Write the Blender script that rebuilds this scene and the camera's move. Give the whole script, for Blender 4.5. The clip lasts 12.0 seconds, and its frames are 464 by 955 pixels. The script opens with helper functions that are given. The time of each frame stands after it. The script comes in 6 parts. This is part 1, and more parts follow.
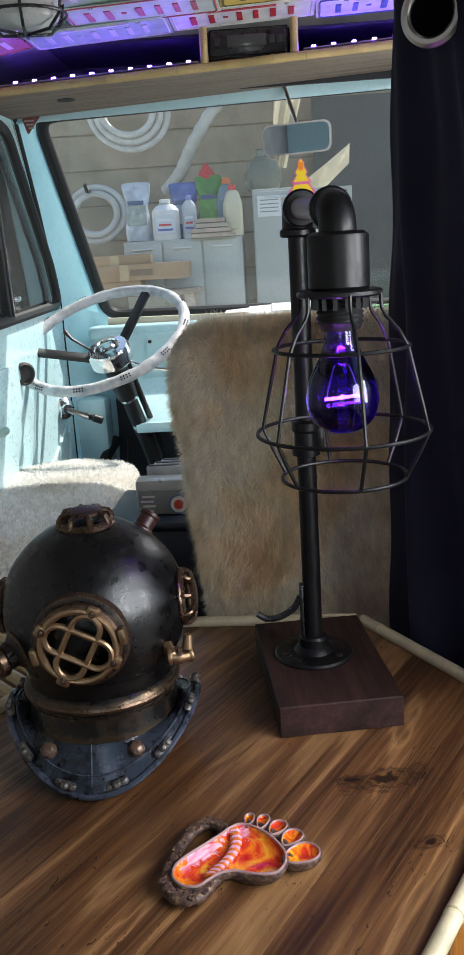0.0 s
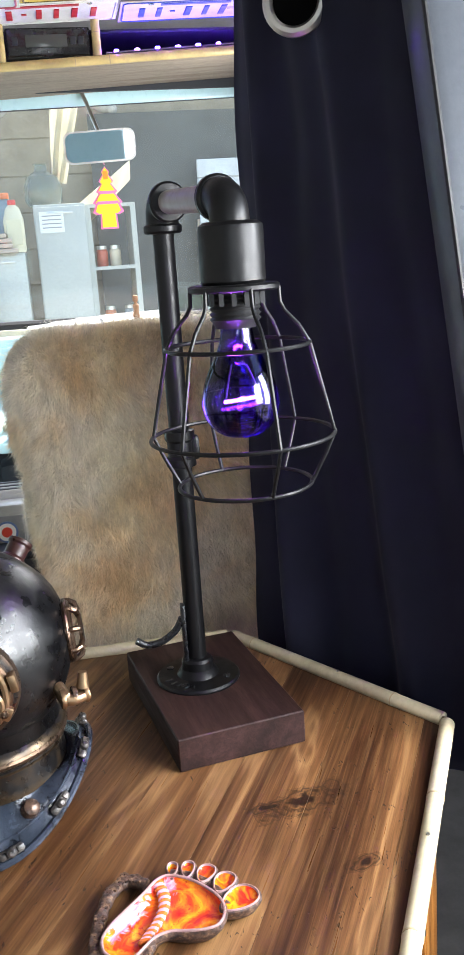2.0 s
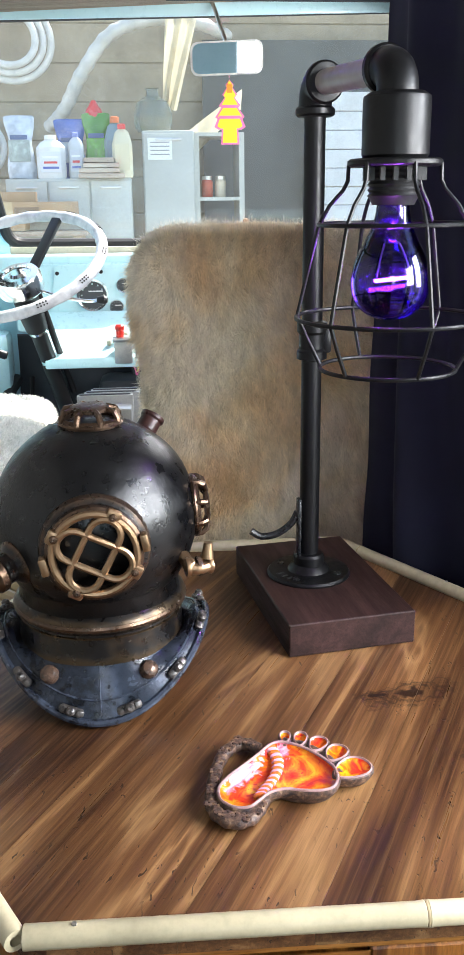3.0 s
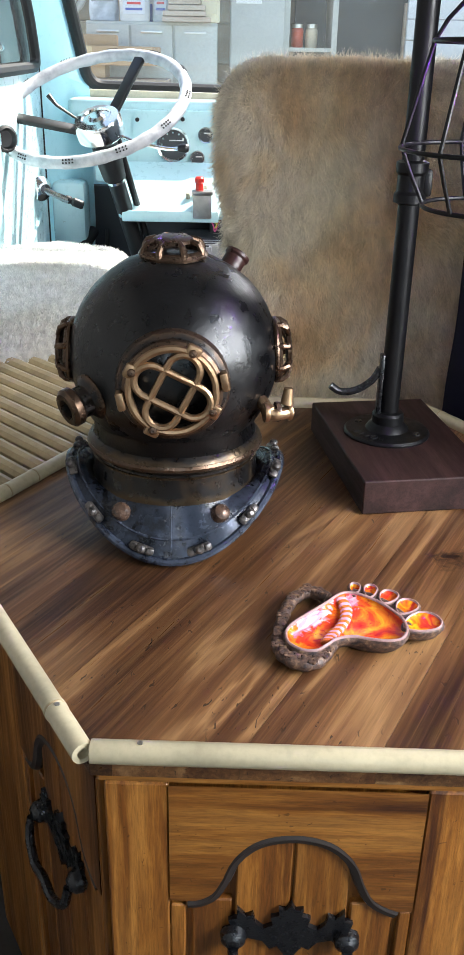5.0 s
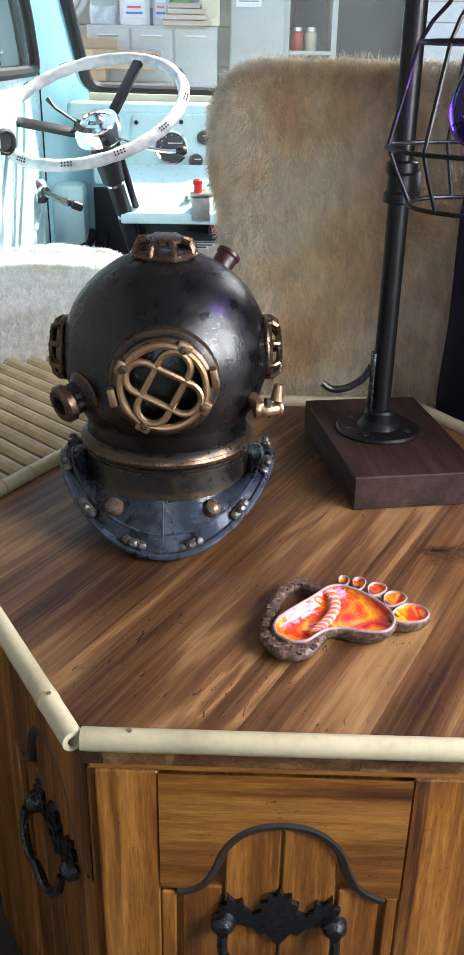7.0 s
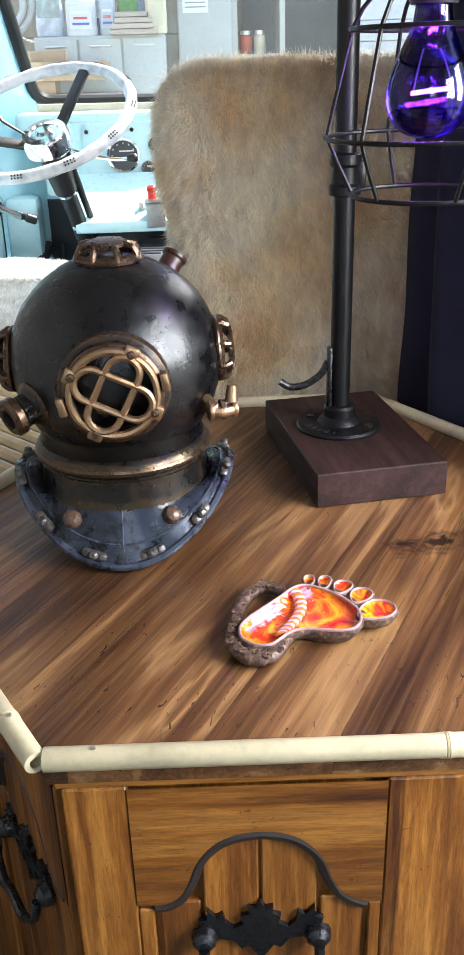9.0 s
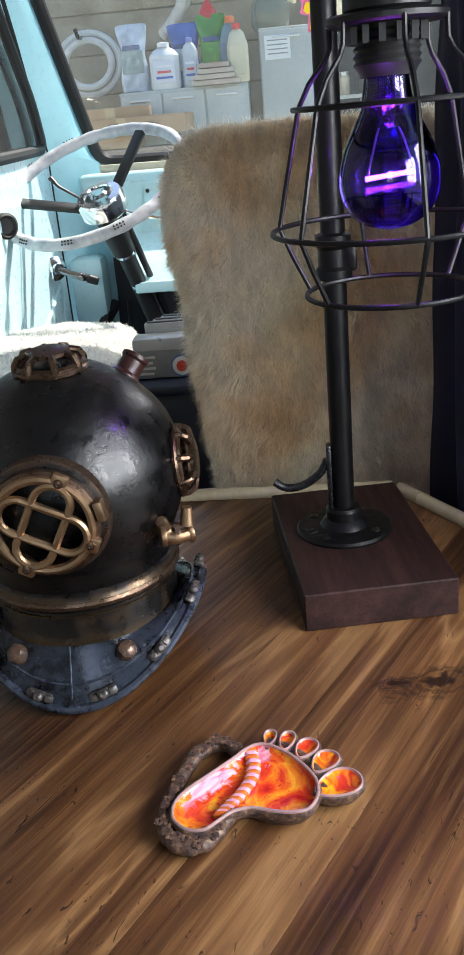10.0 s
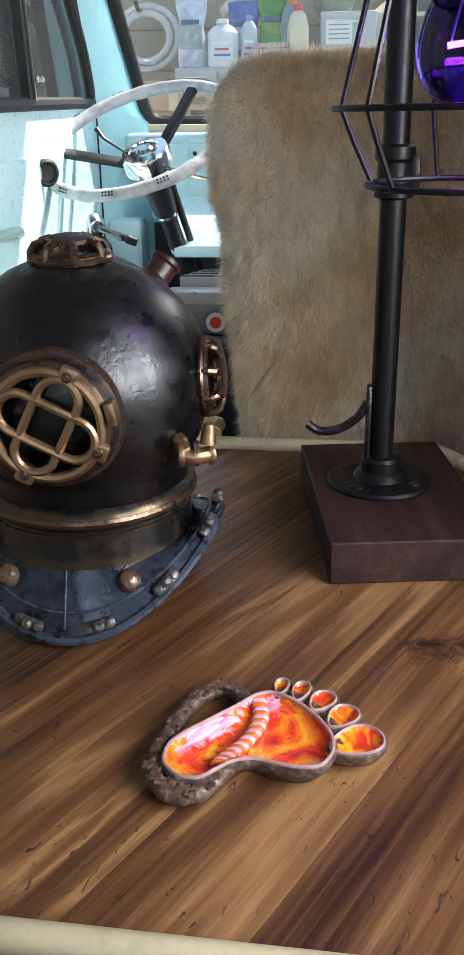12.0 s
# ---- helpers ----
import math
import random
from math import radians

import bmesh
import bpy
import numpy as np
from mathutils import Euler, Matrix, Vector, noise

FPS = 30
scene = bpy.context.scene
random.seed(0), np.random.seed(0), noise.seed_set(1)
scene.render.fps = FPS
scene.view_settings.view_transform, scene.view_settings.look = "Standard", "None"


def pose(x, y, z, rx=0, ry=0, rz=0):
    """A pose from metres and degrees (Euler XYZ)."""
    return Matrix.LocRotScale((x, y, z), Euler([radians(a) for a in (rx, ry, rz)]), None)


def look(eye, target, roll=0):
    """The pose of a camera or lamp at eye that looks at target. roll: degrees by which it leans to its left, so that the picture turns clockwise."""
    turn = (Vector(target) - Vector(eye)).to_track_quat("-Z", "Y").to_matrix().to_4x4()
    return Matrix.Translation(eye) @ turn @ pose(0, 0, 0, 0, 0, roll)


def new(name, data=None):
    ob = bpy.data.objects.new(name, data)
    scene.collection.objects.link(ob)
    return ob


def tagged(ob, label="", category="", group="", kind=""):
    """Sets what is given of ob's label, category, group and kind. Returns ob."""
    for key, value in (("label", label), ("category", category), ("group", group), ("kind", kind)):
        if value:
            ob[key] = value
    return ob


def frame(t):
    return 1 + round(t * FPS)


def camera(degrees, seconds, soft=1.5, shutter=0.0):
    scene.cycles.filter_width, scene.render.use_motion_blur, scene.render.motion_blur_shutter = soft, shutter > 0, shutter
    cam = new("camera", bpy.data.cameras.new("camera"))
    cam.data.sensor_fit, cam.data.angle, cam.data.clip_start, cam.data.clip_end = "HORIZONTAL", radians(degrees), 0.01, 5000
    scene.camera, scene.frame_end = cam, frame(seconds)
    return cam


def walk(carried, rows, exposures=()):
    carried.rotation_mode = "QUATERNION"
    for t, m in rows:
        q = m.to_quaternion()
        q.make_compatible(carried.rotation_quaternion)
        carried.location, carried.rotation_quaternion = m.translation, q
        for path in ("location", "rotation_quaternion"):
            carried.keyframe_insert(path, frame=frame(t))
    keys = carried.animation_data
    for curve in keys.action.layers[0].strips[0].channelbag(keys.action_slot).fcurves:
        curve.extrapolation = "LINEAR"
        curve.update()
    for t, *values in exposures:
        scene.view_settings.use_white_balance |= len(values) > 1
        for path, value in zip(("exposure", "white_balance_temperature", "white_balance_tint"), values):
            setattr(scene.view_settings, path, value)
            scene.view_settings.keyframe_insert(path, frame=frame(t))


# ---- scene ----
cam = camera(29.0, 12.0)
METRES, EYE, TILT, LEAN, TURN = 0.8, 1.1, 0.0, 0.0, 0.0
PATH = [
    (0, (0.052, -0.004, 1.043), (-0.07, 1.929, 0.544), -3.5),
    (0.5, (-0.003, 0.04, 1.038), (0.101, 1.993, 0.618), -5.3),
    (1, (-0.041, 0.084, 1.014), (0.29, 2.0, 0.546), -5.0),
    (1.5, (-0.041, 0.086, 1.03), (0.321, 1.996, 0.558), -4.5),
    (2, (-0.044, 0.067, 1.026), (0.311, 1.974, 0.539), -3.8),
    (2.5, (-0.075, 0.062, 0.997), (0.246, 1.969, 0.486), -1.5),
    (3, (-0.099, 0.057, 0.97), (0.078, 1.959, 0.38), -0.7),
    (3.5, (-0.109, 0.063, 0.947), (-0.038, 1.928, 0.228), -0.1),
    (5.5, (-0.111, 0.072, 0.935), (-0.082, 1.882, 0.084), 1.2),
    (6, (-0.101, 0.064, 0.934), (-0.083, 1.879, 0.094), 0.8),
    (6.5, (-0.1, 0.056, 0.935), (-0.083, 1.869, 0.092), 0.8),
    (8.5, (-0.105, 0.07, 0.932), (-0.023, 1.884, 0.094), 1.5),
    (9, (-0.084, 0.07, 0.927), (-0.009, 1.887, 0.095), -1.7),
    (9.5, (-0.016, 0.111, 0.938), (-0.069, 1.941, 0.132), -4.7),
    (10, (0.04, 0.185, 0.952), (-0.124, 2.032, 0.201), -5.2),
    (10.5, (0.01, 0.163, 0.919), (-0.15, 2.006, 0.16), -5.2),
    (11, (-0.036, 0.146, 0.901), (-0.047, 1.994, 0.137), -3.9),
    (11.5, (-0.008, 0.216, 0.898), (-0.118, 2.068, 0.15), -2.2),
    (12, (0.03, 0.234, 0.873), (-0.185, 2.074, 0.119), -1.0),
]
EXPOSURE = [(0.0, 0.70), (0.5, 1.82), (1.0, 2.5), (1.5, 2.5), (2.0, 1.92), (2.5, 1.95), (3.0, 1.85), (3.5, 1.65), (5.5, 1.62), (6.5, 1.62), (8.5, 1.85), (9.5, 1.98), (10.0, 1.12), (10.5, 1.5), (11.0, 2.2), (11.5, 2.05), (12.0, 1.2)]
walk(cam, [(t, look(eye, target, roll)) for t, eye, target, roll in PATH], EXPOSURE)

# ---- light ----
world = bpy.data.worlds.new("sky")
scene.world = world
world.use_nodes = True
sky = world.node_tree.nodes.new("ShaderNodeTexSky")
sky.sky_type, sky.sun_disc = "NISHITA", False
SUN_ELEV, SUN_AZ = 51.0, 44.0          # degrees; azimuth from +y towards +x
sky.sun_elevation, sky.sun_rotation = radians(SUN_ELEV), radians(SUN_AZ)
world.node_tree.links.new(sky.outputs[0], world.node_tree.nodes["Background"].inputs[0])
world.node_tree.nodes["Background"].inputs[1].default_value = 0.15
sun = new("sun", bpy.data.lights.new("sun", "SUN"))
sun.data.energy, sun.data.angle, sun.data.color = 4.2, radians(0.6), (1.0, 0.95, 0.86)
_e, _a = radians(SUN_ELEV), radians(SUN_AZ)
sun.matrix_world = look((math.sin(_a) * math.cos(_e) * 20, math.cos(_a) * math.cos(_e) * 20, math.sin(_e) * 20), (0, 0, 0))


def area_light(name, eye, target, w, h, power, color):
    """A rectangular area lamp: sky light of a van opening, also used for added fill."""
    la = bpy.data.lights.new(name, "AREA")
    la.shape, la.size, la.size_y, la.energy, la.color = "RECTANGLE", w, h, power, color
    ob = new(name, la)
    ob.matrix_world = look(eye, target)
    return ob


# unseen rear lamp, added as frontal fill at the rear window
area_light("rear_daylight_fill", (-0.10, -1.40, 1.05), (-0.1, 1.0, 0.7), 0.45, 0.7, 1.8, (0.93, 0.96, 1.0))
area_light("side_door_daylight", (0.80, 0.08, 1.05), (-0.1, 0.80, 0.62), 0.40, 0.50, 7.5, (0.95, 0.97, 1.0))
area_light("side_door_front_daylight", (0.76, 0.60, 1.02), (-0.1, 0.80, 0.70), 0.22, 0.50, 4.2, (0.95, 0.97, 1.0))
# fill lamp added inside the closed right wall to brighten the cab; no window there
area_light("cab_fill_light", (0.60, 1.90, 1.12), (-0.6, 2.00, 0.66), 0.55, 0.4, 4.2, (0.97, 0.98, 1.0))

# ---- materials ----


def mat(name, color=(0.8, 0.8, 0.8), rough=0.5, metal=0.0, **kw):
    m = bpy.data.materials.new(name)
    m.use_nodes = True
    b = m.node_tree.nodes["Principled BSDF"]
    b.inputs["Base Color"].default_value = (*color, 1)
    b.inputs["Roughness"].default_value = rough
    b.inputs["Metallic"].default_value = metal
    for key, value in kw.items():
        b.inputs[key.replace("_", " ")].default_value = value
    return m


class Net:
    """Short hand for a node material."""

    def __init__(self, m):
        self.m, self.t = m, m.node_tree
        self.b = self.t.nodes["Principled BSDF"]

    def node(self, kind, **kw):
        n = self.t.nodes.new("ShaderNode" + kind)
        for key, value in kw.items():
            n.inputs[key].default_value = value
        return n

    def vmath(self, operation):
        n = self.t.nodes.new("ShaderNodeVectorMath")
        n.operation = operation
        return n

    def link(self, a, b):
        self.t.links.new(a, b)

    def pos(self, turn=0.0, scale=(1, 1, 1), shuffle=0.0, local=False):
        """Place in the world (or on the thing), turned about z and stretched, with an offset of its own for each object."""
        src = self.node("TexCoord").outputs["Object"] if local else self.node("NewGeometry").outputs["Position"]
        if shuffle:
            add = self.vmath("ADD")
            rnd = self.vmath("SCALE")
            info = self.node("ObjectInfo")
            comb = self.node("CombineXYZ")
            self.link(info.outputs["Random"], comb.inputs[0])
            self.link(info.outputs["Random"], comb.inputs[1])
            self.link(info.outputs["Random"], comb.inputs[2])
            self.link(comb.outputs[0], rnd.inputs[0])
            rnd.inputs["Scale"].default_value = shuffle
            self.link(src, add.inputs[0])
            self.link(rnd.outputs[0], add.inputs[1])
            src = add.outputs[0]
        mp = self.node("Mapping")
        mp.vector_type = "TEXTURE"
        mp.inputs["Rotation"].default_value = (0, 0, radians(turn))
        mp.inputs["Scale"].default_value = scale
        self.link(src, mp.inputs["Vector"])
        return mp.outputs[0]

    def noise(self, vec, scale, detail=4.0, rough=0.55, distort=0.0):
        n = self.node("TexNoise", Scale=scale, Detail=detail, Roughness=rough, Distortion=distort)
        self.link(vec, n.inputs["Vector"])
        return n.outputs["Fac"]

    def ramp(self, fac, stops):
        r = self.node("ValToRGB")
        while len(r.color_ramp.elements) < len(stops):
            r.color_ramp.elements.new(0.5)
        for el, (p, c) in zip(r.color_ramp.elements, stops):
            el.position, el.color = p, (*c, 1) if len(c) == 3 else c
        self.link(fac, r.inputs[0])
        return r.outputs[0]

    def grey(self, fac, p0, v0, p1, v1):
        return self.ramp(fac, [(p0, (v0,) * 3), (p1, (v1,) * 3)])

    def mix(self, a, b, fac, blend="MIX"):
        m = self.node("Mix")
        m.data_type, m.blend_type = "RGBA", blend
        for sock, v in ((m.inputs[6], a), (m.inputs[7], b), (m.inputs[0], fac)):
            if isinstance(v, (int, float)):
                sock.default_value = v
            elif isinstance(v, tuple):
                sock.default_value = (*v, 1)
            else:
                self.link(v, sock)
        return m.outputs[2]

    def bump(self, height, strength=0.3, dist=0.002):
        n = self.node("Bump", Strength=strength, Distance=dist)
        self.link(height, n.inputs["Height"])
        self.link(n.outputs[0], self.b.inputs["Normal"])

    def color(self, c):
        self.link(c, self.b.inputs["Base Color"])

    def rough(self, c):
        self.link(c, self.b.inputs["Roughness"])


def wood(name, tones, turn=0.0, axis=0, rough=0.35, grain=60.0, stretch=14.0, shuffle=5.0, dents=True):
    """Stained wood with long grain, streaks and small dents. axis: along which the grain runs after the turn."""
    n = Net(mat(name, tones[1], rough))
    sc = [1.0, 1.0, 1.0]
    sc[axis] = stretch
    v = n.pos(turn, tuple(sc), shuffle)
    big = n.noise(v, grain * 0.16, 3, 0.5, 0.7)
    fine = n.noise(v, grain, 5, 0.65, 0.3)
    hair = n.noise(v, grain * 4.5, 3, 0.7)
    c = n.ramp(big, [(0.32, tones[0]), (0.44, tones[1]), (0.55, tones[2]), (0.63, tones[3]), (0.72, tones[1])])
    f = n.ramp(fine, [(0.36, tones[0]), (0.50, tones[1]), (0.64, tones[3])])
    c = n.mix(c, f, 0.38)
    c = n.mix(c, n.grey(hair, 0.36, 0.48, 0.55, 1.06), 0.55, "MULTIPLY")
    if dents:
        d = n.noise(n.pos(turn + 25, (1.6, 0.5, 1), 0), 130.0, 2, 0.5, 1.2)
        c = n.mix(c, tones[0], n.grey(d, 0.71, 0.0, 0.73, 0.6))
    info = n.node("ObjectInfo")
    c = n.mix(c, n.grey(info.outputs["Random"], 0.0, 0.72, 1.0, 1.15), 1.0, "MULTIPLY")
    n.color(c)
    n.rough(n.grey(fine, 0.3, rough + 0.14, 0.7, rough - 0.04))
    n.bump(hair, 0.25, 0.0006)
    return n.m


GRAIN = 61.0


def table_top():
    """Pine boards stained brown: broad blond and dark figure, long fine grain, knots and clustered worm marks."""
    dark, mid, light, blond = (0.021, 0.0068, 0.0030), (0.074, 0.028, 0.0105), (0.155, 0.069, 0.0255), (0.40, 0.22, 0.092)
    n = Net(mat("stained_pine_top", mid, 0.3))
    v = n.pos(GRAIN, (8.0, 1, 1), 5.0)
    long = n.pos(GRAIN, (34.0, 1, 1), 5.0)
    broad = n.noise(v, 9, 2, 0.5, 0.6)
    figure = n.noise(v, 22, 2.5, 0.5, 1.0)
    fine = n.noise(long, 240, 3, 0.55, 0.4)
    hair = n.noise(n.pos(GRAIN, (30.0, 1, 1), 5.0), 900, 3, 0.7)
    c = n.ramp(broad, [(0.36, dark), (0.45, mid), (0.55, light), (0.64, mid)])
    c = n.mix(c, n.ramp(figure, [(0.36, dark), (0.45, mid), (0.54, light), (0.60, blond), (0.68, light)]), 0.55)
    c = n.mix(c, n.ramp(fine, [(0.36, dark), (0.50, light), (0.64, blond)]), 0.17)
    c = n.mix(c, n.grey(hair, 0.36, 0.62, 0.55, 1.06), 0.55, "MULTIPLY")
    for x, y, r in ((0.135, 0.787, 0.055), (0.10, 0.785, 0.022), (0.165, 0.690, 0.024)):
        off = n.vmath("SUBTRACT")
        n.link(n.node("NewGeometry").outputs["Position"], off.inputs[0])
        off.inputs[1].default_value = (x, y, 0.524)
        mp = n.node("Mapping")
        mp.vector_type = "TEXTURE"
        mp.inputs["Rotation"].default_value = (0, 0, radians(15))
        mp.inputs["Scale"].default_value = (r * 1.9, r * 0.8, 1)
        n.link(off.outputs[0], mp.inputs["Vector"])
        size = n.vmath("LENGTH")
        n.link(mp.outputs[0], size.inputs[0])
        wob = n.node("Math")
        n.link(size.outputs["Value"], wob.inputs[0])
        n.link(n.noise(n.pos(), 60, 2, 0.5, 0.6), wob.inputs[1])
        c = n.mix(c, (0.011, 0.0045, 0.003), n.ramp(wob.outputs[0], [(0.60, (0.95,) * 3), (0.72, (0.15,) * 3), (0.82, (0.75,) * 3), (0.90, (0.1,) * 3), (0.95, (0.4,) * 3), (1.0, (0.0,) * 3)]))
    marks = n.noise(n.pos(GRAIN + 14, (2.6, 1, 1)), 240, 2, 0.5, 0.9)
    where = n.noise(n.pos(), 15, 2)
    pits = n.mix(n.grey(marks, 0.655, 0.0, 0.69, 1.0), n.grey(where, 0.48, 0.0, 0.56, 1.0), 1.0, "MULTIPLY")
    c = n.mix(c, (0.014, 0.006, 0.004), n.mix((0, 0, 0), pits, 0.85))
    c = n.mix(c, n.grey(n.node("ObjectInfo").outputs["Random"], 0.0, 0.86, 1.0, 1.12), 1.0, "MULTIPLY")
    n.color(c)
    n.rough(n.grey(fine, 0.3, 0.46, 0.7, 0.27))
    n.b.inputs["Specular IOR Level"].default_value = 0.42
    n.bump(n.mix(hair, pits, 0.7, "SUBTRACT"), 0.25, 0.0007)
    return n.m


M = {}
M["table_wood"] = table_top()
M["door_wood"] = wood("varnished_pine", ((0.050, 0.013, 0.0025), (0.18, 0.060, 0.009), (0.31, 0.115, 0.018), (0.45, 0.195, 0.040)), 0, 2, 0.34, 170.0, 15.0)
M["rail_wood"] = wood("varnished_pine_rail", ((0.050, 0.013, 0.0025), (0.18, 0.060, 0.009), (0.31, 0.115, 0.018), (0.45, 0.195, 0.040)), 0, 0, 0.34, 170.0, 15.0)
M["lamp_wood"] = wood("dark_walnut_block", ((0.008, 0.0035, 0.003), (0.018, 0.0075, 0.0065), (0.028, 0.012, 0.010), (0.04, 0.018, 0.016)), 7, 1, 0.50, 90.0, 9.0, 0.0, False)
M["lamp_wood"].node_tree.nodes["Principled BSDF"].inputs["Specular IOR Level"].default_value = 0.25
M["ply"] = wood("plywood", ((0.36, 0.27, 0.20), (0.45, 0.36, 0.28), (0.52, 0.43, 0.34), (0.56, 0.47, 0.38)), 0, 0, 0.55, 150.0, 16.0, 0.0, False)


def bamboo_mat(name, tone):
    n = Net(mat(name, tone, 0.32))
    v = n.pos(0, (1, 1, 1), 3.0)
    a = n.noise(v, 14, 3)
    b = n.noise(v, 160, 3, 0.6)
    lo = tuple(x * 0.72 for x in tone)
    hi = tuple(min(1, x * 1.12) for x in tone)
    n.color(n.mix(n.ramp(a, [(0.3, lo), (0.55, tone), (0.75, hi)]), n.grey(b, 0.3, 0.8, 0.6, 1.0), 0.6, "MULTIPLY"))
    n.bump(b, 0.12, 0.0006)
    return n.m


M["bamboo"] = bamboo_mat("dry_bamboo", (0.55, 0.475, 0.31))
M["golden_cane"] = bamboo_mat("golden_cane", (0.56, 0.42, 0.18))
M["bamboo_node"] = bamboo_mat("bamboo_node", (0.42, 0.32, 0.18))
M["bamboo_slat"] = bamboo_mat("aged_bamboo_slat", (0.46, 0.36, 0.20))


def metal_paint(name, base, rough, spec=0.5, edge=None, bumpy=0.25, scale=60.0, shine=0.7):
    """Dark paint, uneven, rubbed with a second colour in patches."""
    n = Net(mat(name, base, rough))
    n.b.inputs["Specular IOR Level"].default_value = spec
    v = n.pos()
    a = n.noise(v, scale, 5, 0.6)
    b = n.noise(v, scale * 4, 4, 0.65)
    if edge:
        k = n.grey(n.noise(v, scale * 1.3, 6, 0.75), 0.42, 0.0, 0.74, 1.0)
        n.color(n.mix(base, edge, k))
        n.link(n.mix((0, 0, 0), (shine,) * 3, k), n.b.inputs["Metallic"])
    n.rough(n.grey(a, 0.3, rough - 0.1, 0.7, rough + 0.14))
    n.bump(b, bumpy, 0.0012)
    return n.m


M["helmet"] = metal_paint("helmet_black", (0.0018, 0.0018, 0.0021), 0.30, 0.45, None, 0.30, 60)
# the bright blue-silver patches paint sheen and highlights into the plate's colour
M["helmet_blue"] = metal_paint("helmet_breastplate", (0.007, 0.009, 0.015), 0.20, 0.65, (0.13, 0.16, 0.225), 0.32, 42, 1.0)


def rubbed(name, dark, bright, rough, lo, hi, scale, bumpy):
    """Dark patina rubbed through to bright metal on edges and ridges, with soft streaks; lit edges and shaded crevices
    are painted in too.
    """
    n = Net(mat(name, dark, rough))
    v = n.pos()
    a = n.noise(v, scale, 4, 0.6)
    # pointiness puts edge light and crevice shade into the colour, along with wear
    edge = n.grey(n.node("NewGeometry").outputs["Pointiness"], 0.50, 0.0, 0.56, 0.45)
    wear = n.mix(a, edge, 1.0, "ADD")
    k = n.grey(wear, lo, 0.0, hi, 1.0)
    n.color(n.mix(dark, bright, k))
    n.link(n.mix((0.25, 0.25, 0.25), (0.95, 0.95, 0.95), k), n.b.inputs["Metallic"])
    n.rough(n.grey(n.noise(v, scale * 3, 3), 0.3, rough - 0.08, 0.7, rough + 0.12))
    n.bump(n.noise(v, scale * 5, 3), bumpy, 0.0006)
    return n.m


M["bronze"] = rubbed("rubbed_bronze", (0.020, 0.012, 0.007), (0.31, 0.20, 0.115), 0.36, 0.46, 0.78, 75, 0.35)
M["bronze_dark"] = rubbed("dark_bronze", (0.006, 0.0045, 0.004), (0.11, 0.070, 0.047), 0.30, 0.52, 0.92, 70, 0.2)
M["neck"] = rubbed("worn_neck", (0.004, 0.0034, 0.0034), (0.075, 0.052, 0.032), 0.30, 0.52, 0.82, 34, 0.35)
M["gunmetal"] = metal_paint("worn_gunmetal", (0.010, 0.009, 0.009), 0.32, 0.6, (0.22, 0.19, 0.17), 0.3, 110, 0.9)
M["copper"] = metal_paint("copper_rivet", (0.035, 0.021, 0.015), 0.22, 0.5, (0.26, 0.155, 0.105), 0.12, 140, 1.0)
# glossless near-black that paints the darkness inside portholes and eyelet
M["void"] = mat("dark_hollow_black", (0.003, 0.003, 0.003), 0.9, Specular_IOR_Level=0.0)
M["black_pipe"] = metal_paint("satin_black_pipe", (0.0035, 0.0035, 0.004), 0.38, 0.28, None, 0.08, 90)
M["black_iron"] = metal_paint("black_iron", (0.004, 0.0045, 0.006), 0.27, 0.6, None, 0.4, 120)
M["grey_pipe"] = metal_paint("grey_steel_pipe", (0.30, 0.27, 0.25), 0.42, 0.5, None, 0.1, 90)
M["chrome"] = mat("chrome", (0.82, 0.82, 0.82), 0.12, 1.0)
M["nickel"] = mat("brushed_nickel", (0.62, 0.60, 0.57), 0.28, 1.0)
M["rubber"] = mat("black_rubber", (0.012, 0.012, 0.013), 0.55)
M["black_plastic"] = mat("black_plastic", (0.015, 0.015, 0.016), 0.4)
M["dark_vinyl"] = mat("dark_vinyl", (0.02, 0.022, 0.028), 0.6)


def blue_paint():
    n = Net(mat("pale_blue_paint", (0.52, 0.77, 0.82), 0.28))
    n.b.inputs["Coat Weight"].default_value = 0.3
    n.b.inputs["Coat Roughness"].default_value = 0.15
    v = n.pos()
    a = n.noise(v, 5, 4)
    b = n.noise(v, 60, 5, 0.7)
    c = n.ramp(a, [(0.3, (0.50, 0.75, 0.80)), (0.7, (0.58, 0.81, 0.85))])
    c = n.mix(c, (0.20, 0.30, 0.30), n.grey(b, 0.70, 0.0, 0.78, 0.6))
    n.color(c)
    n.rough(n.grey(b, 0.3, 0.24, 0.7, 0.36))
    n.bump(a, 0.1, 0.01)
    return n.m


M["blue"] = blue_paint()


def cloth(name, base, rough=0.85, weave=900.0, sheen=0.2):
    n = Net(mat(name, base, rough))
    n.b.inputs["Sheen Weight"].default_value = sheen
    v = n.pos()
    a = n.noise(v, 9, 4)
    w = n.noise(v, weave, 2)
    n.color(n.ramp(a, [(0.3, tuple(x * 0.75 for x in base)), (0.7, tuple(min(1, x * 1.25) for x in base))]))
    n.bump(w, 0.2, 0.0005)
    return n.m


M["curtain"] = cloth("navy_blackout_cloth", (0.017, 0.018, 0.043), 0.8, 1100.0, 0.05)


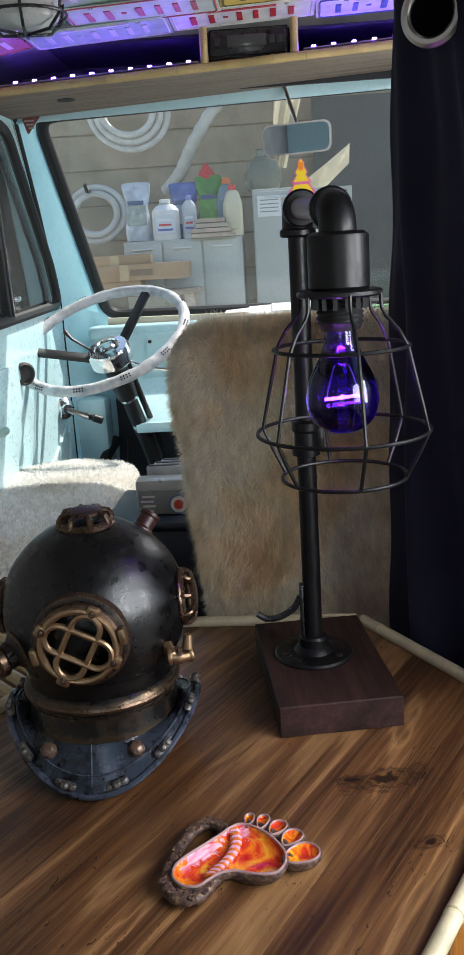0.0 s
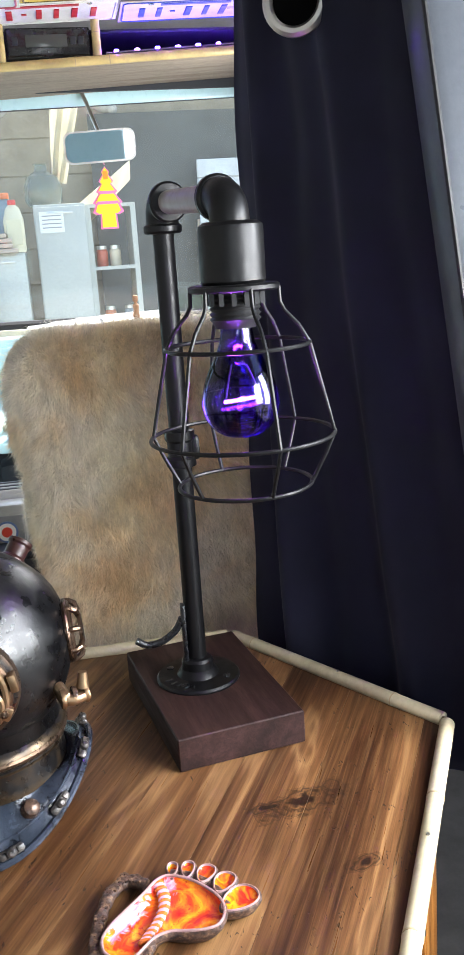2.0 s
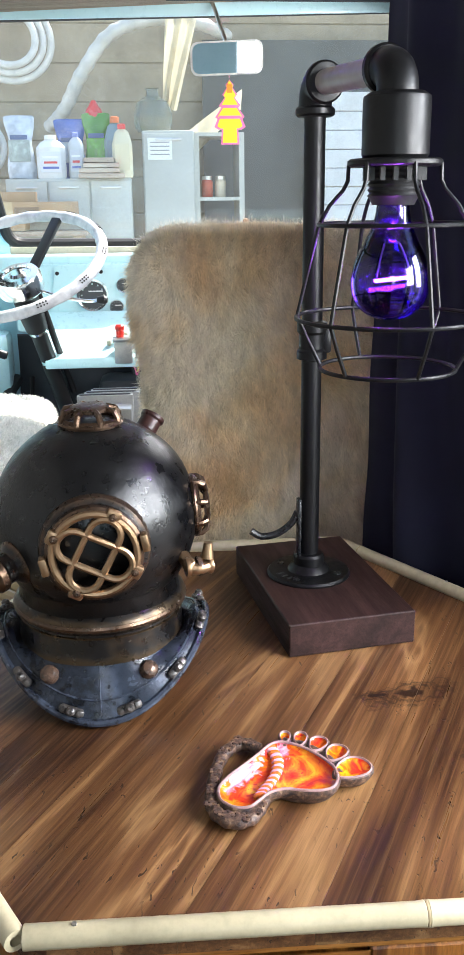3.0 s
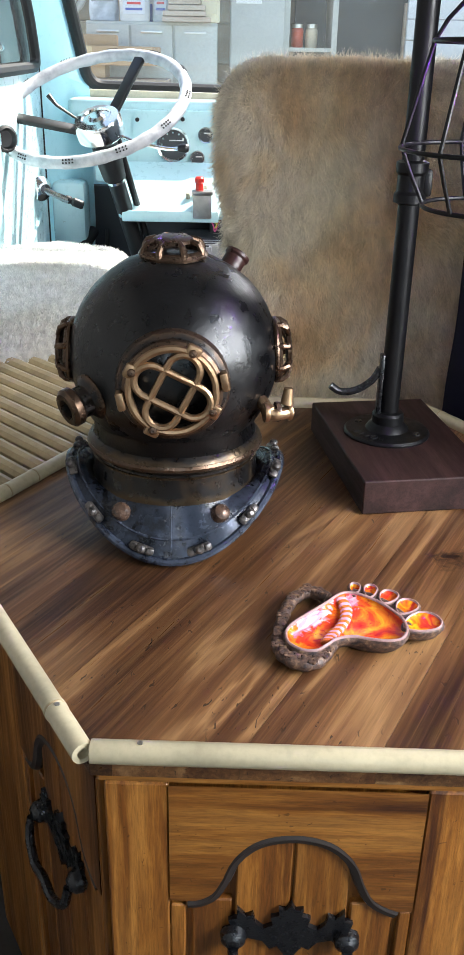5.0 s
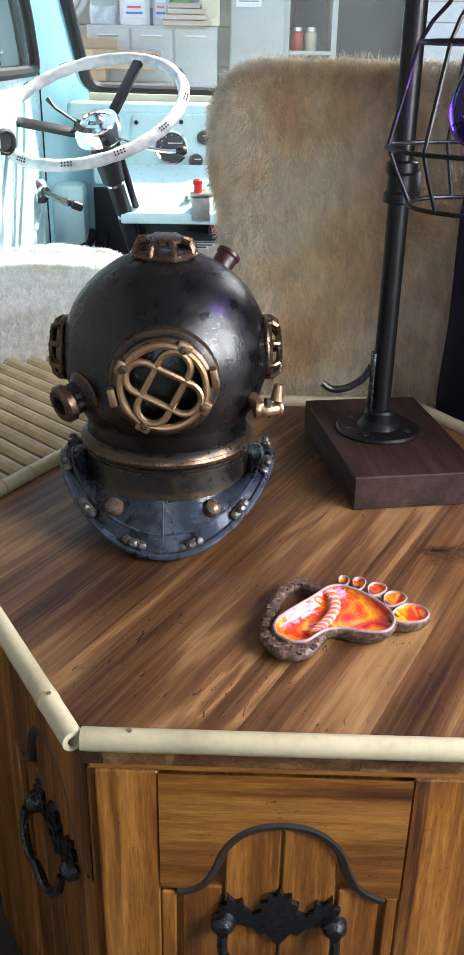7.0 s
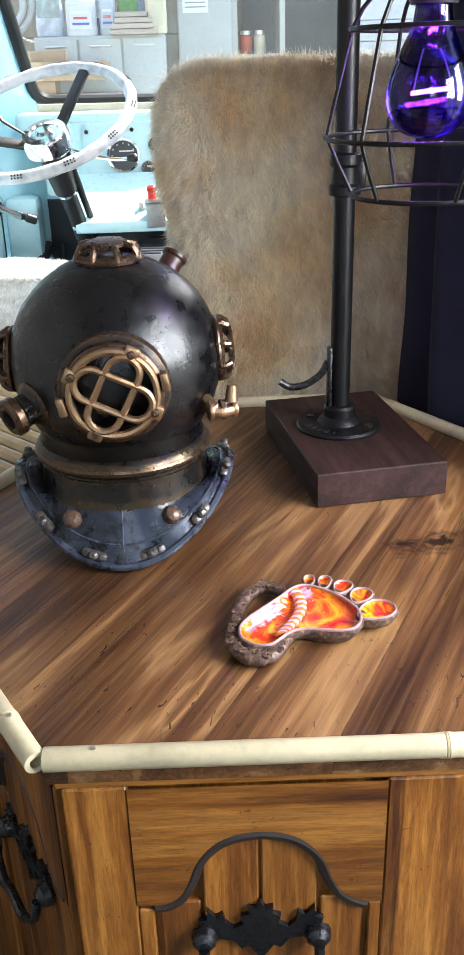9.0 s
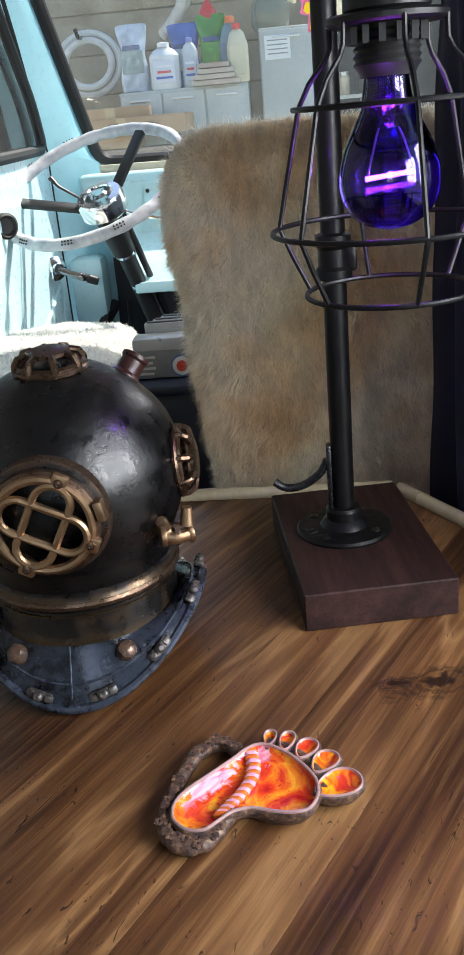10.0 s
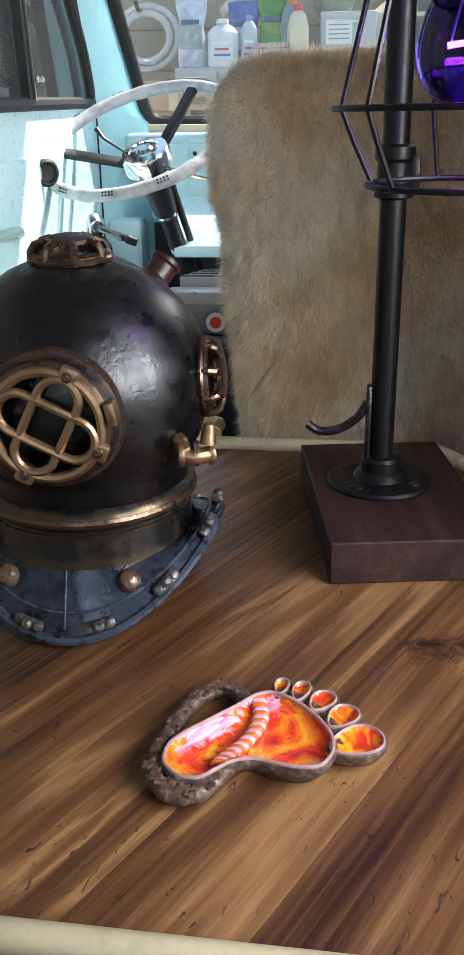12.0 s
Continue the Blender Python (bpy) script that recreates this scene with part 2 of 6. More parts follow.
def fur(name, stops, tips):
    """Wool that lets some light through, each hair of its own tone."""
    n = Net(mat(name, stops[1], 0.7))
    v = n.pos()
    a = n.noise(v, 6.0, 3, 0.6, 0.4)
    b = n.noise(n.pos(0, (1, 1, 2.6)), 75.0, 3)
    c = n.ramp(a, [(0.32, stops[0]), (0.44, stops[1]), (0.54, stops[2])])
    c = n.mix(c, n.grey(b, 0.34, 0.74, 0.62, 1.06), 0.9, "MULTIPLY")
    c = n.mix(c, n.grey(n.node("NewGeometry").outputs["Random Per Island"], 0.0, 0.62, 1.0, 1.18), tips, "MULTIPLY")
    n.color(c)
    thin, mix = n.node("BsdfTranslucent"), n.node("MixShader")
    n.link(c, thin.inputs[0])
    mix.inputs[0].default_value = 0.42
    n.link(n.b.outputs[0], mix.inputs[1])
    n.link(thin.outputs[0], mix.inputs[2])
    n.link(mix.outputs[0], n.t.nodes["Material Output"].inputs[0])
    return n.m


M["fur"] = fur("beige_sheepskin", ((0.82, 0.62, 0.38), (0.92, 0.80, 0.60), (0.94, 0.88, 0.75)), 0.5)
M["fur_white"] = fur("cream_sheepskin", ((0.80, 0.77, 0.70), (0.88, 0.86, 0.81), (0.92, 0.91, 0.88)), 0.4)


def glass(name, color=(1, 1, 1), rough=0.0):
    m = mat(name, color, rough)
    b = m.node_tree.nodes["Principled BSDF"]
    b.inputs["Transmission Weight"].default_value = 1.0
    b.inputs["IOR"].default_value = 1.45
    return m


def pane_glass():
    """Window glass: clear, with a weak mirror in it and dust."""
    m = bpy.data.materials.new("window_glass")
    m.use_nodes = True
    t = m.node_tree
    t.nodes.remove(t.nodes["Principled BSDF"])
    clear, gloss, mix, fres = (t.nodes.new("ShaderNode" + k) for k in ("BsdfTransparent", "BsdfGlossy", "MixShader", "Fresnel"))
    clear.inputs[0].default_value = (0.93, 0.97, 0.95, 1)
    gloss.inputs["Roughness"].default_value = 0.01
    fres.inputs[0].default_value = 1.45
    t.links.new(fres.outputs[0], mix.inputs[0])
    t.links.new(clear.outputs[0], mix.inputs[1])
    t.links.new(gloss.outputs[0], mix.inputs[2])
    dust, mix2, geo, noi, rmp = (t.nodes.new("ShaderNode" + k) for k in ("BsdfTranslucent", "MixShader", "NewGeometry", "TexNoise", "ValToRGB"))
    dust.inputs[0].default_value = (0.45, 0.45, 0.42, 1)
    noi.inputs["Scale"].default_value = 55
    noi.inputs["Detail"].default_value = 6
    rmp.color_ramp.elements[0].position, rmp.color_ramp.elements[0].color = 0.40, (0.035, 0.035, 0.035, 1)
    rmp.color_ramp.elements[1].position, rmp.color_ramp.elements[1].color = 0.75, (0.060, 0.060, 0.060, 1)
    t.links.new(geo.outputs["Position"], noi.inputs["Vector"])
    t.links.new(noi.outputs["Fac"], rmp.inputs[0])
    t.links.new(rmp.outputs[0], mix2.inputs[0])
    t.links.new(mix.outputs[0], mix2.inputs[1])
    t.links.new(dust.outputs[0], mix2.inputs[2])
    t.links.new(mix2.outputs[0], t.nodes["Material Output"].inputs[0])
    return m


M["pane"] = pane_glass()


def glow(name, color, strength):
    m = mat(name, (0.02, 0.02, 0.02), 0.4)
    b = m.node_tree.nodes["Principled BSDF"]
    b.inputs["Emission Color"].default_value = (*color, 1)
    b.inputs["Emission Strength"].default_value = strength
    return m


def speckled(name, base, vary=0.25, scale=12.0, rough=0.6, metal=0.0, bump=0.1):
    """A plain surface with mild stains at two scales."""
    n = Net(mat(name, base, rough, metal))
    v = n.pos()
    a = n.noise(v, scale, 5)
    b = n.noise(v, scale * 14, 3)
    c = n.ramp(a, [(0.3, tuple(x * (1 - vary) for x in base)), (0.7, tuple(min(1, x * (1 + vary * 0.5)) for x in base))])
    n.color(n.mix(c, n.grey(b, 0.3, 0.88, 0.6, 1.0), 1.0, "MULTIPLY"))
    n.rough(n.grey(a, 0.3, min(1, rough + 0.08), 0.7, max(0.05, rough - 0.08)))
    n.bump(b, bump, 0.001)
    return n.m


# ---- shapes ----
ORIGIN = {}


def thing(name, at, label, category, group="", kind=""):
    ob = new(name)
    ob.empty_display_size = 0.05
    ob.location = at
    ORIGIN[ob.name] = Vector(at)
    return tagged(ob, label, category, group, kind)


def part(name, bm, material, parent=None, label="", smooth=30):
    """Links a bmesh, in world metres, as one mesh under a thing or part."""
    me = bpy.data.meshes.new(name)
    bmesh.ops.recalc_face_normals(bm, faces=bm.faces[:])
    bm.to_mesh(me)
    bm.free()
    me.materials.append(material)
    if smooth:
        me.shade_smooth()
        me.set_sharp_from_angle(angle=radians(smooth))
    ob = new(name, me)
    at = ORIGIN.get(parent.name, Vector()) if parent else Vector()
    ORIGIN[ob.name] = at
    me.transform(Matrix.Translation(-at))
    if parent:
        ob.parent = parent
    if label:
        tagged(ob, label)
    return ob


def B():
    return bmesh.new()


def box(bm, c, s, m=None, bev=0.0, seg=2):
    """A box of centre c and size s, with rounded edges."""
    made = bmesh.ops.create_cube(bm, size=1.0, matrix=Matrix.Translation(c) @ Matrix.Diagonal((*s, 1)))
    vs = made["verts"]
    if bev:
        es = list({e for v in vs for e in v.link_edges})
        got = bmesh.ops.bevel(bm, geom=es, offset=bev, segments=seg, affect="EDGES", profile=0.5)
        vs = list({v for f in got["faces"] for v in f.verts} | {v for v in vs if v.is_valid})
    if m:
        bmesh.ops.transform(bm, matrix=m, verts=vs)
    return bm


def tube(bm, pts, r, n=10, closed=False, caps=True):
    """A round bar along points; r: one radius or one for each point."""
    pts = [Vector(p) for p in pts]
    k = len(pts)
    rs = list(r) if isinstance(r, (list, tuple)) else [r] * k
    rings, up = [], None
    for i, p in enumerate(pts):
        a = pts[(i - 1) % k] if (closed or i) else p
        b = pts[(i + 1) % k] if (closed or i < k - 1) else p
        d = (b - a).normalized()
        if up is None:
            up = d.orthogonal().normalized()
        up = (up - d * up.dot(d)).normalized()
        side = d.cross(up)
        rings.append([bm.verts.new(p + rs[i] * (math.cos(q) * up + math.sin(q) * side)) for q in (2 * math.pi * j / n for j in range(n))])
    for i in range(k if closed else k - 1):
        a, b = rings[i], rings[(i + 1) % k]
        off = 0
        if closed and i == k - 1:
            off = min(range(n), key=lambda o: (a[0].co - b[o].co).length)
        for j in range(n):
            bm.faces.new((a[j], a[(j + 1) % n], b[(j + 1 + off) % n], b[(j + off) % n]))
    if caps and not closed:
        bm.faces.new(rings[0][::-1])
        bm.faces.new(rings[-1])
    return bm


def lathe(bm, prof, m=None, n=32, shape=None):
    """Turns a profile of (radius, height) round z; ends at radius 0 close. shape(angle) gives a factor for the radius."""
    m = m or Matrix()
    rings = []
    for r, z in prof:
        if r < 1e-6:
            rings.append([bm.verts.new(m @ Vector((0, 0, z)))])
        else:
            rings.append([bm.verts.new(m @ Vector((r * math.cos(q), r * math.sin(q), z))) for q in (2 * math.pi * j / n for j in range(n))])
    for a, b in zip(rings, rings[1:]):
        for j in range(n):
            k = (j + 1) % n
            if len(a) == 1 and len(b) == 1:
                continue
            if len(a) == 1:
                bm.faces.new((a[0], b[j], b[k]))
            elif len(b) == 1:
                bm.faces.new((a[j], a[k], b[0]))
            else:
                bm.faces.new((a[j], a[k], b[k], b[j]))
    return bm


def prism(bm, outline, z0, z1, m=None):
    """A flat outline in x and y made solid between two heights."""
    m = m or Matrix()
    lo = [bm.verts.new(m @ Vector((x, y, z0))) for x, y in outline]
    hi = [bm.verts.new(m @ Vector((x, y, z1))) for x, y in outline]
    k = len(lo)
    bm.faces.new(lo[::-1])
    bm.faces.new(hi)
    for i in range(k):
        bm.faces.new((lo[i], lo[(i + 1) % k], hi[(i + 1) % k], hi[i]))
    return bm


def sheet(bm, nu, nv, fn, wrap=False):
    """A grid of faces; fn(u, v) gives the place for u and v from 0 to 1."""
    g = [[bm.verts.new(fn(i / nu, j / nv)) for j in range(nv + 1)] for i in range(nu if wrap else nu + 1)]
    for i in range(nu):
        a, b = g[i], g[(i + 1) % len(g)]
        for j in range(nv):
            bm.faces.new((a[j], b[j], b[j + 1], a[j + 1]))
    return bm


def smooth_line(pts, k=6, closed=False):
    """A Catmull-Rom line through points."""
    pts = [Vector(p) for p in pts]
    n, out = len(pts), []
    for i in range(n if closed else n - 1):
        p = [pts[(i + o) % n] if closed else pts[min(max(i + o, 0), n - 1)] for o in (-1, 0, 1, 2)]
        for s in range(k):
            t = s / k
            out.append(0.5 * (2 * p[1] + (p[2] - p[0]) * t + (2 * p[0] - 5 * p[1] + 4 * p[2] - p[3]) * t * t + (3 * p[1] - p[0] - 3 * p[2] + p[3]) * t ** 3))
    if not closed:
        out.append(pts[-1])
    return out


def circle(c, r, m=None, n=32, y=1.0):
    m = m or Matrix()
    return [m @ Vector((c[0] + r * math.cos(2 * math.pi * i / n), c[1] + y * r * math.sin(2 * math.pi * i / n), c[2])) for i in range(n)]


def frame_to(at, z, x=(1, 0, 0)):
    """A matrix at a place whose z axis is the given direction."""
    z = Vector(z).normalized()
    x = Vector(x)
    x = (x - z * x.dot(z)).normalized()
    y = z.cross(x)
    m = Matrix((x, y, z)).transposed().to_4x4()
    m.translation = at
    return m


def bar(bm, a, b, w, h, up=(0, 0, 1), bev=0.0):
    """A rectangular bar from a to b, w wide and h high."""
    a, b = Vector(a), Vector(b)
    m = frame_to((a + b) / 2, b - a, Vector(up).cross(b - a))
    return box(bm, (0, 0, 0), (w, h, (b - a).length), m, bev)


def bamboo(name, a, b, r, parent, nodes=2, seed=0, n=14, tone="bamboo"):
    """A bamboo cane with swollen rings and cut hollow ends."""
    rnd = random.Random(seed)
    a, b = Vector(a), Vector(b)
    length = (b - a).length
    m = frame_to(a, b - a, (0, 0, 1) if abs((b - a).normalized().z) < 0.9 else (1, 0, 0))
    prof = [(r * 0.45, length * 0.0 + 0.006), (r * 0.5, 0.0), (r * 0.97, 0.0), (r, 0.001)]
    marks = sorted(rnd.uniform(0.08, 0.92) * length for _ in range(nodes))
    for q in marks:
        prof += [(r * 0.985, q - 0.006), (r * 1.05, q - 0.0015), (r * 0.95, q), (r * 1.06, q + 0.0015), (r, q + 0.006)]
    prof += [(r, length - 0.001), (r * 0.97, length), (r * 0.5, length), (r * 0.45, length - 0.006), (0, length - 0.006)]
    prof = [(0, 0.006)] + prof
    ob = part(name, lathe(B(), prof, m, n), M[tone], parent)
    for q in marks:
        part("node_ring", lathe(B(), [(r * 1.0, q - 0.0012), (r * 1.065, q - 0.0006), (r * 1.065, q + 0.0004), (r * 1.0, q + 0.001)], m, n), M["bamboo_node"], ob)
    return ob


def fur_strands(name, places, normals, comb, length, width, material, parent, seed, wild=0.35):
    """Many thin bent hairs as one mesh. places, normals: arrays; comb: the direction in which the pile lies."""
    rng = np.random.default_rng(seed)
    k = len(places)
    nrm = normals / np.linalg.norm(normals, axis=1, keepdims=True)
    comb = np.asarray(comb, float)
    bend = np.sin(places[:, [2, 0, 1]] * 31.0 + places[:, [0, 1, 2]] * 23.0)
    comb = comb + 0.16 * bend
    cell = np.floor((places + 0.004 * np.sin(places[:, [1, 2, 0]] * 190.0)) / np.array([0.010, 0.010, 0.016])).astype(int)
    h = np.abs(np.sin(cell @ np.array([12.9898, 78.233, 37.719])) * 43758.5453) % 1.0
    h2 = np.abs(np.sin(cell @ np.array([39.3467, 11.135, 83.155])) * 24634.6345) % 1.0
    tuft = np.stack([h - 0.5, h2 - 0.5, (h + h2) % 1.0 - 0.5], 1)
    d1 = nrm + 0.5 * comb + wild * 0.9 * tuft + wild * 0.45 * rng.normal(size=(k, 3))
    d1 /= np.linalg.norm(d1, axis=1, keepdims=True)
    d2 = 0.35 * nrm + 1.1 * comb + wild * 2.0 * tuft + wild * 0.6 * rng.normal(size=(k, 3))
    d2 /= np.linalg.norm(d2, axis=1, keepdims=True)
    ln = length * rng.uniform(0.55, 1.15, size=(k, 1))
    side = np.cross(d1, rng.normal(size=(k, 3)))
    side *= width / 2 / np.linalg.norm(side, axis=1, keepdims=True)
    p1 = places + d1 * ln * 0.5
    p2 = p1 + d2 * ln * 0.5
    co = np.stack([places - side, places + side, p1 - side * 0.8, p1 + side * 0.8, p2], 1).reshape(-1, 3)
    base = 5 * np.arange(k)[:, None]
    quads, tris = base + np.array([0, 1, 3, 2]), base + np.array([2, 3, 4])
    loops = np.concatenate([quads, tris], 1).ravel()
    start = (7 * np.arange(k)[:, None] + np.array([0, 4])).ravel()
    me = bpy.data.meshes.new(name)
    me.vertices.add(len(co))
    me.loops.add(len(loops))
    me.polygons.add(len(start))
    at = ORIGIN.get(parent.name, Vector())
    me.vertices.foreach_set("co", (co - np.array(at)).ravel())
    me.loops.foreach_set("vertex_index", loops)
    me.polygons.foreach_set("loop_start", start)
    me.update(calc_edges=True)
    me.materials.append(material)
    ob = new(name, me)
    ORIGIN[ob.name] = at
    ob.parent = parent
    return tagged(ob, kind="stuff")


def scatter(ob, count, seed, keep=None):
    """Random places and normals over a mesh, in the world."""
    rng = np.random.default_rng(seed)
    me = ob.data
    me.calc_loop_triangles()
    tri = np.empty(len(me.loop_triangles) * 3, int)
    me.loop_triangles.foreach_get("vertices", tri)
    co = np.empty(len(me.vertices) * 3)
    me.vertices.foreach_get("co", co)
    co = co.reshape(-1, 3) + np.array(ORIGIN[ob.name])
    nv = np.empty(len(me.vertices) * 3)
    me.vertices.foreach_get("normal", nv)
    nv = nv.reshape(-1, 3)
    tri = tri.reshape(-1, 3)
    a, b, c = co[tri[:, 0]], co[tri[:, 1]], co[tri[:, 2]]
    area = np.linalg.norm(np.cross(b - a, c - a), axis=1)
    pick = rng.choice(len(tri), count, p=area / area.sum())
    u, v = rng.random((2, count, 1))
    flip = u + v > 1
    u, v = np.where(flip, 1 - u, u), np.where(flip, 1 - v, v)
    p = a[pick] + u * (b - a)[pick] + v * (c - a)[pick]
    w = 1 - u - v
    nn = w * nv[tri[pick, 0]] + u * nv[tri[pick, 1]] + v * nv[tri[pick, 2]]
    if keep is not None:
        k = keep(p, nn)
        p, nn = p[k], nn[k]
    return p, nn

# ---- the van ----


def round_poly(pts, r, k=5):
    """A polygon with its corners rounded."""
    out, n = [], len(pts)
    for i in range(n):
        p, a, b = Vector(pts[i]), Vector(pts[i - 1]), Vector(pts[(i + 1) % n])
        d1, d2 = (a - p).normalized(), (b - p).normalized()
        s, e = p + d1 * r, p + d2 * r
        for j in range(k + 1):
            t = j / k
            out.append((1 - t) ** 2 * s + 2 * t * (1 - t) * p + t * t * e)
    return out


def holed(bm, outer, hole, thick, m):
    """A plate with a hole: outer is a convex polygon, hole a loop of points inside it, in x and y of m."""
    c = sum((Vector(p).to_2d() for p in hole), Vector((0, 0))) / len(hole)
    ring = []
    for p in hole:
        d = Vector(p).to_2d() - c
        best = 1e9
        for i in range(len(outer)):
            a, b = Vector(outer[i - 1]), Vector(outer[i])
            e = b - a
            den = d.x * e.y - d.y * e.x
            if abs(den) < 1e-12:
                continue
            t = ((a.x - c.x) * e.y - (a.y - c.y) * e.x) / den
            if t > 0:
                best = min(best, t)
        ring.append(c + d * best)
    for q in outer:
        i = min(range(len(ring)), key=lambda j: (ring[j] - Vector(q)).length)
        ring[i] = Vector(q)
    k = len(hole)
    vs = []
    for loop in (ring, hole):
        for z in (0, thick):
            vs.append([bm.verts.new(m @ Vector((p[0], p[1], z))) for p in loop])
    o0, o1, h0, h1 = vs
    for i in range(k):
        j = (i + 1) % k
        for a, b in ((o0, h0), (h1, o1), (o1, o0), (h0, h1)):
            bm.faces.new((a[i], a[j], b[j], b[i]))
    return bm


def ceil_z(x, y):
    """Height of the lining of the roof."""
    return 1.512 + 0.035 * x - 0.16 * max(0.0, abs(x) - 0.25) ** 2 + 0.02 * max(0.0, 2.1 - y)


floor = part("floor", box(B(), (0.0, 0.8, -0.02), (1.5, 4.4, 0.04)), speckled("dark_floor_covering", (0.05, 0.045, 0.04), 0.3, 14, 0.6))
tagged(floor, "dark worn floor covering of the van", "floor", kind="structure")

bm = B()
sheet(bm, 24, 20, lambda u, v: Vector((-0.75 + 1.5 * u, -1.4 + 3.95 * v, ceil_z(-0.75 + 1.5 * u, -1.4 + 3.95 * v))))
bmesh.ops.solidify(bm, geom=bm.faces[:], thickness=-0.03)
ceiling = part("ceiling", bm, speckled("roof_lining", (0.20, 0.195, 0.19), 0.2, 8, 0.6))
tagged(ceiling, "van roof lining behind the mounted plates", "ceiling", kind="structure")

# driver's side: door with a window, wall behind it
SIDE = Matrix(((0, 0, -1, -0.62), (1, 0, 0, 0), (0, 1, 0, 0), (0, 0, 0, 1)))   # x: along the van, y: up, z: outwards
win = round_poly([(1.80, 0.890), (2.735, 0.902), (2.68, 1.02), (2.375, 1.36), (1.80, 1.40)], 0.045)
door = thing("door_1", (-0.62, 2.2, 0.1), "pale blue painted steel van door with a raised inner panel", "door", kind="structure")
part("door_panel", holed(B(), [(1.62, 0.1), (2.79, 0.1), (2.79, 0.92), (2.42, 1.44), (1.62, 1.46)], win, 0.03, SIDE), M["blue"], door)
bm = B()
box(bm, (-0.616, 2.02, 0.62), (0.008, 0.36, 0.34), None, 0.004)
part("access_panel", bm, M["blue"], door)
for y, z in ((1.9, 0.76), (2.17, 0.76), (2.17, 0.50), (2.36, 0.83), (2.52, 0.50), (2.28, 0.47), (2.60, 0.42)):
    part("screw", lathe(B(), [(0.007, 0), (0.006, 0.003), (0.0, 0.0035)], frame_to((-0.62, y, z), (1, 0, 0)), 10), M["rubber"], door)
part("seal", tube(B(), [SIDE @ Vector((p[0], p[1], -0.004)) for p in win], 0.014, 8, True), M["rubber"], door)
part("window_pane", prism(B(), [(p[0], p[1]) for p in win], 0.010, 0.014, SIDE), M["pane"], door).visible_shadow = False
part("vent_bar", bar(B(), (-0.618, 2.21, 0.90), (-0.618, 2.17, 1.40), 0.02, 0.022, (1, 0, 0), 0.003), M["rubber"], door)
part("chrome_strip", bar(B(), (-0.606, 2.225, 0.90), (-0.606, 2.185, 1.40), 0.005, 0.008, (1, 0, 0)), M["chrome"], door)
part("vent_latch", box(B(), (-0.607, 2.27, 0.945), (0.012, 0.05, 0.014), None, 0.004), M["chrome"], door)
# pressed crease in the door
part("crease", tube(B(), [(-0.618, 2.73, 0.66), (-0.618, 2.71, 0.50), (-0.618, 2.65, 0.36), (-0.618, 2.55, 0.25)], 0.006, 8), M["blue"], door)
part("crease", tube(B(), [(-0.619, 2.70, 0.54), (-0.619, 2.5, 0.47), (-0.619, 2.2, 0.42), (-0.619, 1.9, 0.38)], 0.005, 8), M["blue"], door)
# seal round dark hole behind the wheel
part("lock_cup", lathe(B(), [(0.030, 0), (0.030, 0.008), (0.024, 0.012), (0.018, 0.004), (0, 0.002)], frame_to((-0.615, 2.28, 0.755), (0.75, -0.66, 0)), 24), M["rubber"], door)
handle = part("window_crank", lathe(B(), [(0.028, 0), (0.027, 0.010), (0.020, 0.018), (0.013, 0.022), (0.012, 0.032), (0, 0.033)], frame_to((-0.615, 2.65, 0.598), (0.6, -0.8, 0.05)) @ Matrix.Diagonal((1.2, 1.2, 1.2, 1)), 20), M["chrome"], door)
part("crank_arm", tube(B(), [(-0.597, 2.625, 0.598), (-0.568, 2.63, 0.585), (-0.535, 2.64, 0.570)], [0.010, 0.009, 0.011], 10), M["chrome"], handle)
part("crank_knob", lathe(B(), [(0, 0), (0.010, 0.001), (0.011, 0.014), (0.008, 0.02), (0.012, 0.026), (0.012, 0.05), (0.009, 0.054), (0, 0.054)], frame_to((-0.545, 2.638, 0.575), (0.85, 0.15, -0.35)), 14), M["black_plastic"], handle)
part("door_pull", tube(B(), smooth_line([(-0.612, 1.86, 0.655), (-0.59, 1.88, 0.665), (-0.585, 1.97, 0.665), (-0.60, 2.03, 0.655), (-0.612, 2.05, 0.65)], 5), [0.006] + [0.010] * 19 + [0.006], 10), mat("green_plastic", (0.30, 0.48, 0.42), 0.3), door)

wall = part("wall_left", box(B(), (-0.735, 0.1, 0.72), (0.03, 3.04, 1.62)), speckled("grey_wall_lining", (0.30, 0.29, 0.27), 0.2, 6, 0.6))
tagged(wall, "lined side wall of the van", "wall", kind="structure")
part("wall_left_step", box(B(), (-0.69, 1.63, 0.72), (0.12, 0.03, 1.62)), M["blue"], wall)

# unseen rear wall; its opening is kept small to cut fill light on the helmet
wall = part("wall_rear", holed(B(), [(-0.75, -0.04), (0.75, -0.04), (0.75, 1.55), (-0.75, 1.55)], round_poly([(-0.34, 0.86), (0.34, 0.86), (0.34, 1.36), (-0.34, 1.36)], 0.04), 0.03, Matrix(((1, 0, 0, 0), (0, 0, 1, -1.45), (0, 1, 0, 0), (0, 0, 0, 1)))), M["blue"])
tagged(wall, "added rear wall of the van with a small open window", "wall", kind="structure")

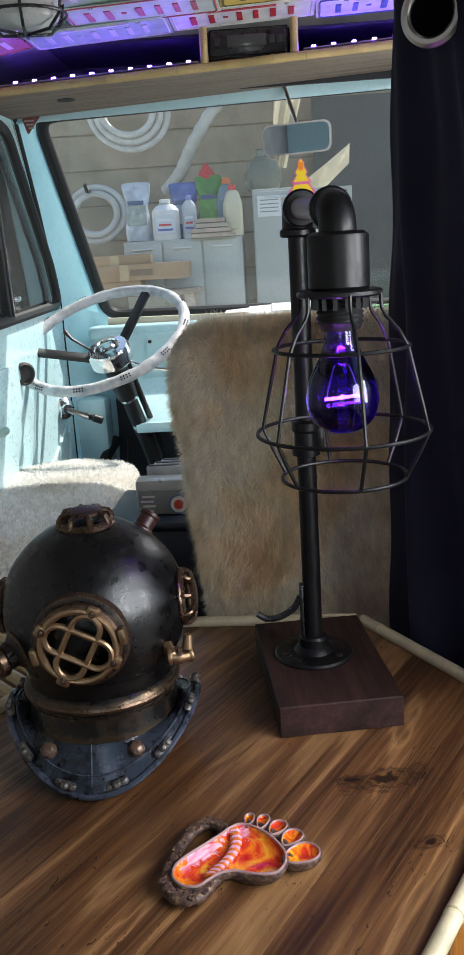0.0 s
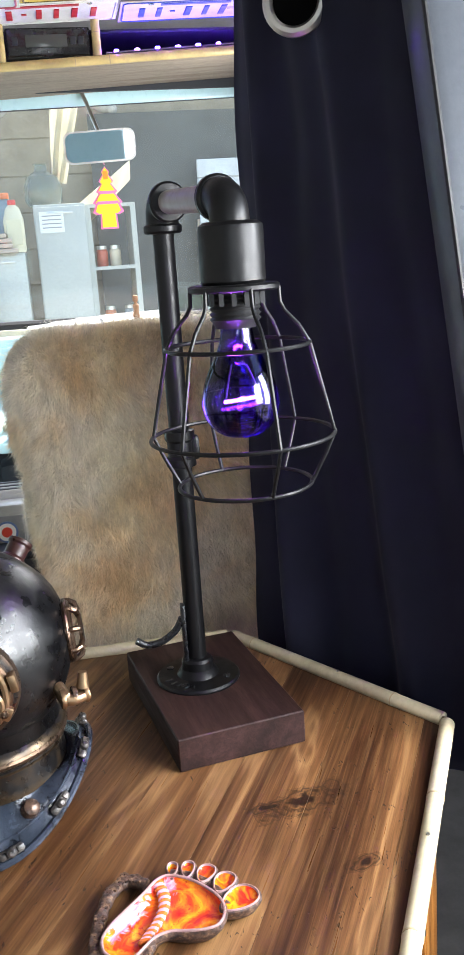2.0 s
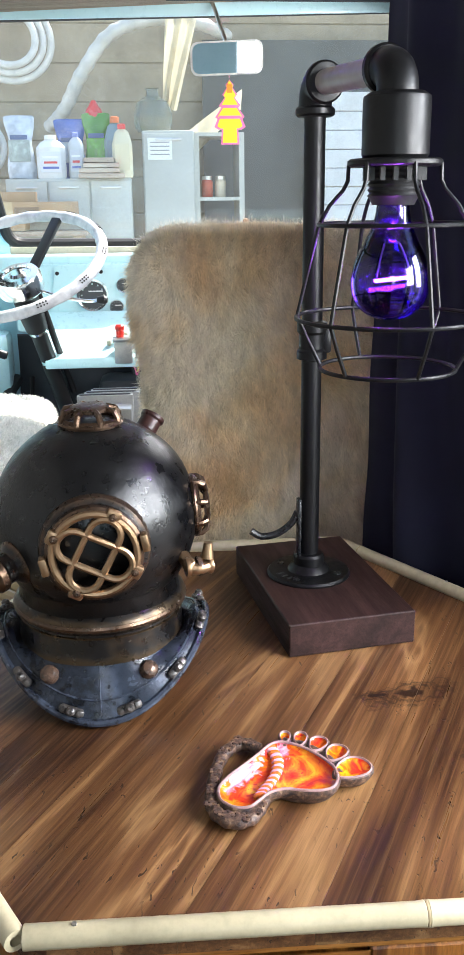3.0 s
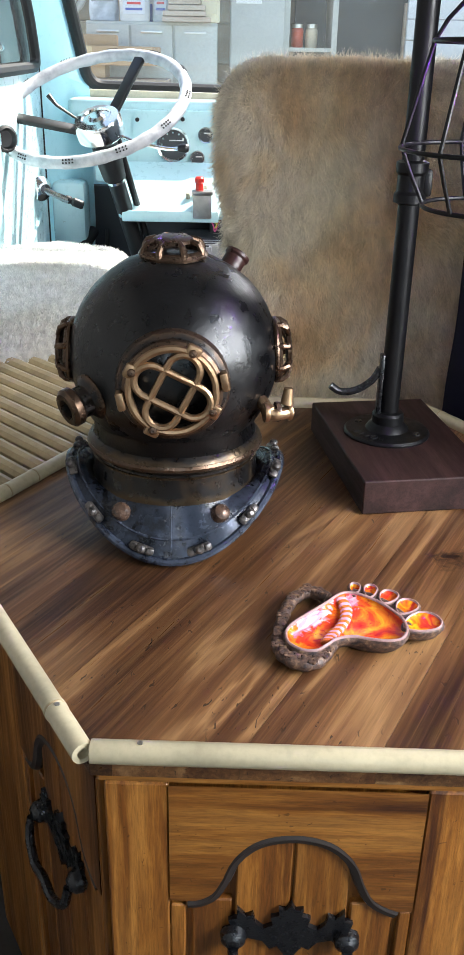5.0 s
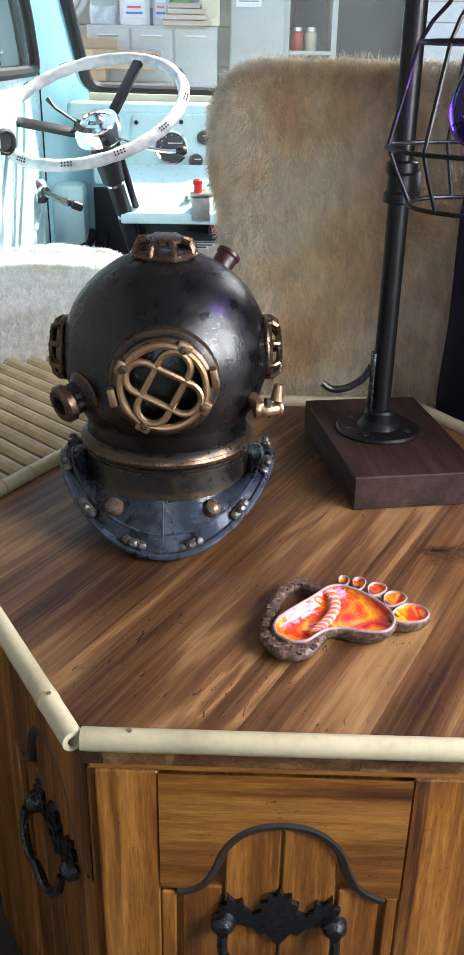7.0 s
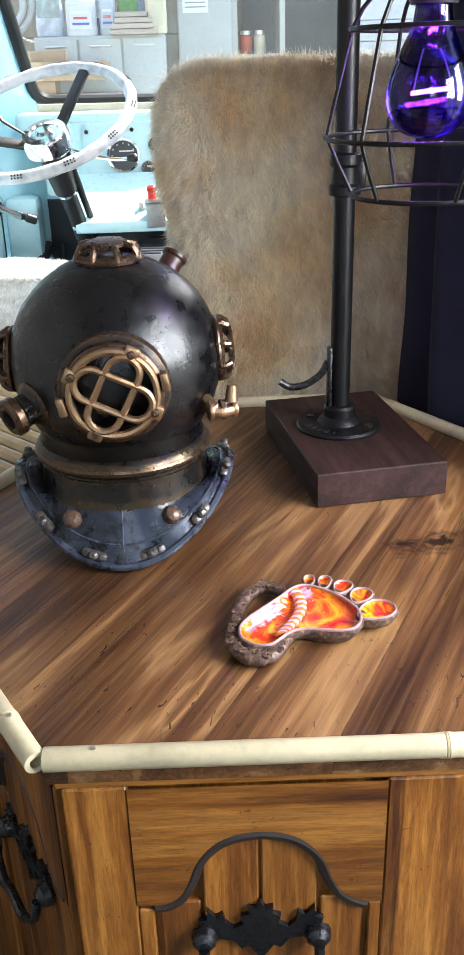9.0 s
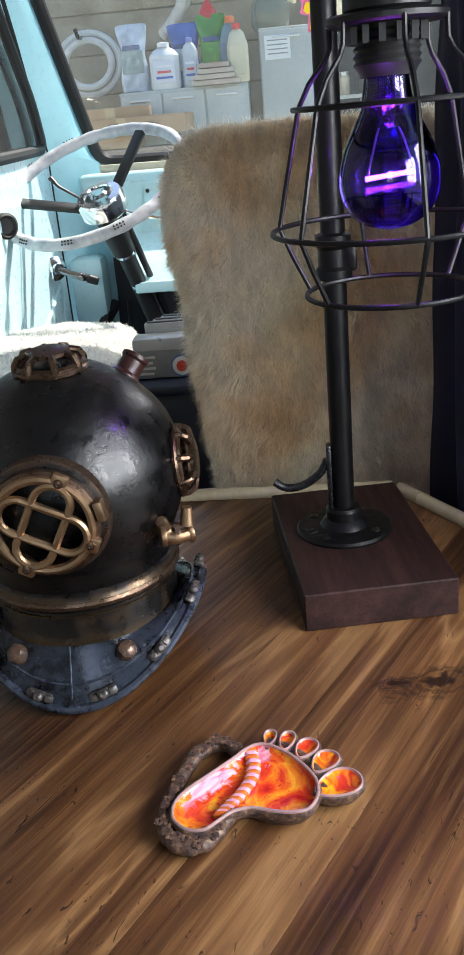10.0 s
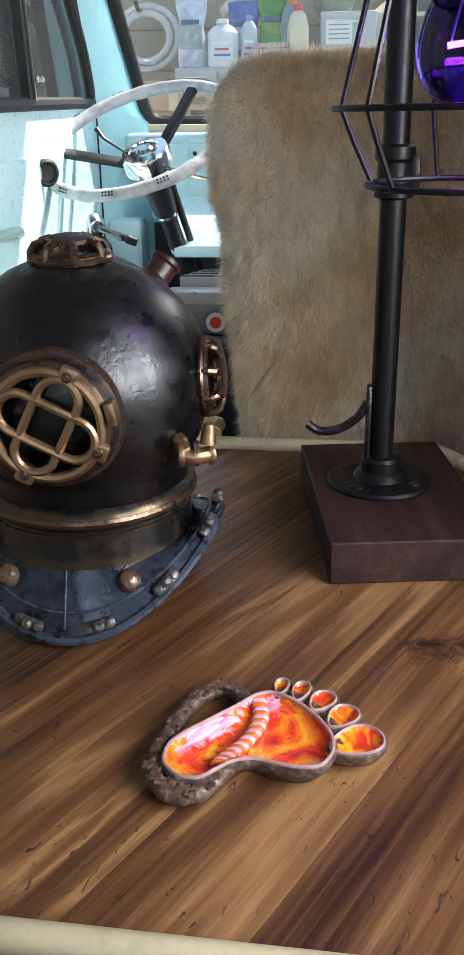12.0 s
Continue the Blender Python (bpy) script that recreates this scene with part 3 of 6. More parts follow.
wall = part("wall_right", box(B(), (0.735, 1.86, 0.72), (0.03, 2.08, 1.62)), speckled("grey_wall_paint", (0.26, 0.28, 0.31), 0.2, 6, 0.45))
tagged(wall, "grey painted side wall of the van", "wall", kind="structure")
part("wall_right_lower", box(B(), (0.735, -0.3, 0.14), (0.03, 2.2, 0.44)), M["rubber"], wall)
# unseen panel added to narrow the side opening and cut its fill light
part("wall_right_rear", box(B(), (0.735, -0.78, 0.945), (0.03, 1.24, 1.17)), M["blue"], wall)
post = part("door_post", bar(B(), (0.518, 0.845, -0.02), (0.305, 0.845, 1.50), 0.130, 0.055, (0, 1, 0), 0.012), speckled("grey_post_paint", (0.07, 0.078, 0.092), 0.15, 12, 0.35))
tagged(post, "grey painted door post beside the curtain", "post", kind="structure")
# partition added to stop side lamp light leaking behind the curtain
part("post_panel", box(B(), (0.565, 0.880, 0.74), (0.33, 0.02, 1.52)), post.data.materials[0], post)
part("door_gasket", bar(B(), (0.435, 0.815, 0.1), (0.240, 0.815, 1.49), 0.004, 0.006, (0, 1, 0), 0.003), M["rubber"], post)

# front: pillar, windscreen, dash
TL, BL, BR_, TR = (Vector(p) for p in ((-0.562, 2.50, 1.402), (-0.500, 2.90, 0.852), (0.62, 2.90, 0.836), (0.69, 2.48, 1.43)))
bm = B()
sheet(bm, 6, 10, lambda u, v: Vector((-0.628, 2.80, 0.1)).lerp(Vector((-0.50, 2.93, 0.1)), u) if v == 0 else
      (Vector((-0.628, 2.795, 0.90)).lerp(Vector((-0.618, 2.43, 1.45)), (v - 0.5) * 2) if v >= 0.5 else Vector((-0.628, 2.80, 0.1)).lerp(Vector((-0.628, 2.795, 0.90)), v * 2)).lerp(
      (BL.lerp(TL, (v - 0.5) * 2) if v >= 0.5 else Vector((-0.50, 2.93, 0.1)).lerp(BL, v * 2)), u) + Vector((0, 0.012 * math.sin(math.pi * u), 0)))
bmesh.ops.solidify(bm, geom=bm.faces[:], thickness=0.02)
pillar = part("pillar", bm, M["blue"])
tagged(pillar, "pale blue painted windscreen pillar", "pillar", kind="structure")
part("door_gap", tube(B(), [(-0.622, 2.79, 0.12), (-0.622, 2.785, 0.90), (-0.612, 2.60, 1.17), (-0.610, 2.42, 1.45)], 0.006, 6), M["rubber"], pillar)

sticker = part("sticker", prism(B(), [(p[0], p[1]) for p in round_poly([(-0.590, 1.396), (-0.577, 1.352), (-0.540, 1.397)], 0.006)], 0.0, 0.003, Matrix(((1, 0, 0, 0), (0, 0, -1, 2.447), (0, 1, 0, 0), (0, 0, 0, 1)))), speckled("faded_red_print", (0.26, 0.10, 0.085), 0.4, 60, 0.5))
tagged(sticker, "small faded red triangular sticker on the windscreen pillar", "sticker")
for k in range(3):
    part("bar", box(B(), (-0.570 + 0.002 * k, 2.4425, 1.386 - 0.009 * k), (0.026 - 0.006 * k, 0.002, 0.004)), mat("faded_print", (0.45, 0.38, 0.34), 0.6), sticker)

screen = thing("window_1", (0.0, 2.9, 0.85), "large dusty windscreen in a black rubber seal", "windscreen", kind="structure")
loop = round_poly([BL, TL, TR, BR_], 0.055, 6)
part("seal", tube(B(), loop, 0.017, 10, True), M["rubber"], screen)
bm = B()
bm.faces.new([bm.verts.new(p + Vector((0, 0.004, 0.003))) for p in loop])
part("pane", bm, M["pane"], screen).visible_shadow = False
front = part("wall_front", box(B(), (0.02, 2.965, 0.42), (1.36, 0.03, 0.84)), M["blue"])
tagged(front, "pale blue painted front panel under the windscreen", "wall", kind="structure")
header = part("header_trim", bar(B(), (-0.62, 2.462, 1.397), (0.70, 2.442, 1.424), 0.012, 0.030, (0, 0, 1), 0.004), M["blue"])
tagged(header, "pale painted trim strip over the windscreen", "trim", kind="structure")
header = part("header_rail", bar(B(), (-0.66, 2.505, 1.452), (0.72, 2.485, 1.482), 0.05, 0.06, (0, 0, 1), 0.01), M["blue"])
tagged(header, "painted rail over the windscreen", "trim", kind="structure")

dash = thing("dashboard", (-0.1, 2.8, 0.6), "pale blue painted steel dashboard with an instrument panel", "dashboard")
bm = B()
box(bm, (0.03, 2.86, 0.80), (1.16, 0.14, 0.05), None, 0.018, 3)
part("dash_top", bm, M["blue"], dash)
part("dash_trim", bar(B(), (-0.49, 2.842, 0.835), (0.62, 2.842, 0.824), 0.014, 0.022, (0, 0, 1), 0.004), speckled("cream_trim", (0.66, 0.58, 0.44), 0.12, 20, 0.4), dash)
bm = B()
box(bm, (0.06, 2.80, 0.70), (1.08, 0.04, 0.20), None, 0.012)
part("dash_face", bm, M["blue"], dash)
panel = part("instrument_panel", prism(B(), [(p[0], p[1]) for p in round_poly([(-0.375, 0.615), (-0.115, 0.615), (-0.115, 0.795), (-0.36, 0.795)], 0.02)], 0.0, 0.006, Matrix(((1, 0, 0, 0), (0, 0, -1, 2.778), (0, 1, 0, 0), (0, 0, 0, 1)))), M["blue"], dash)
FACE = Matrix(((1, 0, 0, 0), (0, 0, -1, 2.772), (0, 1, 0, 0), (0, 0, 0, 1)))
dial = mat("dial_face", (0.06, 0.065, 0.07), 0.35)
for x, z, r in ((-0.252, 0.708, 0.046), (-0.160, 0.735, 0.021), (-0.183, 0.672, 0.021)):
    g = part("gauge", lathe(B(), [(0, 0.002), (r * 0.88, 0.002), (r * 0.9, 0.006), (r, 0.008), (r * 1.04, 0.004), (r * 1.04, 0)], FACE @ Matrix.Translation((x, z, 0)), 28), M["chrome"], dash)
    part("dial", lathe(B(), [(0, 0.0045), (r * 0.86, 0.0045), (r * 0.86, 0.003)], FACE @ Matrix.Translation((x, z, 0)), 28), dial, g)
    part("needle", box(B(), (x + r * 0.2, 2.766, z + r * 0.25), (r * 0.9, 0.002, 0.003), None), mat("needle_white", (0.8, 0.8, 0.75), 0.4), g)
    for k in range(7):
        q = math.pi * (k / 6)
        part("tick", box(B(), (x + 0.7 * r * math.cos(q), 2.7665, z + 0.7 * r * math.sin(q)), (r * 0.1, 0.001, r * 0.1), None), M["chrome"], g)
for x, z in ((-0.352, 0.772), (-0.135, 0.78), (-0.135, 0.63), (-0.225, 0.775)):
    part("screw", lathe(B(), [(0.006, 0), (0.005, 0.004), (0, 0.005)], FACE @ Matrix.Translation((x, z, 0)), 10), M["rubber"], dash)
tray = part("tray", box(B(), (0, 0, 0), (0.30, 0.23, 0.022), Matrix.Translation((-0.24, 2.655, 0.600)) @ Matrix.Rotation(radians(30), 4, "X"), 0.009, 3), M["blue"], dash)
part("tray_lip", bar(B(), (-0.38, 2.553, 0.545), (-0.12, 2.553, 0.545), 0.012, 0.030, (0, 0, 1), 0.005), M["blue"], dash)
for k in range(4):
    part("switch", lathe(B(), [(0, 0), (0.006, 0.0), (0.006, 0.016), (0.004, 0.02), (0, 0.02)], frame_to((-0.205 + 0.016 * k, 2.61 + 0.008 * k, 0.582 + 0.006 * k), (0, -0.5, 1)), 10), speckled("ivory_knob", (0.6, 0.55, 0.42), 0.1, 30, 0.35), dash)
part("dash_lower", box(B(), (0.25, 2.85, 0.40), (0.80, 0.10, 0.40), None, 0.02), M["dark_vinyl"], dash)
part("kick_panel", box(B(), (-0.56, 2.84, 0.35), (0.10, 0.10, 0.5), None, 0.02), M["blue"], dash)

switch = thing("switch_box", (-0.165, 2.62, 0.53), "small steel switch box with a red push button and loose wires", "switch")
part("housing", box(B(), (-0.164, 2.615, 0.566), (0.050, 0.045, 0.062), pose(0, 0, 0), 0.004), speckled("bare_steel", (0.5, 0.5, 0.48), 0.2, 40, 0.35, 0.7), switch)
part("cover", box(B(), (-0.164, 2.613, 0.602), (0.058, 0.052, 0.010), None, 0.003), M["nickel"], switch)
part("button", lathe(B(), [(0.011, 0), (0.011, 0.018), (0.013, 0.02), (0.013, 0.03), (0.009, 0.034), (0, 0.034)], Matrix.Translation((-0.172, 2.612, 0.607)), 16), mat("red_plastic", (0.62, 0.03, 0.02), 0.3), switch)
for k, c in enumerate(((0.75, 0.10, 0.30), (0.70, 0.62, 0.10), (0.05, 0.05, 0.05))):
    part("wire", tube(B(), smooth_line([(-0.15 + 0.006 * k, 2.61, 0.538), (-0.135 + 0.01 * k, 2.60, 0.52), (-0.13, 2.61, 0.50 + 0.01 * k), (-0.115, 2.64, 0.53), (-0.10, 2.7, 0.55)], 5), 0.0018, 6), mat("wire_sleeve", c, 0.4), switch)

switch.location += Vector((0.0, -0.050, 0.006))

# steering wheel on its column
WN = Vector((-0.184, -0.456, 0.871)).normalized()
WC = Vector((-0.429, 2.432, 0.822))
W = frame_to(WC, WN, (1, 0.25, 0.3))
RW = 0.231
wheel = thing("steering_wheel", WC, "large steering wheel with a laced white vinyl cover and chrome hub", "steering wheel")
cover = Net(mat("white_vinyl_cover", (0.66, 0.66, 0.68), 0.38))
_v = cover.pos()
cover.color(cover.ramp(cover.noise(_v, 30, 4), [(0.35, (0.36, 0.38, 0.42)), (0.6, (0.60, 0.61, 0.64))]))
cover.bump(cover.noise(_v, 45, 3), 0.5, 0.006)
rim = B()
n_rim = 96
tube(rim, [W @ Vector((RW * math.cos(2 * math.pi * i / n_rim), RW * math.sin(2 * math.pi * i / n_rim), 0)) for i in range(n_rim)],
     [0.0146 + 0.0007 * math.sin(i * 2 * math.pi * 24 / n_rim) + 0.0004 * math.sin(i * 1.9) for i in range(n_rim)], 14, True)
rim = part("rim_cover", rim, cover.m, wheel, "white vinyl lace-on cover")
hole = mat("punched_hole", (0.03, 0.03, 0.035), 0.7)
for g in range(12):
    for k in range(8):
        bm = B()
        q = 2 * math.pi * (g / 12) + (k % 4) * 0.032
        p = 0.55 + 0.42 * (k // 4)
        base = W @ Vector(((RW + 0.0158 * math.cos(p)) * math.cos(q), (RW + 0.0158 * math.cos(p)) * math.sin(q), 0.0158 * math.sin(p)))
        nn = (W.to_3x3() @ Vector((math.cos(p) * math.cos(q), math.cos(p) * math.sin(q), math.sin(p)))).normalized()
        lathe(bm, [(0.0022, -0.001), (0.0022, 0.0012), (0, 0.0014)], frame_to(base, nn), 6)
        part("punched_hole", bm, hole, rim)
for q0 in (156.0, 42.0):
    q = radians(q0)
    a = W @ Vector((0.035 * math.cos(q), 0.035 * math.sin(q), -0.066))
    b = W @ Vector(((RW - 0.005) * math.cos(q), (RW - 0.005) * math.sin(q), 0))
    bm = B()
    bar(bm, a, b, 0.030, 0.014, WN, 0.005)
    part("spoke", bm, M["black_plastic"], wheel)
WH = W @ Matrix.Translation((0, 0, -0.040))
hub = part("hub", lathe(B(), [(0, -0.055), (0.036, -0.055), (0.046, -0.045), (0.047, -0.01), (0.043, 0.0), (0, 0.0)], WH, 32), M["black_plastic"], wheel)
part("horn_cap", lathe(B(), [(0.056, -0.040), (0.060, -0.035), (0.060, 0.000), (0.055, 0.009), (0.038, 0.012), (0.036, 0.008), (0.022, 0.009), (0.014, 0.015), (0, 0.016)], WH, 36), M["chrome"], wheel, "chrome horn cap")
col = thing("steering_column", WC - WN * 0.5, "black steering column with a shroud and stalk", "steering column")
part("shroud", lathe(B(), [(0, -0.16), (0.030, -0.16), (0.033, -0.12), (0.034, -0.06), (0.040, -0.05), (0.030, -0.045), (0, -0.045)], WH, 24), M["black_plastic"], col)
part("tube", lathe(B(), [(0, -0.62), (0.022, -0.62), (0.022, -0.16), (0, -0.16)], W, 20), M["black_plastic"], col)
part("chrome_ring", lathe(B(), [(0.022, -0.215), (0.026, -0.212), (0.026, -0.205), (0.022, -0.202)], W, 24), M["chrome"], col)
part("side_rod", tube(B(), [W @ Vector((0.035, 0.0, -0.10)), W @ Vector((0.037, 0.01, -0.45))], 0.009, 10), M["black_plastic"], col)
s0 = W @ Vector((0.03, -0.02, -0.075))
part("stalk", tube(B(), smooth_line([s0, s0 + Vector((0.06, -0.03, -0.018)), s0 + Vector((0.13, -0.04, -0.03)), s0 + Vector((0.165, -0.045, -0.028))], 5), 0.0045, 8), M["chrome"], col)
part("stalk_knob", lathe(B(), [(0, 0), (0.008, 0.002), (0.011, 0.012), (0.011, 0.022), (0.007, 0.028), (0, 0.029)], frame_to(s0 + Vector((0.158, -0.044, -0.028)), (1, -0.2, 0)), 14), M["black_plastic"], col)
part("lever", tube(B(), [W @ Vector((-0.045, 0.02, -0.03)), W @ Vector((-0.08, 0.06, 0.0)), W @ Vector((-0.09, 0.08, 0.02))], [0.003, 0.004, 0.007], 8), M["black_plastic"], col)

# footwell: pedals and dark bulkhead
part_foot = part("bulkhead", box(B(), (0.0, 2.93, 0.3), (1.2, 0.03, 0.55)), M["dark_vinyl"])
tagged(part_foot, "dark bulkhead lining behind the pedals", "wall", kind="structure")
ped = thing("pedal_box", (-0.42, 2.78, 0.1), "black pedal and heater parts in the footwell", "pedals")
for x in (-0.46, -0.36):
    part("pedal_arm", tube(B(), [(x, 2.88, 0.45), (x, 2.80, 0.30), (x, 2.74, 0.20)], 0.008, 8), M["black_plastic"], ped)
    part("pedal_pad", box(B(), (x, 2.73, 0.19), (0.06, 0.02, 0.05), None, 0.006), M["rubber"], ped)
part("heater_case", box(B(), (-0.10, 2.82, 0.33), (0.30, 0.14, 0.26), None, 0.03), M["dark_vinyl"], ped)
part("hose", tube(B(), smooth_line([(-0.50, 2.86, 0.45), (-0.53, 2.78, 0.40), (-0.54, 2.76, 0.33), (-0.50, 2.75, 0.28)], 5), 0.018, 10), M["rubber"], ped)

# ---- roof shelf ----
shelf = thing("roof_shelf", (0.0, 2.1, 1.41), "plywood roof shelf with bamboo edging over the windscreen", "shelf")
sz = lambda x: 1.425 + 0.045 * x
bm = B()
sheet(bm, 8, 2, lambda u, v: Vector((-0.70 + 1.42 * u, 2.105 + 0.38 * v, sz(-0.70 + 1.42 * u) - 0.004)))
bmesh.ops.solidify(bm, geom=bm.faces[:], thickness=-0.012)
part("board", bm, M["ply"], shelf)
bamboo("edge_cane", (-0.70, 2.10, sz(-0.70)), (0.72, 2.10, sz(0.72)), 0.0095, shelf, 4, 3, 14, "golden_cane")
for x in (-0.085, 0.110):
    bamboo("upright_cane", (x, 2.10, sz(x) + 0.008), (x, 2.10, ceil_z(x, 2.1) - 0.004), 0.009, shelf, 1, 5, 14, "golden_cane")
part("divider", box(B(), (-0.086, 2.22, 1.463), (0.008, 0.2, 0.07)), M["dark_vinyl"], shelf)
part("divider", box(B(), (0.113, 2.22, 1.468), (0.008, 0.2, 0.07)), M["dark_vinyl"], shelf)
part("back_cloth", box(B(), (0.0, 2.40, 1.47), (1.36, 0.01, 0.10)), M["dark_vinyl"], shelf)
# dark sheet added overhead to paint the recess's shade
part("recess_shade_top", box(B(), (0.0, 2.27, 1.494), (1.36, 0.26, 0.006)), M["dark_vinyl"], shelf)
# dark sheet over the board, likewise keeping the recess in painted shade
bm = B()
sheet(bm, 4, 1, lambda u, v: Vector((-0.68 + 1.38 * u, 2.118 + 0.27 * v, sz(-0.68 + 1.38 * u) + 0.0115)))
bmesh.ops.solidify(bm, geom=bm.faces[:], thickness=0.002)
part("recess_shade_floor", bm, M["dark_vinyl"], shelf)
part("vent_hole", lathe(B(), [(0.022, 0), (0.022, 0.002), (0, 0.002)], frame_to((-0.43, 2.26, sz(-0.43) - 0.004), (0, 0, -1)), 20), M["rubber"], shelf)
stereo = thing("car_stereo", (0.012, 2.10, 1.43), "black car stereo set into the roof shelf", "car stereo")
part("body", box(B(), (0.012, 2.18, 1.466), (0.172, 0.15, 0.060), None, 0.004), M["black_plastic"], stereo)
part("faceplate", box(B(), (0.012, 2.102, 1.466), (0.166, 0.012, 0.052), None, 0.005), metal_paint("gloss_black_plastic", (0.01, 0.01, 0.011), 0.2, 0.6, None, 0.02), stereo)
part("display", box(B(), (0.008, 2.0945, 1.468), (0.085, 0.003, 0.024), None, 0.001), mat("grey_display", (0.06, 0.065, 0.06), 0.15), stereo)
for x in (-0.055, 0.062, 0.078):
    part("key", box(B(), (x, 2.0945, 1.468), (0.012, 0.004, 0.016), None, 0.0015), M["dark_vinyl"], stereo)
led = glow("violet_led", (0.16, 0.05, 1.0), 150)
strip_mat = mat("strip_tape", (0.35, 0.30, 0.35), 0.5)
for a, b, nm in ((-0.66, -0.10, 1), (0.13, 0.70, 2)):
    st = thing("light_strip", ((a + b) / 2, 2.16, sz((a + b) / 2)), "violet light strip lying along the shelf", "light strip", "light strips on the shelf")
    part("tape", bar(B(), (a, 2.120, sz(a) + 0.016), (b, 2.120, sz(b) + 0.016), 0.010, 0.003), strip_mat, st)
    for k in range(13):
        x = a + (b - a) * (k + 0.5) / 13
        part("diode", box(B(), (x, 2.120, sz(x) + 0.0195), (0.009, 0.006, 0.004), None, 0.001), led, st, "glowing violet diode")

# number plates on the roof lining; the characters are plain bars
rnd = random.Random(7)


def number_plate(x, y, turn, base, ink, seed, slogan):
    rr = random.Random(seed)
    m = Matrix.Translation((x, y, ceil_z(x, y) - 0.007 - 0.0022 * (seed % 5))) @ Matrix.Rotation(math.atan(0.035 - 0.32 * max(0, abs(x) - 0.25) * (1 if x > 0 else -1)), 4, "Y").inverted() @ pose(0, 0, 0, 180, 0, turn)
    pm = speckled("plate_paint", base, 0.18, 18, 0.34, 0.0, 0.05)
    im = speckled("plate_ink", ink, 0.15, 30, 0.4)
    pl = thing("number_plate", m.translation, "weathered metal number plate screwed to the roof lining", "number plate", "number plates on the roof")
    part("plate", box(B(), (0, 0, 0), (0.300, 0.150, 0.0015), m, 0.0005, 1), pm, pl)
    part("raised_edge", tube(B(), [m @ Vector((p[0], p[1], 0.001)) for p in round_poly([(-0.143, -0.068), (0.143, -0.068), (0.143, 0.068), (-0.143, 0.068)], 0.012)], 0.002, 6, True), im if rr.random() < 0.5 else pm, pl)
    xx = -0.118
    for k in range(6):
        w = 0.024 + 0.008 * rr.random()
        if k == 2:
            part("bar", box(B(), (xx + 0.006, 0, 0.0015), (0.010, 0.010, 0.002), m, 0.0005, 1), im, pl)
            xx += 0.022
        part("bar", box(B(), (xx + w / 2, -0.004, 0.0015), (w * 0.44, 0.064, 0.0022), m, 0.0008, 1), im, pl)
        xx += w + 0.009
    if slogan:
        part("bar", box(B(), (0, 0.052, 0.0015), (0.14, 0.012, 0.0015), m, 0.0004, 1), im, pl)
    for sx in (-0.09, 0.09):
        part("screw", lathe(B(), [(0.006, 0), (0.0055, 0.002), (0.003, 0.003), (0, 0.003)], m @ Matrix.Translation((sx, 0.062, 0.001)), 10), M["chrome"], pl)
    return pl


inks = (((0.72, 0.72, 0.68), (0.50, 0.03, 0.04)), ((0.62, 0.56, 0.58), (0.06, 0.10, 0.42)), ((0.72, 0.52, 0.10), (0.10, 0.08, 0.05)),
        ((0.40, 0.54, 0.44), (0.72, 0.74, 0.66)), ((0.42, 0.14, 0.07), (0.74, 0.68, 0.56)), ((0.72, 0.72, 0.66), (0.06, 0.26, 0.14)), ((0.60, 0.70, 0.62), (0.55, 0.10, 0.12)))
for j in range(7):
    y = 2.035 - 0.136 * j
    for i in range(5):
        x = -0.60 + 0.302 * i + (0.0, 0.11, -0.07, 0.05, -0.1, 0.13, 0.02)[j]
        if abs(x) > 0.66:
            continue
        k = (i * 2 + j * 3 + (i * j) % 3) % 7
        if j == 0:
            k = (4, 3, 0, 1, 2)[i]
        number_plate(x, y + rnd.uniform(-0.005, 0.005), rnd.uniform(-2.5, 2.5), *inks[k], 10 * j + i * 3, rnd.random() < 0.6)

# bulkhead lamp with a wire guard on the roof
bl = thing("bulkhead_lamp", (-0.375, 1.72, 1.47), "round frosted bulkhead lamp behind a wire guard", "ceiling light")
q = Matrix.Translation((-0.375, 1.72, 1.500)) @ pose(0, 0, 0, 180)
part("base", lathe(B(), [(0, 0), (0.085, 0), (0.085, 0.012), (0.07, 0.02), (0, 0.02)], q, 36), speckled("tan_base", (0.45, 0.36, 0.24), 0.15, 20, 0.5), bl)
part("glass", lathe(B(), [(0.066, 0.018), (0.066, 0.03), (0.060, 0.05), (0.040, 0.062), (0, 0.066)], q, 36), speckled("frosted_glass", (0.62, 0.64, 0.62), 0.1, 20, 0.15), bl)
for k in range(3):
    a = radians(60 * k + 20)
    part("guard_wire", tube(B(), [q @ Vector((math.cos(a) * r, math.sin(a) * r, z)) for r, z in ((0.078, 0.015), (0.074, 0.045), (0.05, 0.068), (0, 0.074), (-0.05, 0.068), (-0.074, 0.045), (-0.078, 0.015))], 0.003, 8), M["black_iron"], bl)
part("guard_ring", tube(B(), circle((0, 0, 0.042), 0.0745, q, 36), 0.003, 8, True), M["black_iron"], bl)

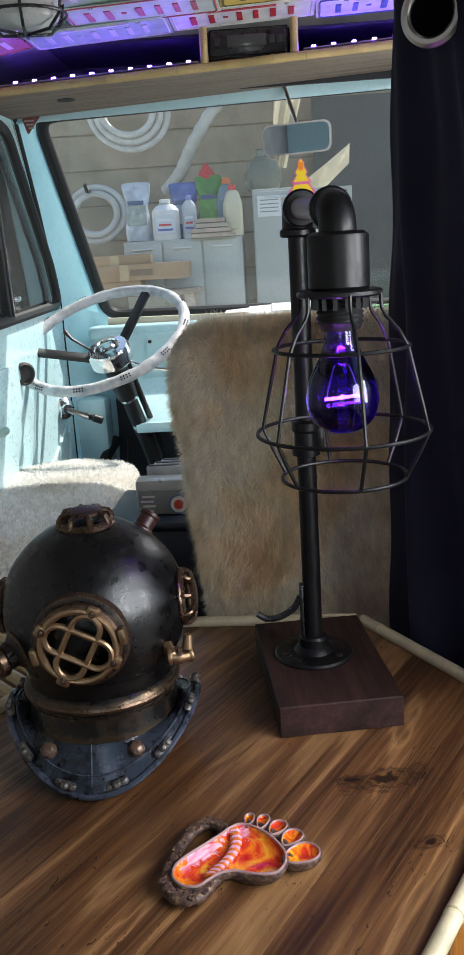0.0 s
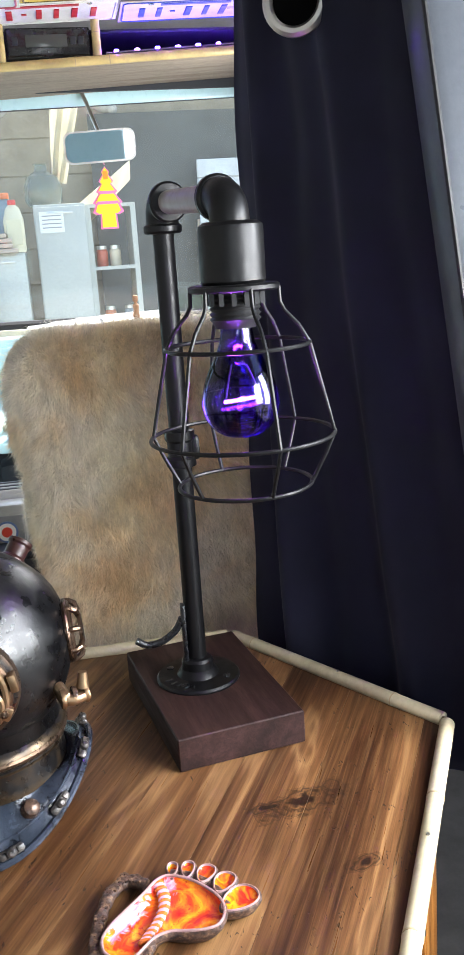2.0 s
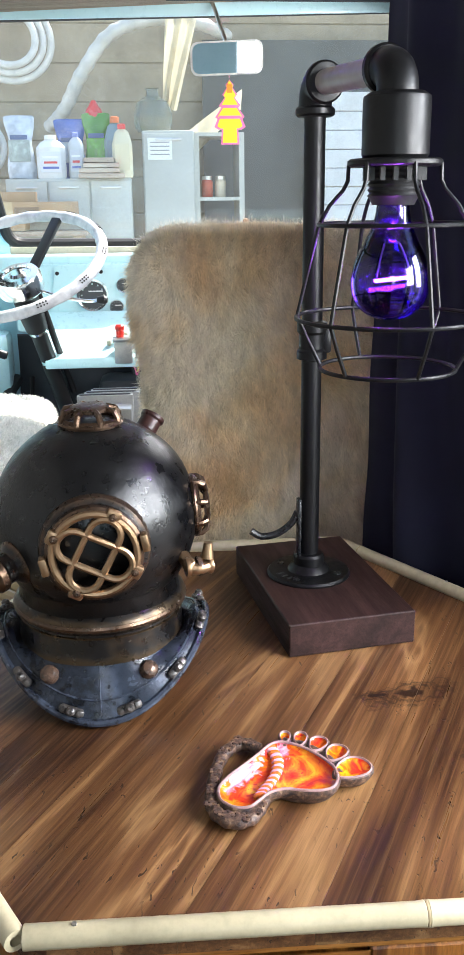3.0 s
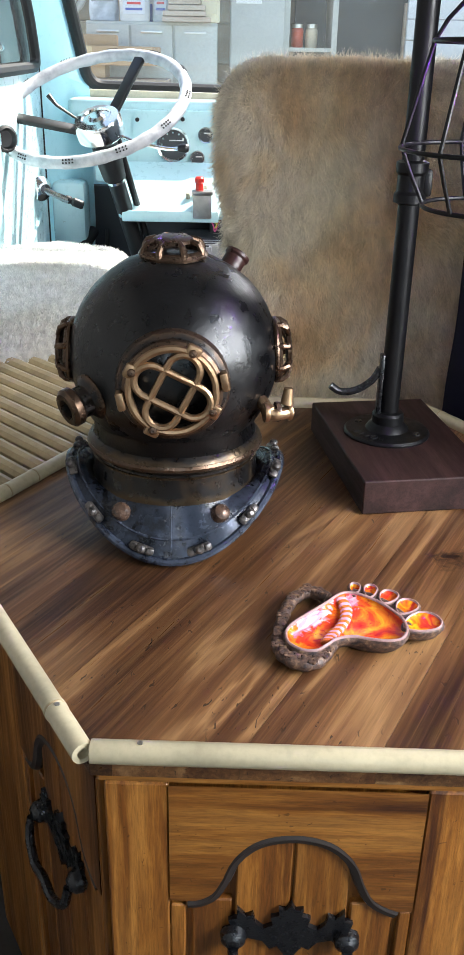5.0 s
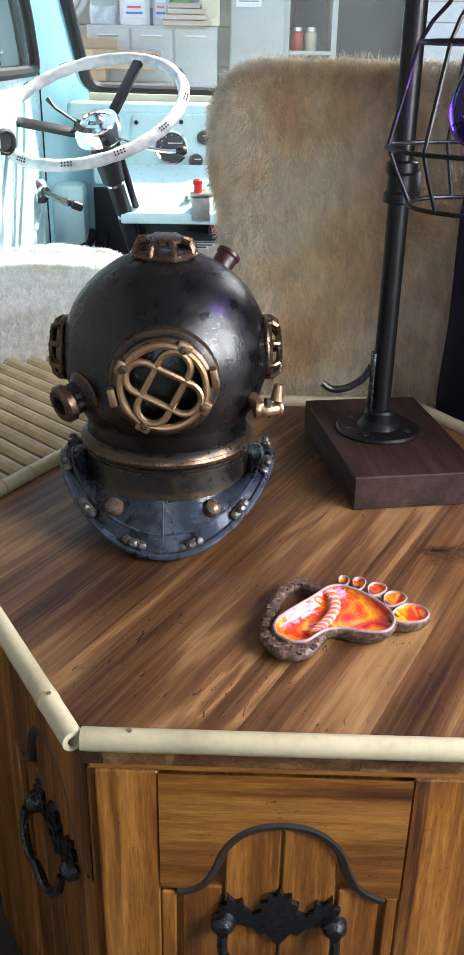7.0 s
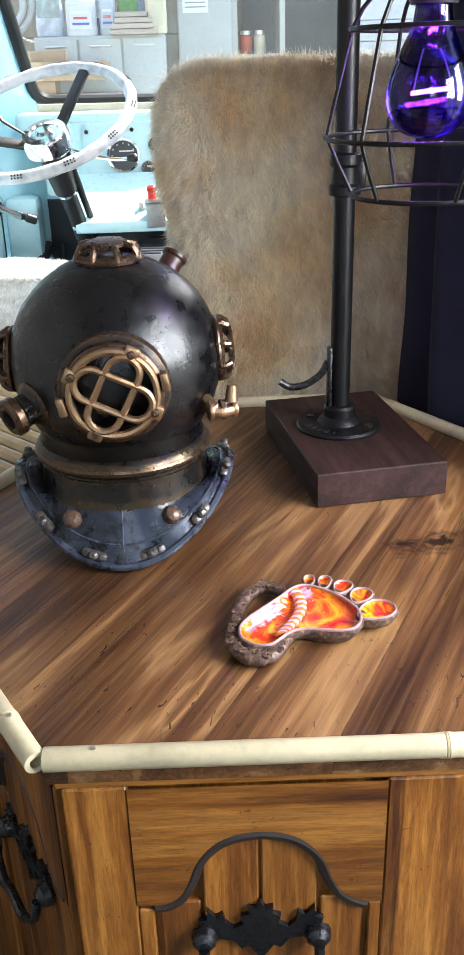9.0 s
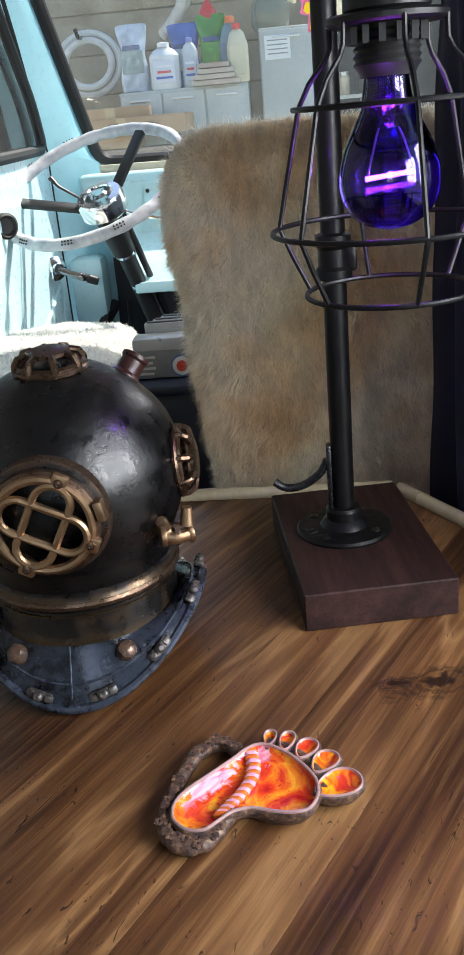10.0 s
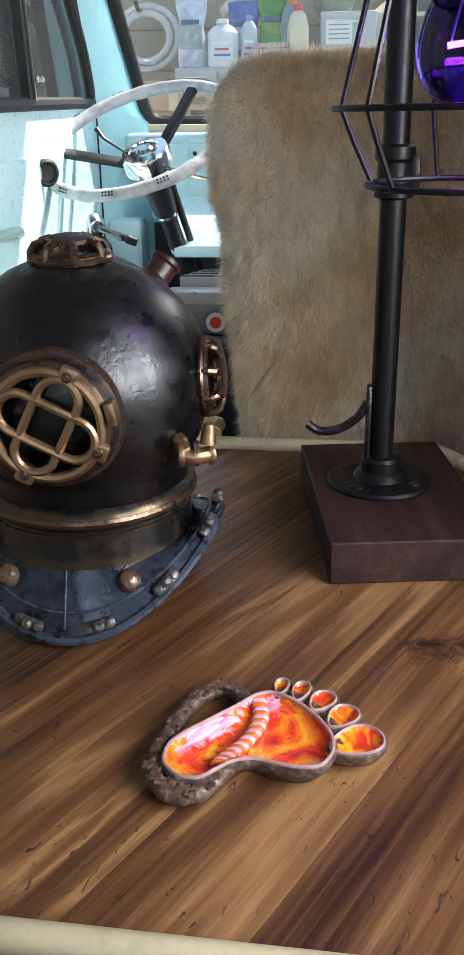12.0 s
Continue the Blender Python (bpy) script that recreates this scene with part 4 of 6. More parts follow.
# mirror and air freshener
mir = thing("rear_view_mirror", (0.118, 2.35, 1.29), "small rounded rear-view mirror on a thin rod", "mirror")
MM = frame_to((0.114, 2.35, 1.290), (-0.114, -0.991, -0.076), (1, 0, 0.01))
shape = round_poly([(-0.082, -0.036), (0.082, -0.032), (0.082, 0.036), (-0.082, 0.032)], 0.02)
part("case", prism(B(), [(p[0] * 1.04, p[1] * 1.08) for p in shape], -0.016, 0.0, MM), M["nickel"], mir)
part("mirror_glass", prism(B(), [(p[0] * 0.98, p[1] * 0.96) for p in shape], 0.0, 0.002, MM), mat("mirror_silver", (0.80, 0.88, 0.95), 0.02, 1.0), mir)
part("rod", tube(B(), [(0.118, 2.365, 1.315), (0.095, 2.43, 1.405), (0.085, 2.46, 1.44)], 0.005, 8), M["nickel"], mir)
fr = thing("air_freshener", (0.115, 2.37, 1.17), "layered yellow and pink card air freshener hanging from the mirror", "air freshener")
F = frame_to((0.122, 2.372, 1.10), (-0.05, -1, 0), (1, 0, 0))
yel, pink, orange = (Net(mat(nm, c, 0.6)) for nm, c in (("yellow_card", (0.85, 0.62, 0.02)), ("pink_card", (0.75, 0.16, 0.38)), ("orange_card", (0.85, 0.25, 0.02))))
half = [(0.0, 0.146), (0.010, 0.134), (0.007, 0.128), (0.018, 0.112), (0.012, 0.106), (0.026, 0.088), (0.020, 0.083), (0.036, 0.062), (0.030, 0.058), (0.038, 0.040), (0.028, 0.034), (0.020, 0.034), (0.022, 0.0)]
tree = half + [(-x, y) for x, y in half[:0:-1]]
part("card", prism(B(), tree, -0.002, 0.0, F), pink.m, fr, "pink card edge")
part("printed_face", prism(B(), [(x * 0.80, 0.004 + y * 0.955) for x, y in tree], 0.0, 0.0008, F), yel.m, fr, "bright yellow printed face")
part("top_band", box(B(), (0, 0.126, 0.0012), (0.012, 0.020, 0.0012), F, 0.0004, 1), orange.m, fr)
for w, y in ((0.052, 0.062), (0.040, 0.086)):
    part("garland", box(B(), (0, y, 0.0012), (w, 0.007, 0.0014), F, 0.0005, 1), pink.m, fr)
part("cord", tube(B(), [F @ Vector((0, 0.15, 0)), F @ Vector((-0.004, 0.165, 0)), (0.114, 2.37, 1.295)], 0.0012, 6), mat("pink_cord", (0.6, 0.2, 0.3), 0.6), fr)

# ---- seats ----
def seat_outline(v):
    """Left and right edge of the backrest at a height from 0 (bottom) to 1 (top)."""
    z = 0.30 + 0.625 * v
    left = -0.060 - 0.052 * min(1.0, max(0.0, (z - 0.40) / 0.42))
    right = 0.255 + 0.03 * v
    return left, right, z


seat = thing("passenger_seat", (0.09, 1.38, 0.0), "passenger seat under a thick beige sheepskin cover", "seat")
bm = B()


def seat_point(u, v):
    a = 2 * math.pi * u
    pw = lambda t, ex: math.copysign(abs(t) ** ex, t)
    v = 1 - (1 - v) ** 1.6
    l, r, z = seat_outline(v)
    t = min(1.0, max(0.0, (z - 0.850) / 0.075))
    k = math.sqrt(max(0.0, 1 - t * t))
    hx = (r - l) / 2 - 0.062 * (1 - k)
    hy = 0.064 * (0.35 + 0.65 * k) if v < 0.9999 else 0.0
    x, y = (l + r) / 2 + hx * pw(math.cos(a), 0.42), 1.375 + 0.04 * (v - 0.5) + hy * pw(math.sin(a), 0.55)
    d = 0.007 * noise.noise(Vector((x * 14, y * 14, z * 14))) + 0.005 * noise.noise(Vector((x * 40, y * 40, z * 40)))
    return Vector((x + d, y - abs(d), z + d * 0.5))


sheet(bm, 80, 60, seat_point, True)
hide = part("backrest_cover", bm, M["fur"], seat, "beige sheepskin with long pile", 0)
hide.data.shade_smooth()
p, nn = scatter(hide, 210000, 3, lambda p, n: (p[:, 1] < 1.385) | (p[:, 2] > 0.86))
fur_strands("fleece", p, nn, (0.06, -0.05, -0.55), 0.027, 0.0009, M["fur"], seat, 11, 0.42)
part("seat_base", box(B(), (0.10, 1.62, 0.20), (0.40, 0.46, 0.34), None, 0.04, 3), M["dark_vinyl"], seat)

drv = thing("driver_seat", (-0.47, 1.85, 0.3), "driver's seat cushion under a cream sheepskin cover", "seat")
bm = B()


def cushion_point(u, v):
    a = 2 * math.pi * u
    f = lambda t, e: math.copysign(abs(t) ** e, t)
    k = math.sin(math.pi * min(v, 0.999999) ) ** 0.45
    x, y = -0.50 + 0.185 * f(math.cos(a), 0.5) * k, 1.895 + 0.43 * f(math.sin(a), 0.5) * k
    z = 0.468 - 0.059 * f(math.cos(math.pi * v), 0.7)
    d = 0.008 * noise.noise(Vector((x * 9, y * 9, z * 9)))
    return Vector((x, y, z + d + 0.012 * (y - 1.85)))


sheet(bm, 56, 28, cushion_point, True)
hide = part("cushion_cover", bm, M["fur_white"], drv, "cream short-pile sheepskin", 0)
hide.data.shade_smooth()
p, nn = scatter(hide, 70000, 4, lambda p, n: p[:, 2] > 0.455)
fur_strands("fleece", p, nn, (0.1, -0.3, 0.0), 0.011, 0.0013, M["fur_white"], drv, 12, 0.5)
part("seat_box", box(B(), (-0.49, 1.88, 0.215), (0.35, 0.82, 0.41), None, 0.02), speckled("blue_vinyl", (0.05, 0.10, 0.2), 0.2, 14, 0.5), drv)

# ---- curtain ----
CA, CB = Vector((0.172, 1.205, 0)), Vector((0.272, 0.850, 0))
cur = thing("curtain", (0.26, 1.02, 0.4), "heavy dark navy blackout curtain hanging on metal eyelets", "curtain")


def curtain_point(u, v):
    z = 1.33 - 0.90 * v
    p = CA.lerp(CB, u)
    side = Vector((0.93, 0.36, 0))
    amp = 0.007 + 0.010 * v
    w = amp * (math.sin(u * 15 + 0.6) + 0.5 * math.sin(u * 31 + 2 + v) + 0.35 * math.sin(u * 7 + 3 * v))
    w += 0.008 * noise.noise(Vector((u * 6, v * 5, 0)))
    p = p + side * w
    p.x += 0.030 * max(0.0, 1 - u * 3) * (1 - v) ** 2 + 0.012 * v * v
    p.x += 0.125 * u * v
    return Vector((p.x, p.y, z))


bm = B()
sheet(bm, 120, 60, curtain_point)
bmesh.ops.solidify(bm, geom=bm.faces[:], thickness=0.0016)
part("cloth", bm, M["curtain"], cur, "", 60)
bm = B()
sheet(bm, 120, 3, lambda u, v: curtain_point(u, 0.995 + 0.012 * v) + Vector((-0.003, -0.002, 0)))
part("hem", bm, M["curtain"], cur, "", 60)
for u in (0.62,):
    c = curtain_point(u, 0.088)
    m = frame_to(c + Vector((-0.022, -0.018, 0)), (-0.45, -0.89, 0.0), (0, 0, 1))
    ring = part("eyelet", lathe(B(), [(0.0215, -0.003), (0.0215, 0.004), (0.024, 0.0065), (0.028, 0.006), (0.0315, 0.003), (0.0315, -0.001)], m, 40), M["nickel"], cur, "brushed nickel eyelet")
    # black disc paints the shade within the eyelet
    part("eyelet_shadow", lathe(B(), [(0, 0.0012), (0.0217, 0.0012), (0.0217, 0.0)], m, 32), M["void"], ring)
rod = part("curtain_rod", tube(B(), [(0.225, 1.17, 1.285), (0.285, 0.86, 1.285)], 0.009, 12), M["black_iron"])
tagged(rod, "black metal curtain rod through the eyelets", "curtain rod")
# bent grab pipe behind the table
gp = part("grab_pipe", tube(B(), smooth_line([(0.352, 0.86, 0.60), (0.345, 0.845, 0.575), (0.35, 0.83, 0.555), (0.372, 0.80, 0.56), (0.40, 0.74, 0.58)], 6), 0.008, 12), M["nickel"])
tagged(gp, "bent bare metal pipe beside the door post", "pipe")

# ---- bamboo bench beside the table ----
bench = thing("bamboo_bench", (-0.45, 1.2, 0.0), "low bench topped with aged bamboo slats", "bench")
d = Vector((0.70, -0.71, 0)).normalized()
nrm = Vector((0.71, 0.70, 0)).normalized()
for k in range(22):
    c = Vector((-0.575, 1.02, 0.478)) + nrm * (0.0285 * k - 0.02)
    t0 = max((-0.70 - c.x) / d.x, (1.60 - c.y) / d.y)
    t1 = min(((-0.375 + (c.y - 0.815) * 0.0) - c.x) / d.x + 0.5, (0.80 - c.y) / d.y)
    # stop short of the table's back left edge
    e0, e1 = Vector((-0.375, 0.815, 0)), Vector((-0.175, 1.18, 0))
    ed = e1 - e0
    out = Vector((-ed.y, ed.x, 0)).normalized()
    den = d.dot(out)
    hit = (e0 + out * 0.028 - Vector((c.x, c.y, 0))).dot(out) / den
    t1 = min(hit, 0.9)
    a, b = c + d * t0, c + d * t1
    if b.y > 1.19 and b.x > -0.19:
        b = c + d * ((-0.12 - c.x) / d.x)
    if t1 - t0 < 0.05:
        continue
    bm = B()
    lathe(bm, [(0, 0), (0.0105, 0), (0.0112, 0.002), (0.0108, 0.09), (0.0118, 0.093), (0.0110, 0.096), (0.0112, (b - a).length - 0.002), (0.0105, (b - a).length), (0, (b - a).length)], frame_to(a, b - a, (0, 0, 1)), 10)
    part("slat", bm, M["bamboo_slat"], bench)
part("frame", box(B(), (-0.52, 1.25, 0.44), (0.32, 0.55, 0.03)), M["dark_vinyl"], bench)
for x, y in ((-0.66, 1.0), (-0.40, 1.48), (-0.66, 1.48)):
    part("leg", box(B(), (x, y, 0.215), (0.04, 0.04, 0.43), None, 0.004), M["rail_wood"], bench)
bamboo("edge_cane", (-0.405, 0.835, 0.487), (-0.205, 1.20, 0.487), 0.012, bench, 2, 9)

# crate with a small radio between the seats
crate = thing("storage_crate", (-0.20, 1.78, 0.0), "dark plastic crate standing between the seats", "crate")
part("body", box(B(), (-0.21, 1.83, 0.26), (0.20, 0.26, 0.48), None, 0.012), mat("dark_blue_plastic", (0.012, 0.016, 0.03), 0.4), crate)
part("rim", box(B(), (-0.215, 1.83, 0.507), (0.21, 0.27, 0.02), None, 0.006), mat("dark_blue_rim", (0.014, 0.02, 0.035), 0.35), crate)
rad = thing("portable_radio", (-0.19, 1.76, 0.517), "small silver portable radio with a round red and white badge", "radio")
silver = speckled("silver_plastic", (0.42, 0.43, 0.43), 0.12, 30, 0.35, 0.3)
part("body", box(B(), (-0.195, 1.775, 0.554), (0.125, 0.05, 0.075), None, 0.006), silver, rad)
part("front", box(B(), (-0.195, 1.749, 0.545), (0.115, 0.004, 0.052), None, 0.002), speckled("grey_front", (0.22, 0.23, 0.24), 0.15, 40, 0.4), rad)
for k in range(4):
    part("bar", box(B(), (-0.235 + 0.004 * (k % 2), 1.7462, 0.528 + 0.010 * k), (0.026, 0.002, 0.004)), mat("print_white", (0.6, 0.6, 0.6), 0.5), rad)
for r, c, z in ((0.021, (0.10, 0.16, 0.34), 0.0), (0.017, (0.8, 0.8, 0.78), 0.0012), (0.010, (0.62, 0.05, 0.03), 0.0024)):
    part("badge", lathe(B(), [(0, 0.002 + z), (r, 0.002 + z), (r, z)], frame_to((-0.170, 1.748, 0.540), (0, -1, 0)), 24), mat("badge_paint", c, 0.35), rad)
for k in range(3):
    tape = thing("cassette_case", (-0.185 + 0.01 * k, 1.81 + 0.024 * k, 0.517), "clear plastic cassette case standing on edge", "cassette", "cassettes in the crate")
    part("case", box(B(), (-0.185 + 0.012 * k, 1.812 + 0.026 * k, 0.562), (0.11, 0.015, 0.09), None, 0.002), speckled("pale_plastic", (0.5, 0.51, 0.52), 0.15, 30, 0.25), tape)
    part("spine", box(B(), (-0.185 + 0.012 * k, 1.812 + 0.026 * k, 0.608), (0.10, 0.009, 0.003), None, 0.001), mat("dark_spine", (0.05, 0.05, 0.06), 0.4), tape)

# ---- table ----
HEX = [Vector(p) for p in ((-0.197, 0.522), (0.121, 0.512), (0.321, 0.872), (0.146, 1.168), (-0.172, 1.178), (-0.373, 0.820))]
TOP = 0.524
table = thing("side_table", (-0.026, 0.845, 0.0), "six-sided stained pine cabinet table edged with bamboo canes", "table")
hc = sum(HEX, Vector((0, 0))) / 6


def shrink(by):
    """The table's outline moved inwards."""
    return [hc + (p - hc) * (1 - by / 0.31) for p in HEX]


def clip(poly, n, c, keep):
    """Part of a polygon on one side of the line n.p = c."""
    out = []
    for i in range(len(poly)):
        a, b = poly[i - 1], poly[i]
        da, db = (n.dot(a) - c) * keep, (n.dot(b) - c) * keep
        if da >= 0:
            out.append(a)
        if da * db < 0:
            out.append(a + (b - a) * (da / (da - db)))
    return out


gdir = Vector((math.cos(radians(GRAIN)), math.sin(radians(GRAIN))))
gnrm = Vector((-gdir.y, gdir.x))
inner = shrink(0.006)
cuts = [-0.40, -0.265, -0.175, -0.095, -0.02, 0.05, 0.13, 0.205, 0.40]
for a, b in zip(cuts, cuts[1:]):
    piece = clip(clip(inner, gnrm, gnrm.dot(hc) + a + 0.0002, 1), gnrm, gnrm.dot(hc) + b - 0.0002, -1)
    if len(piece) > 2:
        part("plank", prism(B(), [(p.x, p.y) for p in piece], TOP - 0.022, TOP), M["table_wood"], table)
part("under_top", prism(B(), [(p.x, p.y) for p in shrink(0.014)], TOP - 0.034, TOP - 0.0225), M["rail_wood"], table)
for i in range(6):
    a, b = HEX[i], HEX[(i + 1) % 6]
    dd = (b - a).normalized()
    a2, b2 = a + dd * 0.006, b - dd * (0.006 if i != 5 else -0.003)
    cane = bamboo("edge_cane", (a2.x, a2.y, TOP + 0.0045), (b2.x, b2.y, TOP + 0.0045), 0.0080, table, 2 if i != 0 else 1, 20 + i, 18)
for i, f in ((0, 0.12), (5, 0.88), (1, 0.5), (2, 0.45)):
    pnt = HEX[i].lerp(HEX[(i + 1) % 6], f)
    part("pin", lathe(B(), [(0.002, 0), (0.0018, 0.001), (0, 0.0014)], Matrix.Translation((pnt.x, pnt.y, TOP + 0.0124)), 8), M["nickel"], table)

carc = shrink(0.016)
for i in range(6):
    a, b = carc[i], carc[(i + 1) % 6]
    e = Vector((b.x - a.x, b.y - a.y, 0))
    ln = e.length
    m = Matrix.Translation((a.x, a.y, 0)) @ Matrix((e.normalized(), Vector((0, 0, 1)), e.normalized().cross(Vector((0, 0, 1))), )).transposed().to_4x4()
    # local: x along the side, y up, z outwards
    wood_here = M["door_wood"]
    ctr = 0.135 if i == 0 else (0.236 if i == 5 else ln / 2)
    side = part("side_panel", box(B(), (ln / 2, 0.25, -0.014), (ln - 0.004, 0.49, 0.016), m), wood_here, table)
    l0, l1, r0, r1 = 0.002, ctr - 0.089, ctr + 0.088, ln - 0.002
    part("stile", box(B(), ((l0 + l1) / 2, 0.247, -0.002), (l1 - l0, 0.484, 0.010), m, 0.0015, 1), wood_here, table)
    part("stile", box(B(), ((r0 + r1) / 2, 0.247, -0.002), (r1 - r0, 0.484, 0.010), m, 0.0015, 1), wood_here, table)
    # arched top rail
    arch = [Vector(q) for q in ((-0.076, 0.378), (-0.068, 0.379), (-0.058, 0.386), (-0.050, 0.402), (-0.042, 0.423), (-0.025, 0.440), (0.0, 0.446), (0.025, 0.440), (0.042, 0.423), (0.050, 0.402), (0.058, 0.386), (0.068, 0.378), (0.077, 0.374))]
    curve = smooth_line([q.to_3d() for q in arch], 5)
    bm = B()
    rail_line = [Vector((-0.0888, 0.378, 0))] + curve + [Vector((0.0878, 0.374, 0))]
    outline = [(ctr + q.x, q.y) for q in rail_line]
    k = len(rail_line)
    lo = [bm.verts.new(m @ Vector((x, y, -0.006))) for x, y in outline]
    hi = [bm.verts.new(m @ Vector((x, y, 0.0035))) for x, y in outline]
    top_lo = [bm.verts.new(m @ Vector((ctr + q.x, 0.488, -0.006))) for q in rail_line]
    top_hi = [bm.verts.new(m @ Vector((ctr + q.x, 0.488, 0.0035))) for q in rail_line]
    for j in range(k - 1):
        bm.faces.new((hi[j], hi[j + 1], top_hi[j + 1], top_hi[j]))
        bm.faces.new((lo[j], lo[j + 1], hi[j + 1], hi[j]))
    part("rail", bm, M["rail_wood"] if i in (0, 3) else M["door_wood"], table)
    # groove along the arch, drawn as a near-black tube
    part("groove", tube(B(), [m @ Vector((ctr + q.x, q.y - 0.004, -0.002)) for q in curve], 0.0062, 8), mat("dark_groove", (0.022, 0.015, 0.012), 0.5), table)
    for u0, u1 in ((-0.089, -0.077), (0.078, 0.088)):
        part("side_strip", box(B(), (ctr + (u0 + u1) / 2, 0.201, -0.002), (u1 - u0 - 0.001, 0.343, 0.009), m, 0.0012, 1), wood_here, table)
    for j, (u0, u1) in enumerate(((-0.073, -0.0435), (-0.041, -0.001), (0.001, 0.041), (0.0435, 0.075))):
        up = 0.376 if j in (0, 3) else 0.442
        part("door_board", box(B(), (ctr + (u0 + u1) / 2, (0.03 + up) / 2, -0.0045), (u1 - u0, up - 0.03, 0.008), m, 0.0012, 1), wood_here, table)
    # black iron handle: winged plate with a bail
    hy = 0.345
    wing = [(0, 0.032), (0.004, 0.026), (0.010, 0.027), (0.009, 0.020), (0.016, 0.018), (0.014, 0.010), (0.022, 0.006), (0.028, 0.012), (0.030, 0.021), (0.036, 0.018), (0.043, 0.026), (0.043, 0.016), (0.050, 0.014), (0.047, 0.006), (0.055, 0.002), (0.051, -0.009), (0.040, -0.012), (0.034, -0.004), (0.022, -0.007), (0.016, -0.015), (0.010, -0.012), (0.005, -0.020), (0, -0.026)]
    plate = [(ctr + 0.92 * x, hy + y) for x, y in wing] + [(ctr - 0.92 * x, hy + y) for x, y in wing[-2:0:-1]]
    pl = part("handle", prism(B(), plate, -0.001, 0.0035, m), M["black_iron"], table, "black wrought iron drop handle")
    for s in (-1, 1):
        part("boss", lathe(B(), [(0.010, 0.003), (0.009, 0.009), (0.005, 0.013), (0, 0.014)], m @ Matrix.Translation((ctr + s * 0.042, hy - 0.001, 0)), 16), M["black_iron"], pl)
    part("bail", tube(B(), [m @ q for q in smooth_line([(ctr - 0.042, hy - 0.004, 0.013), (ctr - 0.040, hy - 0.022, 0.017), (ctr - 0.020, hy - 0.034, 0.020), (ctr, hy - 0.030, 0.020), (ctr + 0.020, hy - 0.034, 0.020), (ctr + 0.040, hy - 0.022, 0.017), (ctr + 0.042, hy - 0.004, 0.013)], 5)], 0.004, 8), M["black_iron"], pl)
part("plinth", prism(B(), [(p.x, p.y) for p in shrink(0.03)], 0.0, 0.03), M["door_wood"], table)

# ---- pipe lamp ----
lamp = thing("pipe_lamp", (0.086, 0.98, TOP), "black pipe desk lamp with wire cage on dark wood block", "lamp")
ang = 0.14
bmx = Matrix.Translation((0.0846, 0.9872, TOP + 0.0185)) @ Matrix.Rotation(ang, 4, "Z")
part("base_block", box(B(), (0, 0, 0), (0.137, 0.226, 0.036), bmx, 0.0012, 1), M["lamp_wood"], lamp)
PX, PY, Z0 = 0.0755, 0.998, TOP + 0.0365
ZT = 1.078
fl = part("floor_flange", lathe(B(), [(0, 0), (0.047, 0), (0.0475, 0.002), (0.0455, 0.0045), (0.024, 0.0055), (0.021, 0.010), (0.0175, 0.013), (0.0175, 0.022), (0.0155, 0.025), (0.011, 0.026), (0, 0.026)], Matrix.Translation((PX, PY, Z0)), 40), M["black_pipe"], lamp)
for k in range(4):
    a = radians(45 + 90 * k + 12)
    part("screw", lathe(B(), [(0.0045, 0.004), (0.0042, 0.0062), (0.002, 0.0068), (0, 0.006)], Matrix.Translation((PX + 0.035 * math.cos(a), PY + 0.035 * math.sin(a), Z0)), 10), M["black_iron"], fl)
for k in range(5):
    a = radians(195 + 14 * k)
    part("bar", box(B(), (0, 0, 0), (0.004, 0.008, 0.0016), Matrix.Translation((PX + 0.036 * math.cos(a), PY + 0.036 * math.sin(a), Z0 + 0.0052)) @ Matrix.Rotation(a - math.pi / 2, 4, "Z"), 0.0005, 1), M["black_pipe"], fl)
part("pole", lathe(B(), [(0, Z0 + 0.02), (0.0108, Z0 + 0.02), (0.0108, ZT - 0.02), (0, ZT - 0.02)], Matrix.Translation((PX, PY, 0)), 28), M["black_pipe"], lamp)
cp = part("coupling", lathe(B(), [(0.0108, 0.806), (0.0160, 0.808), (0.0160, 0.816), (0.0138, 0.819), (0.0138, 0.834), (0.0160, 0.837), (0.0160, 0.846), (0.0108, 0.848)], Matrix.Translation((PX, PY, 0)), 28), M["black_pipe"], lamp)
part("switch_lug", box(B(), (PX + 0.015, PY - 0.002, 0.827), (0.010, 0.012, 0.026), None, 0.003), M["black_pipe"], cp)
adir = Vector((0.1055 - PX, 0.806 - PY, -0.009)).normalized()
E1, E2 = Vector((PX, PY, ZT)), Vector((0.1055, 0.806, ZT - 0.009))


def elbow(name, corner, a, b):
    """A pipe elbow between two directions, with beads at its mouths."""
    a, b = Vector(a).normalized(), Vector(b).normalized()
    r = 0.020
    pts = [corner + a * r * (1 - t) ** 2 + b * r * t ** 2 for t in (i / 10 for i in range(11))]
    ob = part(name, tube(B(), [corner + a * 0.026] + pts + [corner + b * 0.026], 0.0165, 22), M["black_pipe"], lamp)
    for dv in (a, b):
        part("bead", lathe(B(), [(0.011, 0), (0.0175, 0.001), (0.0195, 0.003), (0.0195, 0.008), (0.0175, 0.010), (0.011, 0.0105)], frame_to(corner + dv * 0.020, dv), 28), M["black_pipe"], ob)
    return ob


